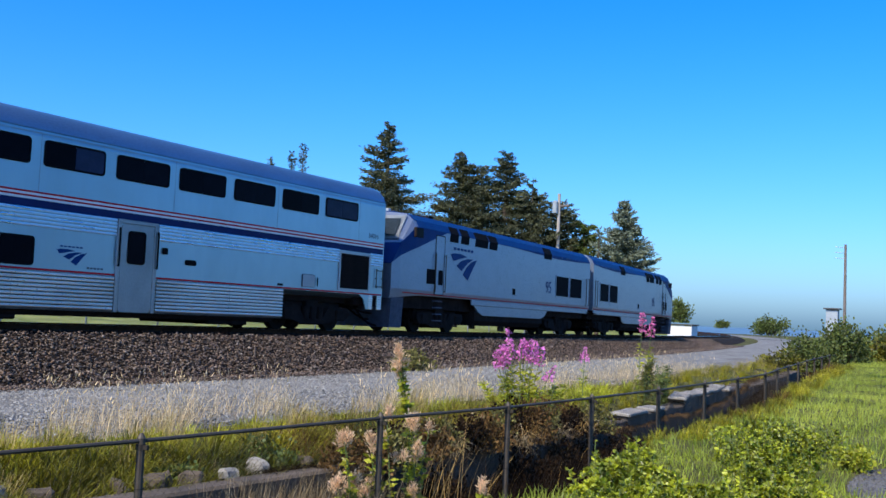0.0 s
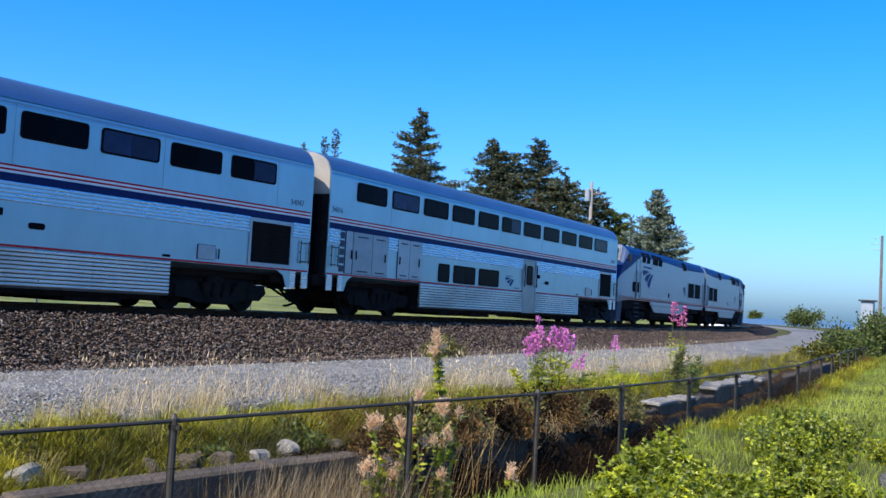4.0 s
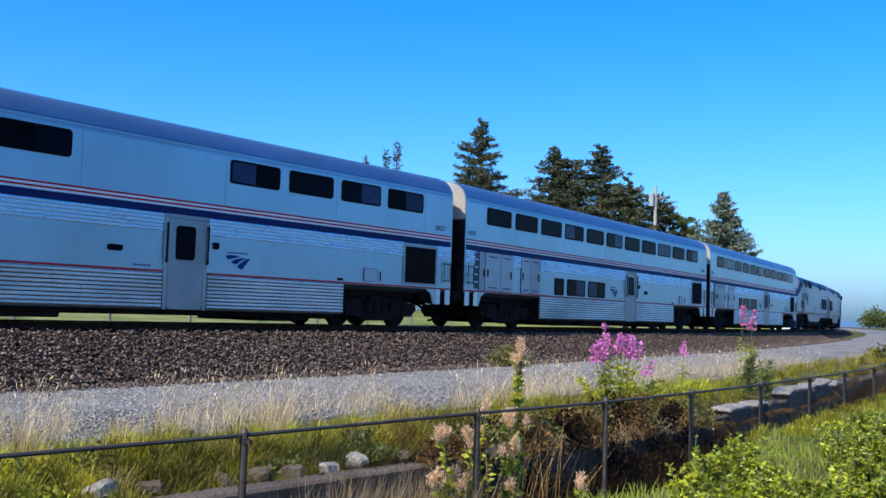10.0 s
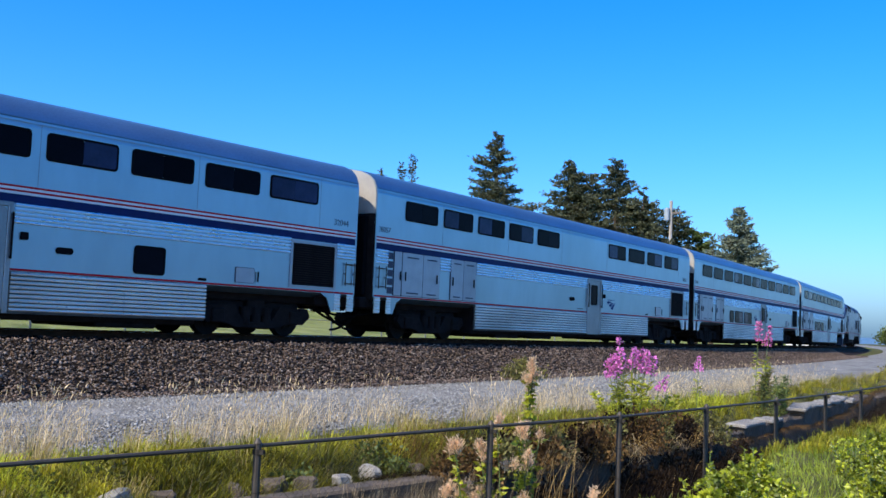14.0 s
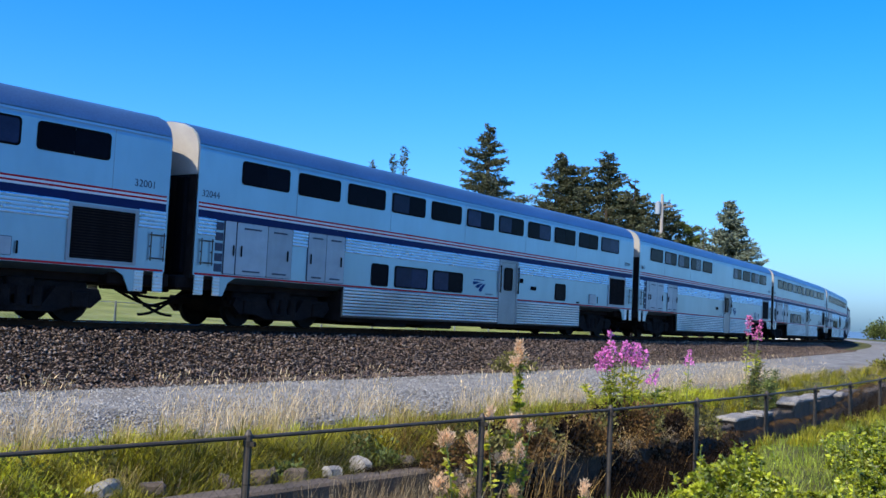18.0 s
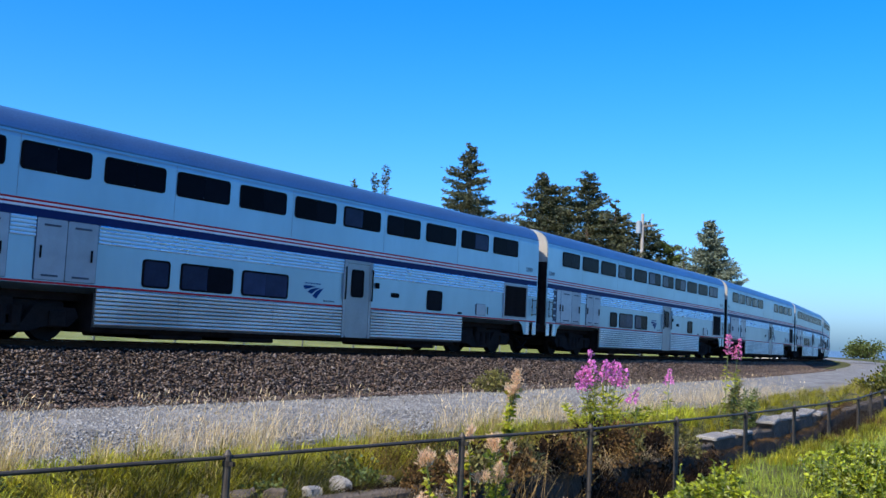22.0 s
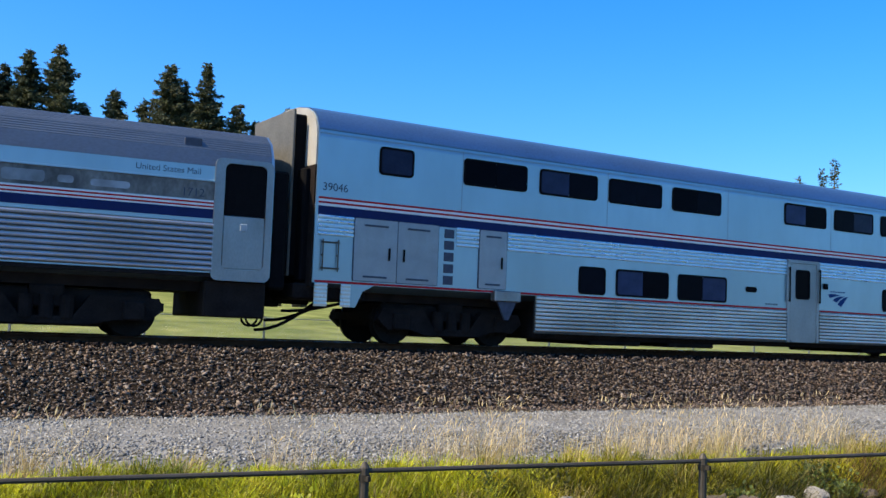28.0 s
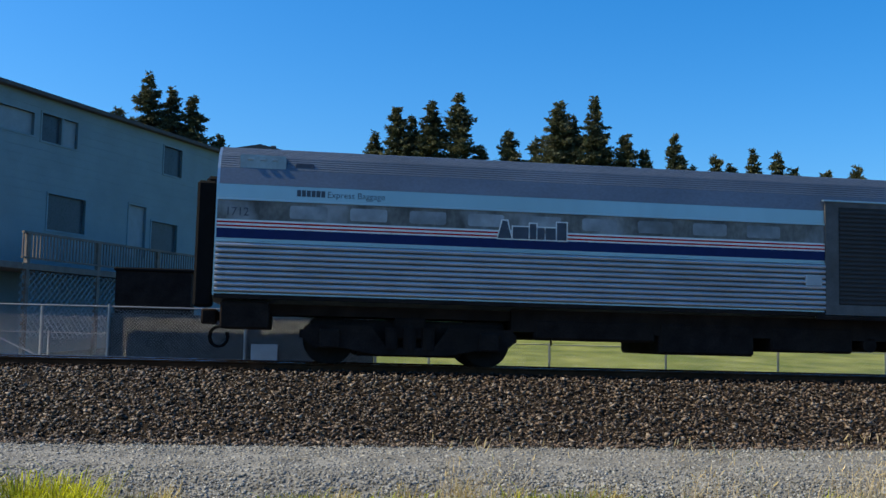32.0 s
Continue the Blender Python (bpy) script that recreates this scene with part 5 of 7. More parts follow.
def stones(name, n, place, size, mat, label, category, flat=0.7, seed=3):
    """Many small angular stones as one mesh."""
    rng = np.random.default_rng(seed)
    base = np.array([(1, 0, 0), (-1, 0, 0), (0, 1, 0), (0, -1, 0), (0, 0, 1), (0, 0, -1)], float)
    tri = np.array([(0, 2, 4), (2, 1, 4), (1, 3, 4), (3, 0, 4), (2, 0, 5), (1, 2, 5), (3, 1, 5), (0, 3, 5)])
    p = place(rng, n)
    n = len(p)
    v = base[None] * rng.uniform(0.55, 1.25, (n, 6, 1)) + rng.normal(0, 0.25, (n, 6, 3))
    q = rng.normal(size=(n, 4))
    q /= np.linalg.norm(q, axis=1)[:, None]
    w, x, y, z = q.T
    R = np.stack([1 - 2 * (y * y + z * z), 2 * (x * y - z * w), 2 * (x * z + y * w), 2 * (x * y + z * w), 1 - 2 * (x * x + z * z), 2 * (y * z - x * w),
                  2 * (x * z - y * w), 2 * (y * z + x * w), 1 - 2 * (x * x + y * y)], -1).reshape(n, 3, 3)
    v = v * rng.uniform(0.5, 1.25, (n, 1, 3))
    v = np.einsum("nij,nkj->nki", R, v) * rng.uniform(size[0], size[1], (n, 1, 1))
    v[:, :, 2] *= flat
    v += p[:, None]
    f = tri[None] + (np.arange(n) * 6)[:, None, None]
    me = raw_np(name, v.reshape(-1, 3), f, 3)
    return tagged(part(name, me, mat, None, label, kind="stuff"), category=category)


def ballast_places(rng, n, o0=1.8, o1=TOE + 0.25):
    s = -22 + 110 * rng.random(n) ** 1.6
    o = -rng.uniform(o0, o1, n)
    zz = np.interp(-o, [0, 1.7, 2.0, TOE, TOE + 0.3], [-0.19, -0.19, -0.24, -1.3, -1.3])
    X, Y, H = np.interp(s, _S, _X), np.interp(s, _S, _Y), np.interp(s, _S, _H)
    x, y = X - o * np.sin(H), Y + o * np.cos(H)
    z = np.maximum(rail_z(x) + zz, ROAD_Z + 0.03) + rng.uniform(-0.02, 0.075, n)
    return np.stack([x, y, z], -1)


stones("ballast_stones", 115000, ballast_places, (0.022, 0.055), STONE, "angular brown and grey ballast stones", "ballast")

# the shadow band by the rails is laid as darker stones
stones("oily_ballast", 16000, lambda rng, n: ballast_places(rng, n, 1.0, 1.8), (0.026, 0.06), SHADESTONE, "stones beside the rails, darkened for the train's shade", "ballast", seed=4)


def gravel_places(rng, n):
    s = -12 + 55 * rng.random(n) ** 1.4
    o = -rng.uniform(4.3, 10.4, n)
    X, Y, H = np.interp(s, _S, _X), np.interp(s, _S, _Y), np.interp(s, _S, _H)
    return np.stack([X - o * np.sin(H), Y + o * np.cos(H), np.full(n, ROAD_Z + 0.045)], -1)


stones("gravel_pebbles", 90000, gravel_places, (0.011, 0.040), PEBBLE, "loose pale gravel pebbles on the road", "gravel", seed=5)


# ---- plants ----
def blades(name, p, height, width, lean, mat, label, category, seed=1, bend=0.35):
    """Grass: each blade is a bent strip of two quads that narrows to its tip."""
    rng = np.random.default_rng(seed)
    n = len(p)
    h = rng.uniform(height[0], height[1], n)
    a = rng.uniform(0, 2 * np.pi, n)
    side = np.stack([np.cos(a), np.sin(a), 0 * a], -1) * (rng.uniform(0.6, 1.2, n) * width)[:, None]
    b = rng.uniform(0, 2 * np.pi, n)
    out = np.stack([np.cos(b), np.sin(b), 0 * b], -1) * (h * rng.uniform(0.1, 1.0, n) * bend)[:, None] + np.array(lean) * h[:, None]
    up = np.array((0, 0, 1.0)) * h[:, None]
    v = np.stack([p - side, p + side, p + 0.55 * up + 0.35 * out - 0.8 * side, p + 0.55 * up + 0.35 * out + 0.8 * side,
                  p + up + out - 0.15 * side, p + up + out + 0.15 * side], 1)
    f = np.array([(0, 1, 3, 2), (2, 3, 5, 4)])[None] + (np.arange(n) * 6)[:, None, None]
    me = raw_np(name, v.reshape(-1, 3), f, 4)
    return tagged(part(name, me, mat, None, label, kind="stuff"), category=category)


def scatter(seed, n, x0, x1, f0, f1, clump=0.0, power=1.0):
    """Places on the ground between two distances from the fence; clump gathers them in tufts."""
    rng = np.random.default_rng(seed)
    x = x0 + (x1 - x0) * rng.random(n) ** power
    f = rng.uniform(f0, f1, n)
    y = fence_y(x) + f
    if clump:
        k = rng.integers(0, n // 60 + 1, n)
        cx, cy = x[k], y[k]
        x, y = np.where(rng.random(n) < 0.85, cx + rng.normal(0, clump, n), x), np.where(rng.random(n) < 0.85, cy + rng.normal(0, clump, n), y)
    keep = offset(x, y) < -10.2
    x, y = x[keep], y[keep]
    return np.stack([x, y, ground_z(x, y) - 0.02], -1)


blades("bank_grass", scatter(11, 26000, -9, 60, 1.6, 4.2, 0.11, 1.5), (0.05, 0.17), 0.006, (0.03, -0.04, -0.05), BANKG, "short olive-green grass on the bank below the road", "grass", 2, 0.95)
blades("bank_grass_dry", scatter(12, 5000, -9, 50, 1.7, 4.6, 0.3, 1.5), (0.2, 0.5), 0.0025, (0.06, -0.06, 0), DRY, "thin pale dry grass stalks on the bank", "dry grass", 3, 0.4)
blades("lawn_grass", scatter(16, 50000, -14, 6, -12, -0.4), (0.06, 0.16), 0.006, (0.04, -0.02, 0), LAWN, "short green lawn grass round the viewpoint", "grass", 8, 0.6)
_g = scatter(13, 115000, 3, 75, -7.5, -0.3, 0, 1.7)
_bare = ((_g[:, 0] - 13.6) / 1.4) ** 2 + ((_g[:, 1] - 1.3) / 0.42) ** 2
blades("lawn_grass", _g[(_bare > 0.7 + 0.5 * np.random.default_rng(9).random(len(_g))) & (_g[:, 2] > 0.2) & (np.random.default_rng(10).random(len(_g)) < (_g[:, 0] - 2.6) / 4)], (0.06, 0.18), 0.0055, (0.04, -0.02, 0), LAWN, "bright green lawn grass", "grass", 4, 0.75)


def patch_places(rng, n):
    a, r = rng.uniform(0, 2 * np.pi, n), np.sqrt(rng.random(n))
    x, y = 13.6 + 1.3 * r * np.cos(a), 1.3 + 0.38 * r * np.sin(a)
    return np.stack([x, y, ground_z(x, y) + 0.004], -1)


stones("path_pebbles", 5000, patch_places, (0.008, 0.04), YARD, "bare grey patch of trodden gravel in the lawn", "gravel", flat=0.35, seed=6)


def tussocks(name, seed, n, x0, x1, f0, f1, height, per, mat, label, width=0.005, spread=0.10, reach=0.75, power=1.0):
    """Tufts of long grass: each blade rises from its tuft, arches outwards and droops."""
    rng = np.random.default_rng(seed)
    c = scatter(seed, n, x0, x1, f0, f1, 0.0, power)
    c = np.repeat(c, per, 0)
    m = len(c)
    size = np.repeat(rng.uniform(0.65, 1.25, m // per), per)
    a = rng.uniform(0, 2 * np.pi, m)
    d = np.stack([np.cos(a), np.sin(a), 0 * a], -1)
    h = rng.uniform(height[0], height[1], m) * size
    p = c + d * (np.abs(rng.normal(0, spread, m)) * size)[:, None]
    out = d * (h * rng.uniform(0.15, 1.0, m) * reach)[:, None] + rng.normal(0, 0.03, (m, 3)) + np.array((0.10, -0.10, 0)) * h[:, None]
    b = a + np.pi / 2 + rng.normal(0, 0.5, m)
    side = np.stack([np.cos(b), np.sin(b), 0 * b], -1) * (rng.uniform(0.6, 1.2, m) * width)[:, None]
    up = np.array((0, 0, 1.0)) * h[:, None]
    fall = rng.uniform(0.55, 1.0, m)[:, None]
    rows = [p, p + 0.5 * up + 0.18 * out, p + 0.92 * up * (0.6 + 0.4 * fall) + 0.55 * out, p + up * fall + out]
    v = np.concatenate([np.stack([r - k * side, r + k * side], 1) for r, k in zip(rows, (1.0, 0.9, 0.65, 0.12))], 1)
    f = np.array([(0, 1, 3, 2), (2, 3, 5, 4), (4, 5, 7, 6)])[None] + (np.arange(m) * 8)[:, None, None]
    return tagged(part(name, raw_np(name, v.reshape(-1, 3), f, 4), mat, None, label, kind="stuff"), category="grass")


# dark tufts low, bright ones on top: bank's shade and sun in their colours
tussocks("grass_tuft", 21, 210, -9, 16, 1.62, 2.6, (0.14, 0.36), 150, BANKG, "dark olive tufts of long grass, bank shade in their colour")
tussocks("grass_tuft", 22, 150, -9, 15, 2.1, 2.9, (0.16, 0.42), 130, MEADOW, "green tufts of long grass on the bank")
tussocks("grass_tuft", 23, 110, -9, -1.7, 2.1, 3.1, (0.18, 0.5), 230, TUFT, "tall bright yellow-green tufts along the road edge", width=0.006, spread=0.14, reach=0.7)
tussocks("grass_tuft", 30, 90, -2.1, 3.2, 2.1, 3.0, (0.14, 0.38), 200, TUFT, "bright yellow-green tufts along the road edge", width=0.006, spread=0.14, reach=0.7)
tussocks("grass_tuft", 29, 50, 2.5, 5.5, 2.1, 3.0, (0.16, 0.4), 150, TUFT, "bright yellow-green tufts along the road edge", reach=0.6)
tussocks("grass_tuft", 24, 95, 3.5, 24, 2.6, 3.7, (0.12, 0.36), 120, TUFT, "yellow-green grass tufts at the top of the bank", power=1.2)
tussocks("grass_tuft", 25, 60, -6, 16, 2.0, 3.6, (0.25, 0.55), 70, STRAW, "straw-coloured seeding grass tufts on the bank", width=0.0035, reach=0.55)
tussocks("grass_tuft", 26, 110, 17, 50, 1.7, 3.6, (0.12, 0.34), 90, MEADOW, "green grass tufts between the old wall and the road", power=1.3)
tussocks("edge_grass", 27, 130, 11.5, 46, -0.8, -0.2, (0.1, 0.3), 80, MEADOW, "uncut grass along the foot of the fence", power=1.3)
tussocks("edge_grass", 28, 30, 20, 44, -0.4, 0.2, (0.15, 0.4), 50, RUSTY, "brown seeding grass along the foot of the fence", width=0.004, reach=0.5, power=1.3)


# ---- fence, old wall and plants beside the camera ----
POST_X = (-5.6, -2.7, 0.3, 3.2, 5.96, 8.9, 11.2, 13.55, 16.2, 18.9, 21.4, 24.4, 27.3, 30.2, 33.2, 36.2, 39.3, 42.4, 45.5)
FENCE_TOP = 1.17
fence = thing("chain_link_fence", "low galvanised chain-link fence with a top rail beside a hollow", "fence")
post_mesh = once("fence_post", lambda: cyl(cyl(bmesh.new(), (0, 0, -1.5), (0, 0, -0.01), 0.032, seg=10), (0, 0, -0.01), (0, 0, 0.03), 0.036, 0.012, seg=10))
clamp_mesh = once("post_clamp", lambda: box(cyl(bmesh.new(), (0, 0, 0), (0, 0, 0.045), 0.039, seg=10), -0.012, 0.012, -0.075, -0.03, 0.006, 0.04))
tie_mesh_ = once("post_tie", lambda: cyl(bmesh.new(), (0, 0, 0), (0, 0, 0.008), 0.036, seg=10))
for x in POST_X:
    post = part("post", post_mesh, GALV, fence, "", pose(x, float(fence_y(x)), FENCE_TOP))
    part("clamp", clamp_mesh, WIRE, post, "", pose(0, 0, -0.1))
    for z in (-0.4, -0.75):
        part("tie_wire", tie_mesh_, WIRE, post, "", pose(0, 0, z))
for a, b in zip(POST_X, POST_X[1:]):
    p, q = Vector((a, float(fence_y(a)), FENCE_TOP - 0.03)), Vector((b, float(fence_y(b)), FENCE_TOP - 0.03))
    part("top_rail", cyl(bmesh.new(), p, q, 0.017, seg=8), GALV, fence)
    if b < 31:
        L = (q - p).length
        ux = (q - p).normalized()
        verts, faces = [], []
        step_w, hgt = 0.085, 1.12
        for d in (-1, 1):
            for k in range(int((L + hgt) / step_w)):
                c = k * step_w - (hgt if d > 0 else 0)
                # clip the wire to the panel
                pts = []
                for s in (0.0, hgt):
                    u = c + d * s if d > 0 else c - s
                    pts.append((u, s))
                (u0, s0), (u1, s1) = pts
                if d > 0:
                    if u0 < 0:
                        s0, u0 = s0 - u0, 0
                    if u1 > L:
                        s1, u1 = s1 - (u1 - L), L
                else:
                    if u0 > L:
                        s0, u0 = s0 + (u0 - L), L
                    if u1 < 0:
                        s1, u1 = s1 + u1, 0
                if s1 - s0 < 0.02:
                    continue
                A, B = p + ux * u0 - Vector((0, 0, hgt - s0)), p + ux * u1 - Vector((0, 0, hgt - s1))
                n = len(verts)
                w = 0.0013
                for P in (A, B):
                    verts += [(P.x + w, P.y, P.z), (P.x - w * 0.5, P.y + w, P.z), (P.x - w * 0.5, P.y - w, P.z)]
                faces += [(n, n + 1, n + 4, n + 3), (n + 1, n + 2, n + 5, n + 4), (n + 2, n, n + 3, n + 5)]
        part("wire_mesh", raw("wire_mesh", verts, faces), WIRE, fence, "thin diamond wire mesh", kind="stuff")

old_wall = thing("retaining_wall", "weathered low concrete retaining wall behind the fence", "wall", kind="structure")


def chunk(w, d, h, seed, rough=0.05):
    bm = bmesh.new()
    box(bm, -w / 2, w / 2, -d / 2, d / 2, 0, h)
    bmesh.ops.subdivide_edges(bm, edges=bm.edges, cuts=3, use_grid_fill=True)
    for v in bm.verts:
        n = noise.noise_vector(v.co * 2.3 + Vector((seed * 7.1, seed, 0)))
        v.co += n * rough
    bmesh.ops.bevel(bm, geom=[e for e in bm.edges if e.calc_face_angle(0) > 0.9], offset=0.03, segments=1, affect="EDGES")
    return bm


rnd = random.Random(8)
x = -9.0
while x < 46:
    near = x < 11.5
    w = rnd.uniform(2.2, 2.8) if near else rnd.uniform(1.1, 1.7)
    y = float(fence_y(x + w / 2)) + (1.42 if near else 1.5)
    ang = math.degrees(math.atan2(float(fence_y(x + w) - fence_y(x)), w)) + (0 if near else rnd.uniform(-2, 2))
    top = 0.41 if near else (0.40 if x < 17.3 else 0.47 if x < 22 else 0.60 if x < 26.8 else 0.50 if x < 31 else 0.38) + rnd.uniform(-0.03, 0.03)
    part("block", chunk(w - 0.012, 0.32 if near else 0.4, 1.3, x, 0.010 if near else 0.05), CONC, old_wall, "", pose(x + w / 2, y, top - 1.3, 0, 0, ang))
    x += w
for k, (x, y, z, s) in enumerate(((8.5, 6.85, 0.36, 0.20), (8.05, 6.95, 0.34, 0.26), (7.25, 7.15, 0.36, 0.17), (7.65, 7.05, 0.3, 0.24), (6.45, 7.3, 0.36, 0.2), (6.0, 7.4, 0.36, 0.22), (5.3, 7.45, 0.34, 0.18),
                                  (9.1, 6.9, 0.36, 0.22), (9.7, 6.75, 0.38, 0.2), (4.2, 7.5, 0.36, 0.2))):
    bm = chunk(s * (1.0 + 0.25 * (k % 3)), s * 0.85, s * (0.6 + 0.12 * (k % 2)), 50 + k, s * 0.4)
    part("rock", bm, ROCK if k in (0, 5, 7) else CONC, None, "pale rough rock lying behind the old wall" if k in (0, 5, 7) else "dull brown rock lying behind the old wall", pose(x + 0.15, y + 0.42, z - s * 0.12, 7 * (k % 3) - 6, 9 * (k % 2) - 4, 37 * k))
for ob in scene.objects:
    if ob.name.split(".")[0] == "rock":
        tagged(ob, category="rock", group="rocks on the wall")


# broken slabs in a paler material, which also paints the wall's sunlit tops
for k, (x, w) in enumerate(((16.9, 0.7), (19.0, 1.1), (20.3, 0.9), (22.4, 1.0), (23.6, 1.2), (25.0, 0.9), (26.3, 1.2), (28.0, 1.0))):
    slab_top = part("broken_slab", chunk(w, 0.4, 0.07, 30 + k, 0.02), ROCK, None, "pale broken concrete slab lying on the old wall", pose(x, float(fence_y(x)) + 1.45, 0.40 if x < 17.3 else 0.46 if x < 22 else 0.60 if x < 26.8 else 0.50, 2, -3 + 2 * (k % 3), -6 + 5 * (k % 4)))
    tagged(slab_top, category="concrete slab", group="broken slabs on the wall")


def leaf_mesh(centres, normals, length, width, seed):
    """Folded pointed leaves as one mesh; each leaf lies along its own direction."""
    rng = np.random.default_rng(seed)
    n = len(centres)
    d = normals + rng.normal(0, 0.35, (n, 3))
    d /= np.linalg.norm(d, axis=1)[:, None] + 1e-9
    r = rng.normal(size=(n, 3))
    s = np.cross(d, r)
    s /= np.linalg.norm(s, axis=1)[:, None] + 1e-9
    u = np.cross(s, d)
    L = (length * rng.uniform(0.6, 1.3, n))[:, None]
    W = (width * rng.uniform(0.6, 1.3, n))[:, None]
    v = np.stack([centres, centres + d * L * 0.45 + s * W + u * W * 0.35, centres + d * L, centres + d * L * 0.45 - s * W + u * W * 0.35, centres + d * L * 0.5], 1)
    f = np.array([(0, 1, 4), (1, 2, 4), (2, 3, 4), (3, 0, 4)])[None] + (np.arange(n) * 5)[:, None, None]
    return v.reshape(-1, 3), f.reshape(-1, 3)


def bramble(x, y, r, h, seed, dense=1.0, mat=None, label="bright green bramble bush with small pointed leaves"):
    """Arching canes with leaves along them."""
    rng = np.random.default_rng(seed)
    z = float(ground_z(x, y))
    ob = thing("bramble_bush", label, "bush", pose(x, y, z), "bramble bushes")
    bm = bmesh.new()
    C, N = [], []
    for k in range(int(34 * dense * r)):
        a, reach = rng.uniform(0, 2 * math.pi), r * rng.uniform(0.3, 1.05)
        sx, sy = rng.normal(0, r * 0.3, 2)
        top = h * rng.uniform(0.55, 1.1)
        pts = [Vector((sx + math.cos(a) * reach * f, sy + math.sin(a) * reach * f, top * math.sin(math.pi * min(0.8, 0.18 + 0.62 * f)) * (0.15 + f if f < 0.5 else 1))) for f in np.linspace(0, 1, 7)]
        for p, q in zip(pts, pts[1:]):
            cyl(bm, p, q, 0.006, seg=4, caps=False)
            for _ in range(int(11 * dense)):
                f = rng.random()
                c = p.lerp(q, f)
                b = rng.uniform(0, 2 * math.pi)
                C.append(c[:])
                N.append((math.cos(b), math.sin(b), rng.uniform(-0.1, 0.8)))
    for k in range(int(9 * dense * r) + 2):
        a, reach = rng.uniform(0, 2 * math.pi), r * rng.uniform(0.2, 1.0)
        base = Vector((reach * math.cos(a), reach * math.sin(a), h * 0.3))
        lean = Vector((rng.normal(0, 0.09), rng.normal(0, 0.09), h * rng.uniform(0.75, 1.25)))
        for i in range(5):
            p, q = base + lean * (i / 5), base + lean * ((i + 1) / 5)
            cyl(bm, p, q, 0.005, seg=4, caps=False)
            for _ in range(4):
                b = rng.uniform(0, 2 * math.pi)
                C.append(p.lerp(q, rng.random())[:])
                N.append((math.cos(b), math.sin(b), rng.uniform(0.0, 0.9)))
    part("cane", bm, STEM, ob, kind="stuff")
    v, f = leaf_mesh(np.array(C), np.array(N), 0.06, 0.019, seed)
    part("foliage", raw_np("leaves", v, f, 3), mat or CANE, ob, kind="stuff")
    return ob


for k, (x, y, r, h, dn) in enumerate(((9.0, 3.0, 0.55, 0.26, 1.4), (9.7, 3.3, 0.5, 0.3, 1.4), (10.9, 3.7, 0.5, 0.42, 1.3), (12.4, 4.45, 0.22, 0.8, 0.9), (10.2, 2.6, 0.7, 0.3, 1.4), (8.9, 2.4, 0.6, 0.26, 1.4),
                                      (11.8, 3.8, 0.4, 0.42, 1.3), (13.4, 2.9, 0.5, 0.44, 1.4), (14.6, 2.9, 0.6, 0.55, 1.4), (15.6, 2.9, 0.55, 0.58, 1.4), (11.9, 2.35, 0.5, 0.36, 1.4), (13.2, 2.4, 0.45, 0.44, 1.4),
                                      (15.3, 2.4, 0.5, 0.5, 1.3), (10.8, 1.9, 0.6, 0.3, 1.4))):
    bramble(x, y, r, h * (0.72 if h < 0.6 else 1), 100 + k, dn)


def spikes(name, label, category, spots, mat, size, seed, parent=None):
    """Small flecks round points: flower heads, seed tufts."""
    rng = np.random.default_rng(seed)
    C = np.array(spots)
    N = rng.normal(size=C.shape)
    v, f = leaf_mesh(C, N, size, size * 0.45, seed)
    return v, f


def fireweed(x, y, stems, seed, lean=0.08, label="fireweed with tall magenta flower spikes", heights=(1.2, 1.65), flowers=True, spread=0.35, petals=150, petal=None, leaves=80, leaf_to=0.72, foliage=None, fan=0.0):
    rng = np.random.default_rng(seed)
    z = float(ground_z(x, y))
    ob = thing("fireweed", label, "flower", pose(x, y, z), "fireweed plants")
    bm = bmesh.new()
    LC, LN, PC = [], [], []
    for k in range(stems):
        bx, by = rng.normal(0, spread * 0.5, 2)
        h = rng.uniform(*heights)
        tx, ty = bx * 1.9 + rng.normal(0, lean), by * 1.9 + rng.normal(0, lean)
        if fan:  # the tallest stems stand in the middle
            u = 2 * k / (stems - 1) - 1
            h = heights[1] - (heights[1] - heights[0]) * abs(u) ** 0.7 * rng.uniform(0.6, 1.2)
            tx, ty = 0.5 * fan * u + rng.normal(0, 0.03), -0.86 * fan * u + rng.normal(0, 0.1)
            bx, by = tx * 0.45, ty * 0.45
        pts = [Vector((bx + (tx - bx) * f * f, by + (ty - by) * f * f, h * f)) for f in np.linspace(0, 1, 6)]
        for p, q in zip(pts, pts[1:]):
            cyl(bm, p, q, 0.008, 0.006, seg=5, caps=False)
        for i in range(leaves):
            f = rng.uniform(0.1, leaf_to)
            a = rng.uniform(0, 2 * math.pi)
            LC.append((bx + (tx - bx) * f * f, by + (ty - by) * f * f, h * f))
            LN.append((math.cos(a), math.sin(a), rng.uniform(-0.2, 0.5)))
        if flowers:
            for i in range(petals):
                f = 0.83 + 0.2 * rng.random() ** 1.2
                rr = 0.075 * (1.15 - (f - 0.83) / 0.22)
                a = rng.uniform(0, 2 * math.pi)
                PC.append((bx + (tx - bx) * f * f + rr * math.cos(a), by + (ty - by) * f * f + rr * math.sin(a), h * f))
    part("stalk", bm, STEM, ob, kind="stuff")
    v, f = leaf_mesh(np.array(LC), np.array(LN), 0.13, 0.014, seed)
    part("foliage", raw_np("leaves", v, f, 3), foliage or (BUSH if not flowers else LEAF), ob, kind="stuff")
    if flowers:
        v, f = spikes("petals", "", "", PC, PINK, 0.045, seed + 1)
        part("blossom", raw_np("blossom", v, f, 3), petal or PINK, ob, "magenta blossom", kind="stuff")
    return ob


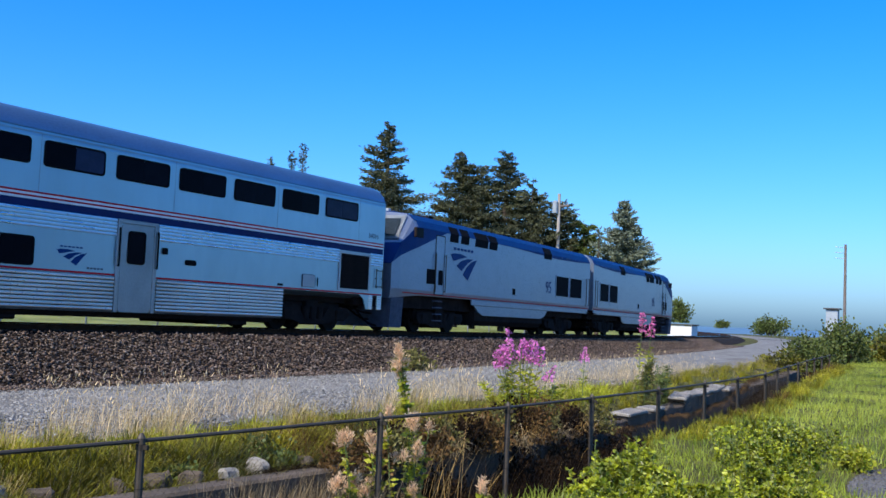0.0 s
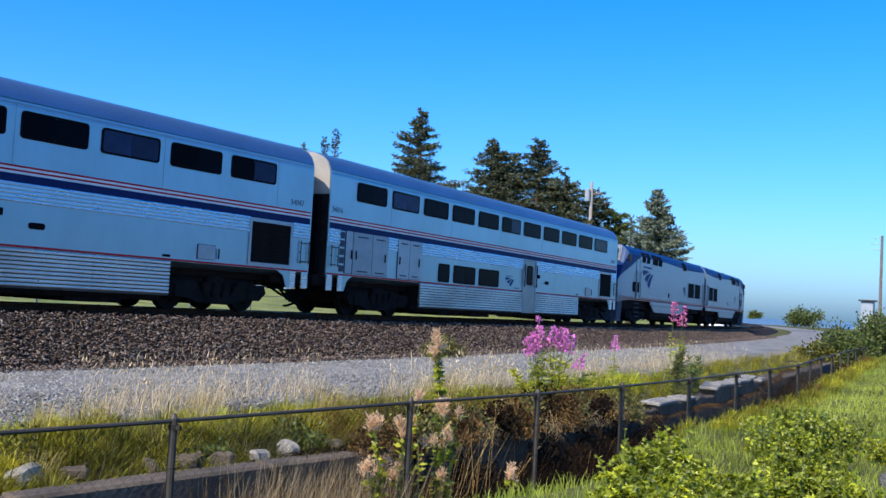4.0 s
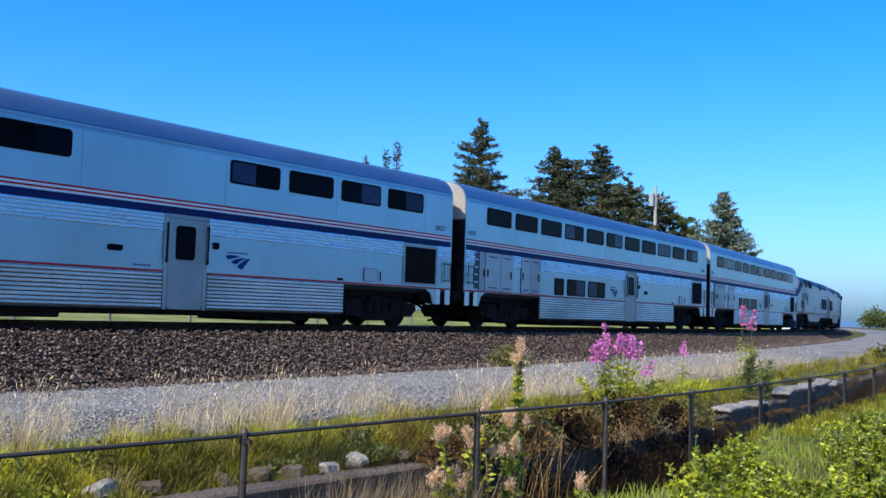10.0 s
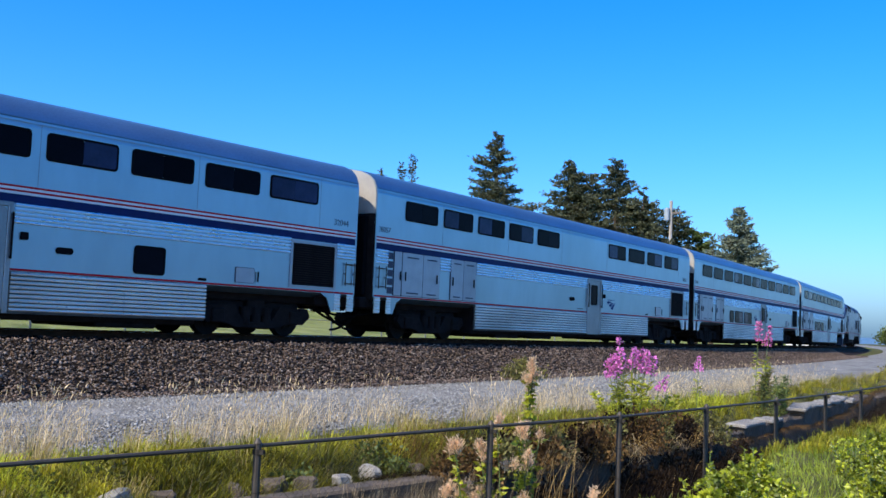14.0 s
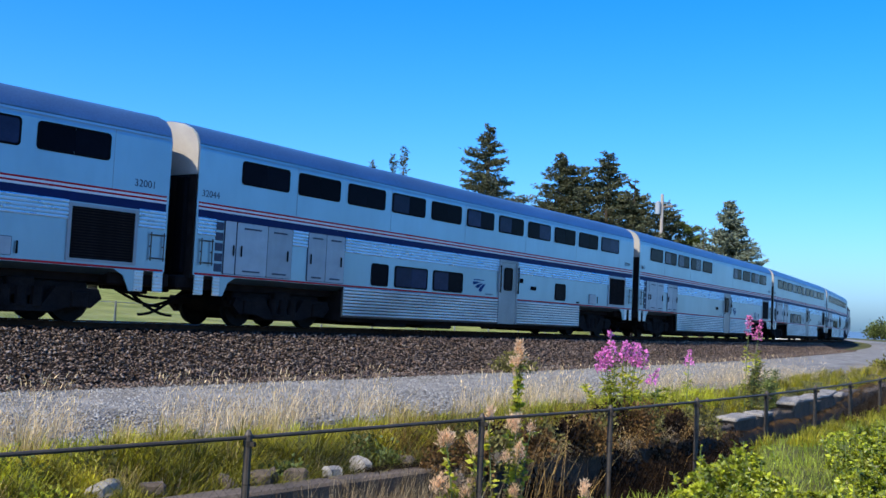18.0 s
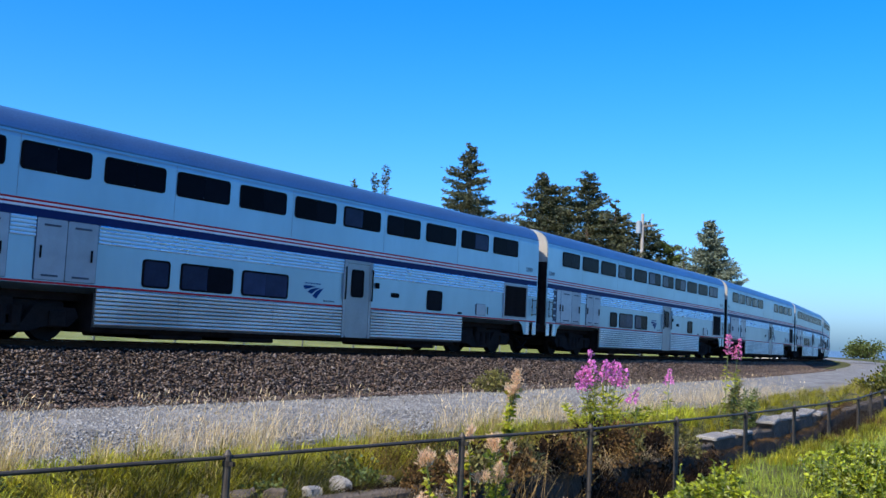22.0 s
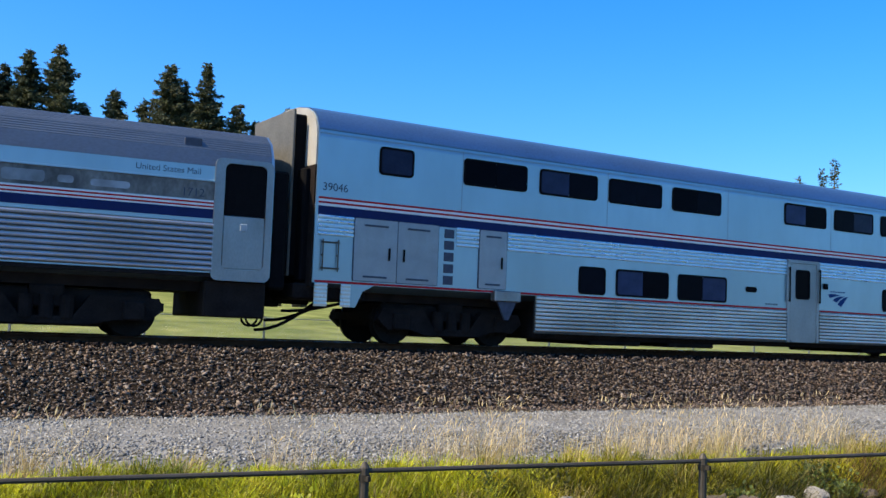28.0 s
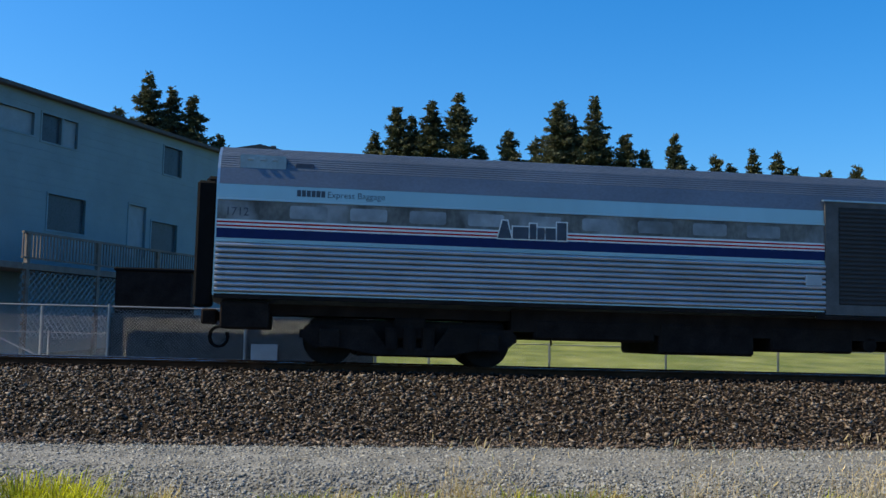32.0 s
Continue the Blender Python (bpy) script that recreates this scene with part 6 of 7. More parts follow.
fireweed(15.38, 6.96, 13, 41, spread=0.3, heights=(1.25, 1.72), petals=75, fan=0.5)
fireweed(15.5, 6.8, 16, 48, heights=(0.5, 0.95), flowers=False, label="leafy yellow-green weed at the foot of the fireweed", spread=0.55, leaves=150, leaf_to=1.0, foliage=LEAF)
fireweed(17.77, 6.85, 1, 44, heights=(1.4, 1.46), petals=70, label="small fireweed with one pale magenta spike")
fireweed(20.68, 6.7, 2, 45, heights=(1.93, 2.18), petals=120, petal=FADED, label="tall thin fireweed with fading spikes", spread=0.16)
fireweed(20.75, 6.55, 9, 47, heights=(0.9, 1.5), flowers=False, label="tall leafy green weed by the fence", spread=0.13, leaves=70, leaf_to=0.95, foliage=OLIVE)
fireweed(22.3, 6.65, 8, 46, heights=(0.7, 1.2), flowers=False, label="tall leafy dull green weed by the fence", spread=0.2, leaves=90, leaf_to=0.95)


def thistle(x, y, heads, seed, leafy=True, label="gone-to-seed thistle with fluffy peach-cream heads"):
    """A branching weed; heads are (x, y, z) of each seed plume, z in the world."""
    rng = np.random.default_rng(seed)
    z = float(ground_z(x, y))
    ob = thing("thistle", label, "weed", pose(x, y, z), "seeding weeds")
    bm = bmesh.new()
    LC, LN = [], []
    for hx, hy_, hz_ in heads:
        bx, by = rng.normal(0, 0.06, 2)
        tx, ty, h = hx - x, hy_ - y, hz_ - z
        pts = [Vector((bx + (tx - bx) * f * f, by + (ty - by) * f * f, h * f)) for f in np.linspace(0, 1, 6)]
        for p, q in zip(pts, pts[1:]):
            cyl(bm, p, q, 0.007, 0.005, seg=5, caps=False)
        for i in range(42 if leafy else 6):
            f = rng.uniform(0.3, 0.95)
            a = rng.uniform(0, 2 * math.pi)
            LC.append((bx + (tx - bx) * f * f, by + (ty - by) * f * f, h * f))
            LN.append((math.cos(a), math.sin(a), rng.uniform(-0.3, 0.4)))
        # the plume: fine hairs that spread upwards, in two or three lobes
        HC, HN = [], []
        for lobe in range(rng.integers(1, 4)):
            ox, oy, oz = rng.normal(0, 0.04, 3)
            for i in range(110):
                o = rng.normal(size=3) * np.array((0.018, 0.018, 0.032))
                HC.append((tx + ox + o[0], ty + oy + o[1], h + oz * 1.3 + o[2]))
                HN.append((o[0] * 12, o[1] * 12, 0.75))
        v, f = leaf_mesh(np.array(HC), np.array(HN), 0.045, 0.006, seed + len(LC))
        part("seed_plume", raw_np("seed_plume", v, f, 3), SEED, ob, "fluffy peach-cream seed head", kind="stuff")
    part("stalk", bm, STEM if leafy else BROWN, ob, kind="stuff")
    v, f = leaf_mesh(np.array(LC), np.array(LN), 0.095, 0.026, seed)
    part("foliage", raw_np("foliage", v, f, 3), LEAF if leafy else DRY, ob, kind="stuff")
    return ob


def plumes(*spots):
    rng = random.Random(len(spots))
    return [(x, float(fence_y(x)) + 0.22 + rng.uniform(-0.1, 0.12), z) for x, z in spots]


thistle(8.75, 5.75, plumes((8.57, 0.98), (8.54, 0.92), (8.8, 0.48), (8.48, 0.47)), 61)
thistle(9.35, 5.7, plumes((9.33, 1.11), (9.1, 0.89), (9.31, 0.84), (9.17, 0.5), (9.01, 0.35)), 62)
thistle(9.85, 5.65, plumes((9.63, 1), (9.94, 1.01), (9.77, 0.98), (9.71, 0.75), (9.83, 0.7), (9.54, 0.67), (9.64, 0.32)), 63)
thistle(10.4, 5.1, [(10.42, float(fence_y(10.42)) - 0.2, 0.29)], 65, label="small seeding weed stalk by the lawn")
tall_thistle = thistle(11.76, 6.76, [(11.74, 6.76, 1.64), (11.8, 6.76, 1.71), (11.82, 6.80, 1.62), (11.72, 6.79, 1.7), (11.78, 6.73, 1.75)], 66, label="single tall thistle with a pinkish cream head")


def band_places(seed, n, x0, x1, f0, f1, z=None):
    rng = np.random.default_rng(seed)
    x = rng.uniform(x0, x1, n)
    y = fence_y(x) + rng.uniform(f0, f1, n)
    return np.stack([x, y, ground_z(x, y) - 0.02], -1)


# dead stalks and brown grass against the fence; darkest brown carries the hollow's shade
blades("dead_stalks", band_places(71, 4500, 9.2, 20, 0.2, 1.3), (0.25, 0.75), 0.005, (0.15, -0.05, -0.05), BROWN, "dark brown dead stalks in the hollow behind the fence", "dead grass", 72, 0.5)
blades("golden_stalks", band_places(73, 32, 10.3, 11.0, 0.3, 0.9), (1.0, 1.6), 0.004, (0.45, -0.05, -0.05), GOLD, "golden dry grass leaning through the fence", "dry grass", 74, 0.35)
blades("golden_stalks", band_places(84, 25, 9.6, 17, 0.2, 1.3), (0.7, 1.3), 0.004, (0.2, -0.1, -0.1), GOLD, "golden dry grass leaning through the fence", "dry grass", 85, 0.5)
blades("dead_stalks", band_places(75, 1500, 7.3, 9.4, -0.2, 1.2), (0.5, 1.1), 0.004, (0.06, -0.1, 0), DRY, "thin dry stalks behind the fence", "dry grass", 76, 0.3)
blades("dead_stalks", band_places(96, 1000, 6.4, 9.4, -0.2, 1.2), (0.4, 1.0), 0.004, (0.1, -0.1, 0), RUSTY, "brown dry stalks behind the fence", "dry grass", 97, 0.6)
# added dense dark stalks that stand for the black shade at the wall foot
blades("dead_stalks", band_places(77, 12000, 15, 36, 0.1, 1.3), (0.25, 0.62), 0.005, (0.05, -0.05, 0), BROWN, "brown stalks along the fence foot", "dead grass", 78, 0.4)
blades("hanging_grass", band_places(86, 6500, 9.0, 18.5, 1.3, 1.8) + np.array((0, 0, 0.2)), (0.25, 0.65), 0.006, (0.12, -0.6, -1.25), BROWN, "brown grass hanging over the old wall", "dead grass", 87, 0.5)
blades("hanging_grass", band_places(88, 250, 9.5, 17.5, 1.3, 1.8) + np.array((0, 0, 0.2)), (0.2, 0.65), 0.005, (0.15, -0.6, -1.2), GOLD, "golden grass hanging over the old wall", "dry grass", 89, 0.6)
blades("hanging_grass", band_places(98, 1800, 17, 34, 1.2, 1.45) + np.array((0, 0, 0.75)), (0.1, 0.4), 0.006, (0.1, -0.5, -1.2), RUSTY, "brown grass trailing over the old wall", "dead grass", 99, 0.7)
blades("bank_edge_grass", band_places(79, 16000, -9, 14, 1.58, 2.5), (0.2, 0.45), 0.006, (0.05, -0.5, -0.25), BANKG, "green grass hanging over the old wall", "grass", 80, 0.4)
blades("rusty_grass", band_places(90, 2600, 9.8, 17.5, 1.55, 2.5), (0.25, 0.7), 0.005, (0.12, -0.2, -0.1), RUSTY, "rusty brown dead grass on the top of the bank", "dead grass", 91, 0.6)
blades("rusty_grass", band_places(92, 50, 9.6, 14.5, 0.5, 1.4), (0.6, 1.25), 0.004, (0.2, -0.1, -0.1), RUSTY, "rusty brown stalks behind the fence", "dead grass", 93, 0.6)
blades("dead_stalks", band_places(94, 2500, 9.3, 13.5, -0.7, 0.0), (0.2, 0.5), 0.006, (0.05, -0.05, 0), BROWN, "dark brown stalks at the edge of the hollow", "dead grass", 95, 0.4)
rng = np.random.default_rng(81)
_s = 2.5 + 34 * rng.random(9000) ** 1.3
_o = -rng.uniform(9.3, 11.0, 9000)
_p = np.stack([np.interp(_s, _S, _X) - _o * np.sin(np.interp(_s, _S, _H)), np.interp(_s, _S, _Y) + _o * np.cos(np.interp(_s, _S, _H)), np.full(9000, ROAD_Z)], -1)
_p = _p[[i for i in range(9000) if noise.noise(Vector((_p[i][0] * 0.45, _p[i][1] * 0.5, 3))) > -0.05]]
blades("feather_grass", _p, (0.2, 0.65), 0.0028, (0.1, -0.05, -0.05), PALE, "feathery pale seeding grass at the road edge", "dry grass", 82, 0.85)
_q = _p[::3] + np.stack([rng.normal(0, 0.06, len(_p[::3])), rng.normal(0, 0.06, len(_p[::3])), rng.uniform(0.3, 0.72, len(_p[::3]))], -1)
_v, _f = leaf_mesh(_q, np.tile((0.15, 0, 1.0), (len(_q), 1)), 0.1, 0.008, 83)
tagged(part("feather_grass_heads", raw_np("feather_grass_heads", _v, _f, 3), PALE, None, "pale pinkish grass seed heads", kind="stuff"), category="dry grass")


def shrub(x, y, z, rx, rz, seed, mat=None, label="rounded green shrub", leaf=0.16, n=2600, name="shrub"):
    """Stems that fork from the ground, with leaves in uneven clumps."""
    rng = np.random.default_rng(seed)
    ob = thing(name, label, "shrub", pose(x, y, z), "shrubs")
    bm = bmesh.new()
    C, N = [], []
    clumps = 26
    for k in range(clumps):
        a, e = rng.uniform(0, 2 * math.pi), math.asin(rng.uniform(-0.05, 1))
        rr = rng.uniform(0.5, 1.0)
        c = Vector((rx * rr * math.cos(a) * math.cos(e), rx * rr * math.sin(a) * math.cos(e), rz * (0.12 + 0.85 * rr * math.sin(e))))
        cyl(bm, (rng.normal(0, 0.08), rng.normal(0, 0.08), -0.05), c, 0.03 * rx, 0.008 * rx, seg=5, caps=False)
        m = n // clumps
        o = rng.normal(size=(m, 3)) * np.array([rx, rx, rz * 0.7]) * 0.2
        C.append(np.array(c[:]) + o)
        N.append(o / (np.linalg.norm(o, axis=1)[:, None] + 1e-6) + np.array((0, 0, 0.4)))
    C, N = np.concatenate(C), np.concatenate(N)
    C[:, 2] = np.maximum(C[:, 2], 0.02)
    part("stalk", bm, BARK, ob, kind="stuff")
    v, f = leaf_mesh(C, N, leaf, leaf * 0.4, seed)
    part("foliage", raw_np("leaves", v, f, 3), mat or BUSH, ob, kind="stuff")
    return ob


def gz(x, y):
    return float(ground_z(x, y)) - 0.02


shrub(51.4, 8.0, gz(51.4, 8.0), 1.35, 2.1, 201, label="dense green shrub over the end of the fence", leaf=0.15, n=3600)
shrub(54.0, 6.9, gz(54, 6.9), 1.2, 2.2, 203, label="leafy shrub with pale dry tips", leaf=0.16, n=2600)
shrub(56.5, 7.6, gz(56.5, 7.6), 1.1, 2.6, 204, label="tall loose shrub behind the cabinet", leaf=0.16, n=1800)
shrub(60.5, 5.2, gz(60.5, 5.2), 1.3, 1.4, 210, label="shrub with pale dry tips", mat=BANKG, leaf=0.2)
shrub(66, 5.8, gz(66, 5.8), 1.8, 1.5, 205, label="low green shrub at the end of the lawn", leaf=0.22)
shrub(70, 3.0, gz(70, 3), 2.2, 1.7, 206, label="low green shrub at the end of the lawn", leaf=0.24)
shrub(14.4, 1.75, gz(14.4, 1.75), 0.24, 0.34, 209, mat=TUFT, label="small yellowing weed beside the trodden patch", leaf=0.06, n=500)
shrub(47, 8.6, gz(47, 8.6), 0.9, 0.9, 207, mat=BANKG, label="yellowing roadside weed clump", leaf=0.14, n=1200)
shrub(26.0, 15.1, gz(26.0, 15.1), 0.55, 0.66, 208, label="olive-green weed at the foot of the ballast", leaf=0.09, n=1000, mat=OLIVE)
for k, (x, r, h, m) in enumerate(((12.6, 0.3, 0.45, BUSH), (13.7, 0.35, 0.5, DRY), (14.6, 0.32, 0.55, OLIVE), (15.6, 0.35, 0.5, OLIVE), (16.4, 0.3, 0.4, DRY), (11.2, 0.28, 0.4, DRY))):
    y = float(fence_y(x)) + 1.75
    shrub(x, y, gz(x, y), r, h, 220 + k, mat=m, label="dry scrubby weed at the edge of the old wall" if m is DRY else "olive scrubby weed at the edge of the old wall", leaf=0.06, n=900)
rng = random.Random(15)
for k in range(14):
    x = 9.9 + 0.5 * k + rng.uniform(-0.15, 0.15)
    y = float(fence_y(x)) + rng.uniform(1.15, 1.5)
    m, lab = ((RUSTY, "withered rusty brown weed hanging over the old wall"), (OLIVE, "olive weed hanging over the old wall"), (DEAD, "dark brown dead weed hanging over the old wall"))[k % 3]
    shrub(x, y, 0.38, rng.uniform(0.25, 0.36), rng.uniform(0.35, 0.6), 260 + k, mat=m, label=lab, leaf=0.055, n=1000, name="dead_weed")
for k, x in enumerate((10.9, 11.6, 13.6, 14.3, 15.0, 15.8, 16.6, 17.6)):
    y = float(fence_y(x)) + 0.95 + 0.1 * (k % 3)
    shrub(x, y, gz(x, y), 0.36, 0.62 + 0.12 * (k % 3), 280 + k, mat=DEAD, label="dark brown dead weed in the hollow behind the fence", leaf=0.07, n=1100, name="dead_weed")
rng = random.Random(5)
for k in range(12):
    x = rng.uniform(3.5, 13.5)
    y = float(fence_y(x)) + rng.uniform(1.75, 2.5)
    m, lab = ((BUSH, "low dark green weed on the grassy bank"), (LEAF, "low yellow-green leafy weed on the bank"), (BANKG, "low straggling weed on the grassy bank"))[k % 3]
    shrub(x, y, gz(x, y), rng.uniform(0.18, 0.34), rng.uniform(0.22, 0.4), 240 + k, mat=m, label=lab, leaf=0.05, n=620, name="bank_weed")
for k, x in enumerate((11.9, 12.9, 13.5, 14.1, 14.9, 15.5, 16.3)):
    y = float(fence_y(x)) + 1.2 - 0.1 * (k % 3)
    p = np.tile((x, y, 0.4 + 0.05 * (k % 2)), (55, 1)) + np.random.default_rng(300 + k).normal(0, 0.07, (55, 3))
    blades("golden_tuft", p, (0.3, 0.8), 0.004, (0.1, -0.25, -0.95), GOLD if k % 2 else DRY, "tuft of dry golden grass drooping over the old wall", "dry grass", 310 + k, 0.7)


# ---- the bird ----
BIRD = material("dark_bird_plumage", (0.03, 0.03, 0.04), 0.7, 0, 0.3, 20, 90)
bird = thing("swallow", "small dark swallow diving across the sky", "bird")
bm = bmesh.new()
for p, q, r0, r1 in (((-0.075, 0, 0), (-0.04, 0, 0.004), 0.006, 0.017), ((-0.04, 0, 0.004), (0.02, 0, 0.006), 0.017, 0.02), ((0.02, 0, 0.006), (0.05, 0, 0.008), 0.02, 0.014), ((0.05, 0, 0.008), (0.075, 0, 0.006), 0.014, 0.002)):
    cyl(bm, p, q, r0, r1, seg=8)
part("bird_body", bm, BIRD, bird)
for k in (-1, 1):
    part("tail_feather", plate(bmesh.new(), [(0, 0), (-0.08, -0.006), (-0.085, 0.002), (0, 0.012)], -0.002, 0.002), BIRD, bird, "", pose(-0.07, 0, 0, 90, 0, -14 * k))
    bm = bmesh.new()
    top = [bm.verts.new(p) for p in ((0.03, 0, 0.01), (0.035, k * 0.07, 0.03), (0.0, k * 0.17, 0.02), (-0.05, k * 0.2, 0.005), (-0.02, k * 0.12, 0.018), (-0.03, k * 0.05, 0.02), (-0.03, 0, 0.006))]
    f = bm.faces.new(top)
    bmesh.ops.solidify(bm, geom=[f], thickness=0.004)
    part("wing", bm, BIRD, bird)

# ---- trees, poles and buildings behind the railway ----
def conifer(x, y, top, radius, seed, mat=None, label="tall dark green conifer with drooping branches", bare=0.0, start=0.12, power=0.85, density=1.0, droop=0.22, rag=0.3):
    """A tapered trunk with whorls of drooping boughs, each carrying many small sprays."""
    rng = np.random.default_rng(seed)
    z = float(ground_z(x, y)) - 0.1
    h = top - z
    ob = thing("conifer", label, "tree", pose(x, y, z), "conifers")
    bm = bmesh.new()
    cyl(bm, (0, 0, 0), (0, 0, h * 0.55), 0.018 * h + 0.05, 0.009 * h + 0.03, seg=8)
    cyl(bm, (0, 0, h * 0.55), (0, 0, h * 0.985), 0.009 * h + 0.03, 0.02, seg=6)
    part("trunk", bm, BARK, ob)
    bm = bmesh.new()
    C, N = [], []
    lv = start * h
    while lv < h * 0.99:
        f = (lv - start * h) / (h - start * h)
        reach = (radius * ((1 - f) ** power)) * rng.uniform(1 - rag * 0.5, 1 + rag * 0.25) + 0.15
        for b in range(int(max(4, 7 * density))):
            if rng.random() < bare:
                continue
            a = rng.uniform(0, 2 * math.pi)
            L = reach * rng.uniform(1 - rag * 1.2, 1 + rag * 0.4)
            dz = -droop * L * rng.uniform(0.2, 1.3) + 0.3 * L * f
            z0 = lv + rng.uniform(-0.35, 0.35)
            tip = Vector((L * math.cos(a), L * math.sin(a), z0 + dz))
            if L > 1.0:
                cyl(bm, (0, 0, z0), tip, 0.05, 0.012, seg=4, caps=False)
            m = max(16, int(60 * density * L))
            t = rng.uniform(0.1, 1.05, m)
            up = 0.10 * L * np.clip(t, 0, 1.05) ** 4
            c = np.stack([t * tip.x, t * tip.y, z0 + t * dz + up], -1)
            w = 0.17 * L * np.clip(1.2 - t, 0.1, 1)[:, None] + 0.05
            c = c + rng.normal(size=(m, 3)) * w * np.array((1, 1, 0.30))
            d = np.stack([np.cos(a) + rng.normal(0, 0.6, m), np.sin(a) + rng.normal(0, 0.6, m), -0.05 + rng.normal(0, 0.35, m)], -1)
            C.append(c)
            N.append(d)
        lv += rng.uniform(0.4, 0.62) / density
    part("branchwork", bm, BARK, ob, kind="stuff")
    C, N = np.concatenate(C), np.concatenate(N)
    N /= np.linalg.norm(N, axis=1)[:, None]
    v, fc = leaf_mesh(C, N, 0.34, 0.06, seed)
    part("crown", raw_np("crown", v, fc, 3), mat or CONIFER, ob, kind="stuff")
    return ob


conifer(84.9, 53.1, 20.8, 8.3, 301, label="tall dark conifer standing alone behind the railway", power=0.9, rag=0.5)
conifer(80.1, 59.9, 17.8, 0.55, 302, droop=-2.2, power=0.5, start=0.5, label="thin half-bare conifer top", density=0.7)
conifer(79.5, 60.8, 17.0, 0.5, 303, droop=-2.2, power=0.5, start=0.5, label="thin half-bare conifer top", density=0.7)
conifer(78.2, 62.3, 17.0, 0.3, 304, droop=-2.2, power=0.5, start=0.5, label="thin dead conifer top", density=0.6)
conifer(88.3, 47.0, 18.1, 5.4, 305, power=0.6, rag=0.45, label="broad dark conifer with an uneven crown")
conifer(89.0, 45.4, 16.8, 4.8, 306, power=0.45, rag=0.35)
conifer(90.3, 42.9, 18.2, 4.8, 307, power=0.6, rag=0.4)
conifer(91.4, 40.5, 15.7, 2.4, 308, bare=0.45, rag=0.5, label="conifer with a thin ragged top")
conifer(91.9, 40.8, 14.2, 4.2, 309, power=0.4, droop=0.2)
conifer(94.6, 38.9, 13.8, 3.8, 310, power=0.4, droop=0.2)
conifer(95.0, 36.4, 11.8, 2.8, 311, mat=BUSH, power=0.35, droop=0.15, label="rounded lighter green evergreen beside the pole")
conifer(94.7, 32.2, 13.9, 4.8, 312, mat=CYPRESS, power=0.92, droop=0.05, rag=0.4, density=1.3, label="bluish green conifer with a loose side bough")
conifer(93.2, 34.2, 11.2, 1.3, 313, mat=CYPRESS, bare=0.4, droop=0.0, density=0.8, label="slim bluish conifer behind the railway")
for k, (x, y, top, r) in enumerate(((-12.1, 96.3, 22.6, 3.2), (-9.4, 96.6, 26.0, 3.2), (-7.4, 97.5, 25.1, 2.6), (-5.4, 96.9, 24.4, 3.0), (-3.0, 98.0, 21.0, 3.4), (11.6, 97, 22.0, 2.4), (13.6, 96.1, 24.5, 2.8), (15.2, 97, 23.6, 2.4),
                                    (16.8, 95.6, 25.0, 2.6), (19.3, 95.1, 25.7, 3.4), (21.8, 95.5, 20.6, 2.4), (24.1, 94.0, 22.1, 3.0), (26.6, 93.6, 21.4, 2.4), (28.6, 92.7, 25.0, 3.8), (30.0, 93.5, 24.0, 3.0), (31.8, 91.7, 25.4, 2.6),
                                    (34.5, 90.7, 21.9, 3.0), (33.0, 92.5, 21.6, 2.8), (36.4, 90.6, 20.2, 2.4), (38.7, 89.0, 21.5, 2.0), (40.4, 89, 18.6, 2.6), (42.0, 87.5, 19.6, 2.4), (43.6, 87.5, 18.8, 2.4), (45.1, 86.0, 20.0, 1.4), (46.9, 85.0, 19.6, 1.5),
                                    (48.5, 85, 18.4, 2.6), (51, 84, 18.0, 2.8), (53.5, 83, 18.6, 1.4))):
    conifer(x - 0.3, y, top, r * 1.75, 400 + k, power=1.0, rag=0.5, density=1.3, start=0.3, droop=0.3, label="dark conifer in the wood on the rise")
shrub(144.42, 40.64, 2.65, 1.5, 3.0, 501, label="round yellow-green tree beyond the locomotives", leaf=0.3, n=2200, name="round_tree", mat=BUSH)
shrub(147.29, 28.5, 1.3, 2.3, 2.2, 502, label="low dark tree by the line far ahead", leaf=0.3, n=2200, name="round_tree")
shrub(194.53, 46.56, 1.93, 1.2, 1.3, 504, label="low bush far ahead", leaf=0.3, n=900, name="round_tree")

p1 = thing("utility_pole", "pale wooden utility pole with a transformer and a crossarm", "utility pole", pose(91.7, 37.8, 0))
_b = float(ground_z(91.7, 37.8)) - 0.3
part("pole", cyl(bmesh.new(), (0, 0, _b), (0, 0, 14.3), 0.2, 0.14, seg=12), POLE, p1)
part("transformer", cyl(cyl(bmesh.new(), (-0.35, 0.25, 12.4), (-0.35, 0.25, 13.5), 0.26, seg=14), (-0.35, 0.25, 13.5), (-0.35, 0.25, 13.6), 0.2, 0.1, seg=14), TRIM, p1, "grey transformer can")
part("crossarm", box(bmesh.new(), -0.06, 0.06, -1.0, 0.3, 13.05, 13.2, 0.01), DECK, p1)
for yy in (-0.9, -0.5):
    part("insulator", cyl(bmesh.new(), (0, yy, 13.2), (0, yy, 13.42), 0.06, 0.04, seg=8), TRIM, p1)
p2 = thing("utility_pole", "thin grey pole with small aerials near the shore", "utility pole", pose(98.9, 12.75, 0))
_b = float(ground_z(98.9, 12.75)) - 0.3
part("pole", cyl(bmesh.new(), (0, 0, _b), (0, 0, 10.0), 0.15, 0.11, seg=10), DECK, p2)
for k, zz in enumerate((9.7, 9.2, 8.7)):
    part("aerial", cyl(bmesh.new(), (0, 0, zz), (0, 0.9, zz + 0.1), 0.025, seg=6), ZINC, p2)
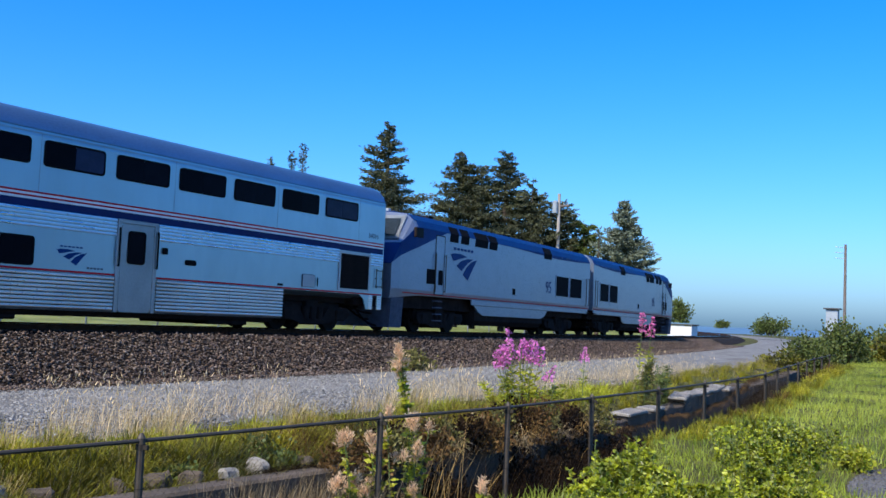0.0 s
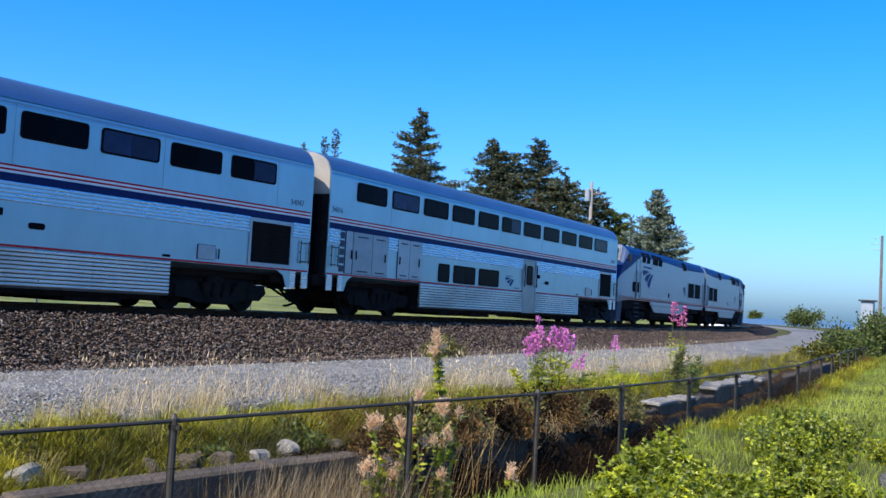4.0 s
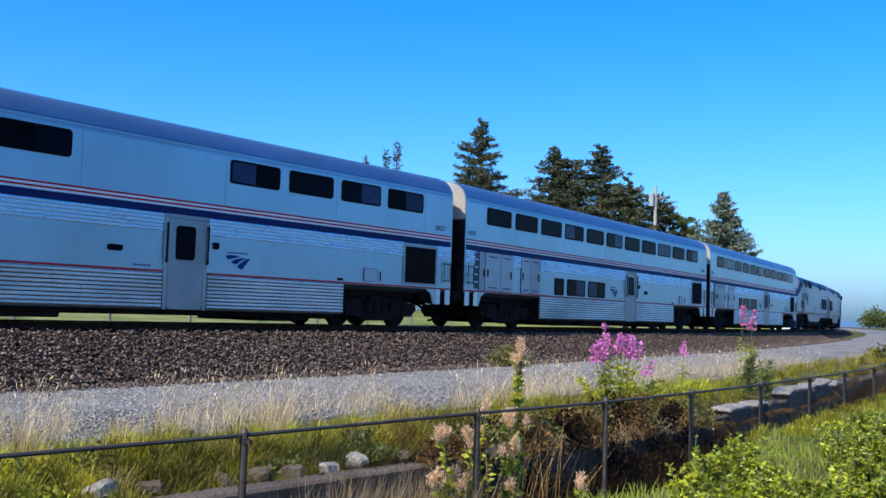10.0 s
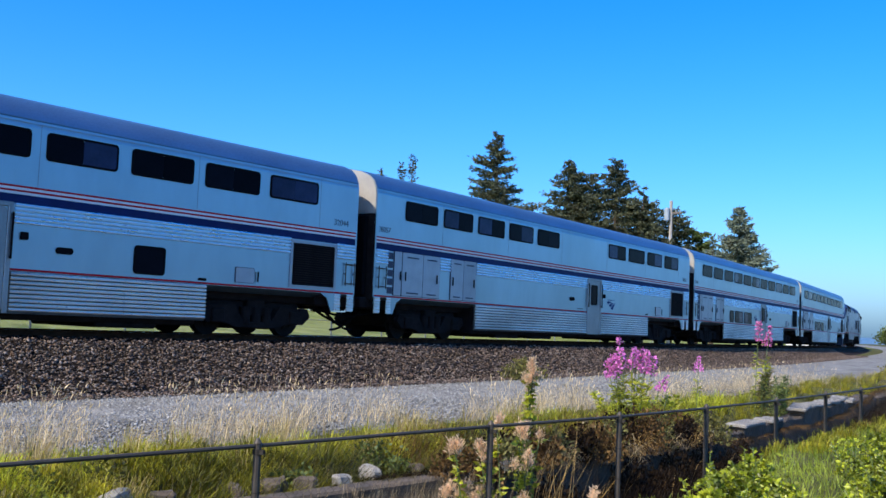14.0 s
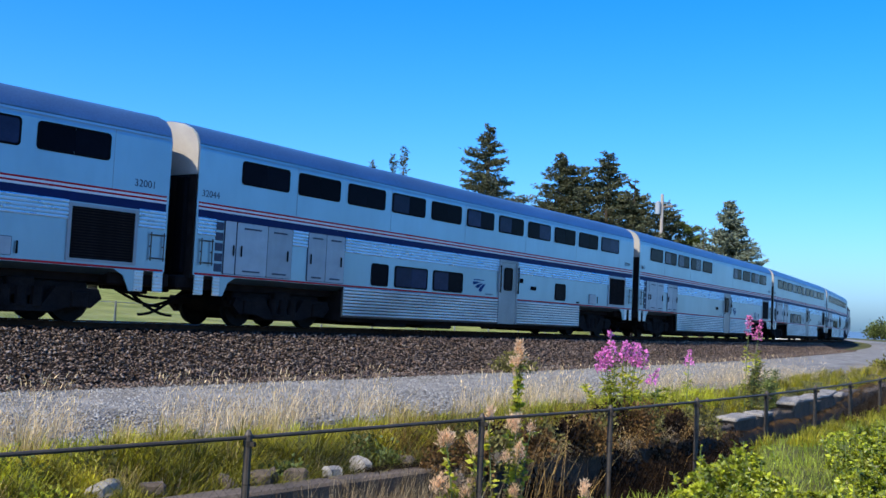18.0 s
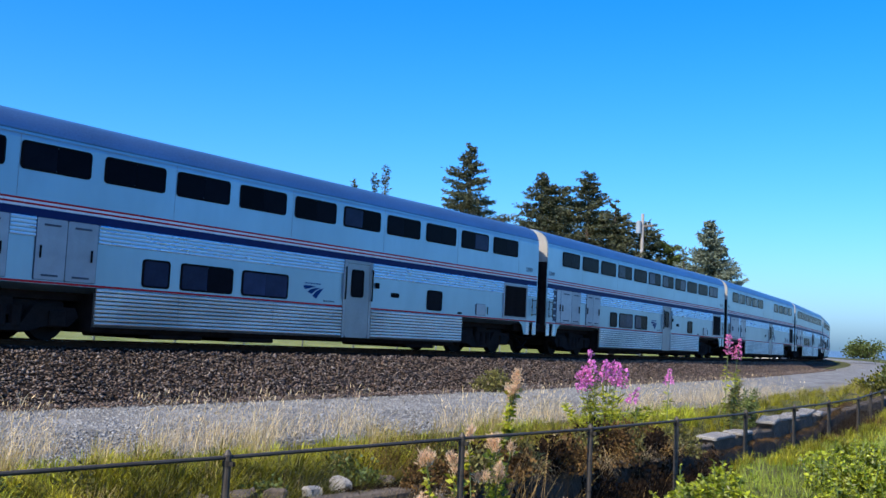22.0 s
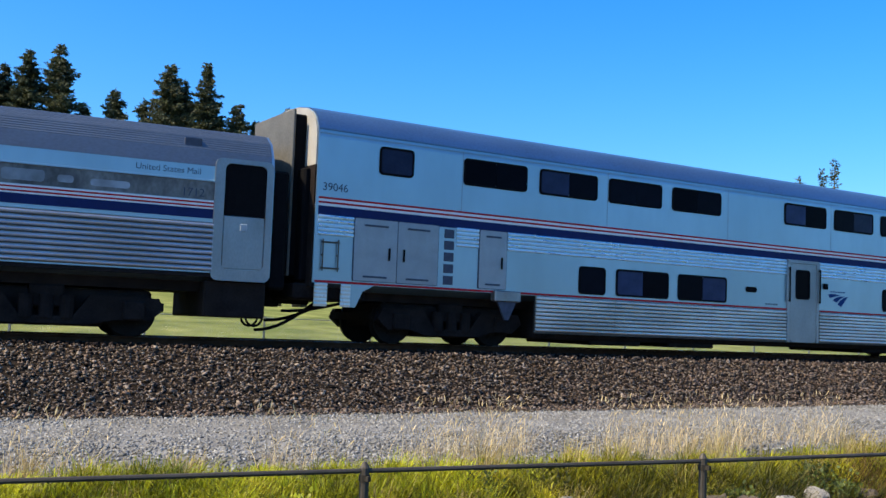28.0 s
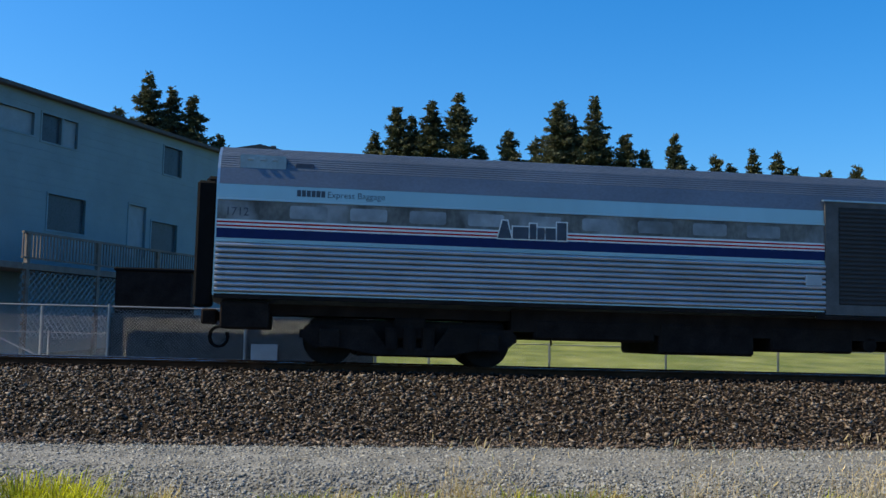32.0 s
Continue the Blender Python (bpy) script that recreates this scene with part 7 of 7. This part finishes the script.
kiosk = thing("equipment_cabinet", "pale equipment cabinet with a flat dark roof among the shrubs", "cabinet", pose(96.09, 13.38, 1.54))
part("cabinet_body", box(bmesh.new(), -0.5, 0.5, -0.5, 0.5, 0, 2.49, 0.03), TRIM, kiosk)
part("cabinet_roof", box(bmesh.new(), -0.7, 0.7, -0.7, 0.7, 2.49, 2.61, 0.02), SHINGLE, kiosk)
hut = thing("white_hut", "low white hut beside the line ahead", "hut", pose(135, 37.5, float(ground_z(135, 37.5))))
part("hut_wall", box(bmesh.new(), -1.5, 1.5, -1.6, 1.6, 0, 1.9, 0.03), WHITE, hut)
part("hut_roof", box(bmesh.new(), -1.7, 1.7, -1.8, 1.8, 1.9, 2.02, 0.02), SHINGLE, hut)

# ---- the house across the track ----
HX, HY, TOP, BASE = -9.02, 36.5, 10.6, 0.9
DR, DL = Vector((0.52, 0.854, 0)), Vector((-0.854, 0.52, 0))
house = thing("apartment_house", "tall blue-grey sided house with decks across the track", "house", pose(HX, HY, 0))
LR, LL, TH = 15.0, 16.0, 0.2


def face_point(d, a, z, out=0.0):
    n = Vector((0.854, -0.52, 0)) if d is DR else Vector((-0.52, -0.854, 0))
    p = d * a + n * out
    return (p.x, p.y, z)


def slab(bm, d, a0, a1, z0, z1, o0, o1):
    v = [bm.verts.new(face_point(d, a, z, o)) for a in (a0, a1) for o in (o0, o1) for z in (z0, z1)]
    for q in ((0, 1, 3, 2), (4, 6, 7, 5), (0, 4, 5, 1), (2, 3, 7, 6), (0, 2, 6, 4), (1, 5, 7, 3)):
        bm.faces.new([v[i] for i in q])
    bmesh.ops.recalc_face_normals(bm, faces=bm.faces)
    return bm


HOLES = {"r": ((0.35, 2.1, 9.15, 9.95, "pale"), (2.5, 3.5, 9.05, 10.05, "dark"), (3.6, 4.37, 9.05, 10.05, "pale"), (9.75, 11.05, 9.0, 10.2, "dark"), (7.6, 8.7, 5.3, 7.4, "door"), (9.1, 10.9, 5.6, 6.9, "dark"), (3.0, 5.0, 5.9, 7.2, "dark")),
         "l": ((0.25, 1.55, 8.84, 10.0, "pale"), (1.65, 2.35, 8.84, 10.0, "dark"), (1.4, 2.56, 5.97, 7.25, "pale"), (3.07, 4.13, 5.97, 7.25, "dark"), (6, 7.5, 8.8, 9.95, "dark"))}
for key, d, L in (("r", DR, LR), ("l", DL, LL)):
    holes = HOLES[key]
    xs = sorted({0.0, L} | {h[0] for h in holes} | {h[1] for h in holes})
    zs = sorted({BASE, TOP} | {h[2] for h in holes} | {h[3] for h in holes})
    w = part("wall", slab(bmesh.new(), d, 0.0, L, BASE - 0.3, BASE, -TH, 0.004), WALLP, house, "blue-grey painted siding")
    for a0, a1 in zip(xs, xs[1:]):
        run = None
        for z0, z1 in zip(zs, zs[1:]):
            am, zm = (a0 + a1) / 2, (z0 + z1) / 2
            inside = any(h[0] < am < h[1] and h[2] < zm < h[3] for h in holes)
            if not inside:
                run = [run[0], z1] if run else [z0, z1]
            if (inside or z1 == zs[-1]) and run:
                part("wall_panel", slab(bmesh.new(), d, a0, a1, run[0], run[1], -TH, 0), WALLP, w)
                run = None
    # siding boards
    nb = int((TOP - BASE) / 0.3)
    for k in range(nb):
        z = BASE + k * 0.3
        x0 = 0.0
        cuts = sorted((h[0] - 0.08, h[1] + 0.08) for h in holes if h[2] - 0.1 < z + 0.02 < h[3] + 0.1)
        for c0, c1 in cuts + [(L, L)]:
            if c0 - x0 > 0.05:
                part("siding_board", slab(bmesh.new(), d, x0, c0, z, z + 0.03, 0, 0.007), WALLP, w)
            x0 = max(x0, c1)
    for h in holes:
        win = part("window" if h[4] != "door" else "door", slab(bmesh.new(), d, h[0], h[1], h[2], h[3], -0.14, -0.10), DIMWIN if h[4] == "dark" else PALEPANE, house, "dark window pane" if h[4] == "dark" else "pale pane with a reflection put into its colour")
        for a0, a1, z0, z1 in ((h[0] - 0.07, h[0], h[2] - 0.07, h[3] + 0.07), (h[1], h[1] + 0.07, h[2] - 0.07, h[3] + 0.07), (h[0], h[1], h[3], h[3] + 0.07), (h[0], h[1], h[2] - 0.07, h[2])):
            part("window_frame", slab(bmesh.new(), d, a0, a1, z0, z1, -0.1, 0.03), WALLP, win)
# closing walls, roof
bm = bmesh.new()
slab(bm, DR, LR - TH, LR, BASE, TOP, -LL, -TH)
slab(bm, DL, LL - TH, LL, BASE, TOP, -LR + TH, -TH)
part("rear_wall", bm, WALLP, house)
bm = bmesh.new()
c = [DR * -0.3 + DL * -0.3, DR * (LR + 0.3) + DL * -0.3, DR * (LR + 0.3) + DL * (LL + 0.3), DR * -0.3 + DL * (LL + 0.3)]
lo = [bm.verts.new((p.x, p.y, TOP)) for p in c]
hi = [bm.verts.new((p.x, p.y, TOP + 0.14)) for p in c]
bm.faces.new(lo[::-1])
bm.faces.new(hi)
for i in range(4):
    bm.faces.new((lo[i], lo[(i + 1) % 4], hi[(i + 1) % 4], hi[i]))
part("roof", bm, SHINGLE, house, "flat dark roof edge")
# decks with railings
for key, d, a0, a1 in (("r", DR, 0.0, 11.0), ("l", DL, -1.8, 9.0)):
    dk = part("deck", slab(bmesh.new(), d, a0, a1, 4.25, 4.45, 0.0 if key == "r" else 0.02, 1.8), DECK, house, "weathered wooden deck")
    part("deck_rail", slab(bmesh.new(), d, a0, a1, 5.42, 5.5, 1.7, 1.8), DECK, dk)
    part("deck_rail", slab(bmesh.new(), d, a0, a1, 4.6, 4.66, 1.72, 1.78), DECK, dk)
    for k in range(int((a1 - a0) / 0.16)):
        part("baluster", slab(bmesh.new(), d, a0 + k * 0.16, a0 + k * 0.16 + 0.035, 4.66, 5.42, 1.73, 1.77), DECK, dk)
    for k in range(4):
        a = a0 + 0.2 + k * (a1 - a0 - 0.5) / 3
        part("deck_post", slab(bmesh.new(), d, a, a + 0.14, BASE, 5.5, 1.64, 1.78), DECK, dk)
    for s in (-1, 1):
        for k in range(int((a1 - a0 + 2.2) / 0.25)):
            bm = bmesh.new()
            u0 = a0 + k * 0.25 - (2.2 if s > 0 else 0)
            z0, z1, ua, ub = 2.0, 4.2, u0, u0 + s * 2.2
            lo_u, hi_u = a0, a1
            if s > 0:
                ta, tb = max(0, (lo_u - ua) / 2.2), min(1, (hi_u - ua) / 2.2)
            else:
                ta, tb = max(0, (ua - hi_u) / 2.2), min(1, (ua - lo_u) / 2.2)
            if tb - ta < 0.05:
                continue
            A = Vector(face_point(d, ua + (ub - ua) * ta, z0 + 2.2 * ta, 1.7))
            B = Vector(face_point(d, ua + (ub - ua) * tb, z0 + 2.2 * tb, 1.7))
            cyl(bm, A, B, 0.025, seg=4, caps=False)
            part("lattice_slat", bm, WALLP, dk)
roof2 = thing("far_house", "distant house with a low dark gabled roof", "house", pose(0.3, 74, 0.9))
part("wall", box(bmesh.new(), -3.6, 3.6, 0, 7, 0, 14.1), WALLP, roof2)
bm = bmesh.new()
loft(bm, [(-0.4, 14.1), (3.5, 14.9), (7.4, 14.1), (7.4, 14.0), (-0.4, 14.0)], (-4, 4))
bmesh.ops.rotate(bm, verts=bm.verts, cent=(0, 3.5, 0), matrix=Matrix.Rotation(radians(90), 3, "Z"))
part("roof", bm, SHINGLE, roof2)
part("chimney", box(bmesh.new(), 0.8, 1.2, 2, 2.5, 14.2, 15.3, 0.02), SHINGLE, roof2)

# paved yard, yard fence, gate, skip
yard = bmesh.new()
box(yard, -26, YARD_X, 25.6, 31.5, 0.5, 1.06)
part("pavement", yard, YARD, None, "grey paved yard across the track", kind="structure")["category"] = "pavement"
fence2 = thing("field_fence", "low wire fence along the field behind the railway", "fence")
for k in range(24):
    x = -9 + 3.45 * k
    y = float(track_y(x)) + 8.2
    part("post", once("field_post", lambda: cyl(bmesh.new(), (0, 0, -0.2), (0, 0, 1.25), 0.035, seg=8)), ZINC, fence2, "", pose(x, y, float(ground_z(x, y))))
    if k:
        for zz in (0.5, 1.2):
            part("rail", cyl(bmesh.new(), (px_, py_, pz_ + zz), (x, y, float(ground_z(x, y)) + zz), 0.012, seg=5), ZINC, fence2)
    px_, py_, pz_ = x, y, float(ground_z(x, y))
gate = thing("yard_gate", "galvanised tube gate at the yard", "gate", pose(-7.9, 27.4, 1.0))
for z in (0.25, 0.75, 1.25):
    part("tube", cyl(bmesh.new(), (-4, 0, z), (1.2, 0, z), 0.03, seg=8), ZINC, gate)
for x in (-4, -1.5, 1.2, 2.6):
    part("gate_post", cyl(bmesh.new(), (x, 0, 0), (x, 0, 1.9), 0.045, seg=8), ZINC, gate)
part("brace", cyl(bmesh.new(), (1.2, 0, 1.25), (3.8, 0, 0.05), 0.025, seg=6), ZINC, gate)
skip = thing("storage_bin", "dark boxy storage bin beside the house", "bin", pose(-2.82, 30.6, 1.06))
part("bin_body", loft(bmesh.new(), [(-1, 0.15), (-1.15, 2.86), (1.15, 2.86), (1, 0.15)], (-1.01, 1.01)), UNDER, skip)
part("bin_lid", box(bmesh.new(), -1.06, 1.06, -1.2, 1.2, 2.86, 2.96, 0.03), RUBBER, skip)
for sx in (-0.76, 0.76):
    part("bin_foot", box(bmesh.new(), sx - 0.1, sx + 0.1, -1, 1, 0, 0.16), UNDER, skip)

def net(p, q, h, pitch, w):
    """Diamond wire netting between two posts."""
    p, q = Vector(p), Vector(q)
    L, verts, faces = (q - p).length, [], []
    u = (q - p) / L
    for s in (-1, 1):
        for k in range(int(-h / pitch), int((L + h) / pitch) + 1):
            c = k * pitch
            lo_, hi_ = (0 - c) / s, (L - c) / s
            z0, z1 = max(0, min(lo_, hi_)), min(h, max(lo_, hi_))
            if z1 - z0 < 0.05:
                continue
            m = len(verts)
            for zz in (z0, z1):
                P = p + u * (c + s * zz) + Vector((0, 0, zz))
                verts += [(P.x - w, P.y, P.z), (P.x + w, P.y, P.z), (P.x, P.y - w, P.z)]
            faces += [(m, m + 1, m + 4, m + 3), (m + 1, m + 2, m + 5, m + 4), (m + 2, m, m + 3, m + 5)]
    return raw("wire_mesh", verts, faces)


for k in range(14):
    x = -9 + 3.45 * k
    y, y2 = float(track_y(x)) + 8.2, float(track_y(x + 3.45)) + 8.2
    z = float(ground_z(x, y))
    part("wire_mesh", net((x, y, z + 0.05), (x + 3.45, y2, z + 0.05), 1.18, 0.11, 0.0035), ZINC, fence2, "thin diamond wire mesh", kind="stuff")
yard_fence = thing("yard_fence", "grey chain-link fence round the paved yard", "fence")
for k in range(9):
    x = YARD_X - 26 + 3.25 * k
    part("post", once("yard_post", lambda: cyl(bmesh.new(), (0, 0, 0), (0, 0, 1.85), 0.035, seg=8)), ZINC, yard_fence, "", pose(x, 26.2, 1.06))
    if k < 8:
        part("wire_mesh", net((x, 26.2, 1.1), (x + 3.25, 26.2, 1.1), 1.7, 0.08, 0.004), ZINC, yard_fence, "thin diamond wire mesh", kind="stuff")
        part("top_rail", cyl(bmesh.new(), (x, 26.2, 2.86), (x + 3.25, 26.2, 2.86), 0.022, seg=6), ZINC, yard_fence)
for k in (6, 7):
    x = YARD_X - 26 + 3.25 * k
    part("fabric_screen", box(bmesh.new(), x + 0.04, x + 3.21, 26.24, 26.25, 1.08, 2.7), SCREEN, yard_fence, "grey woven windscreen fabric")
notice = part("notice_board", box(bmesh.new(), YARD_X - 3.1, YARD_X - 2.45, 26.16, 26.19, 1.62, 2.02, 0.006), TRIM, None, "small pale notice board on the yard fence")
tagged(notice, category="sign")

motions()
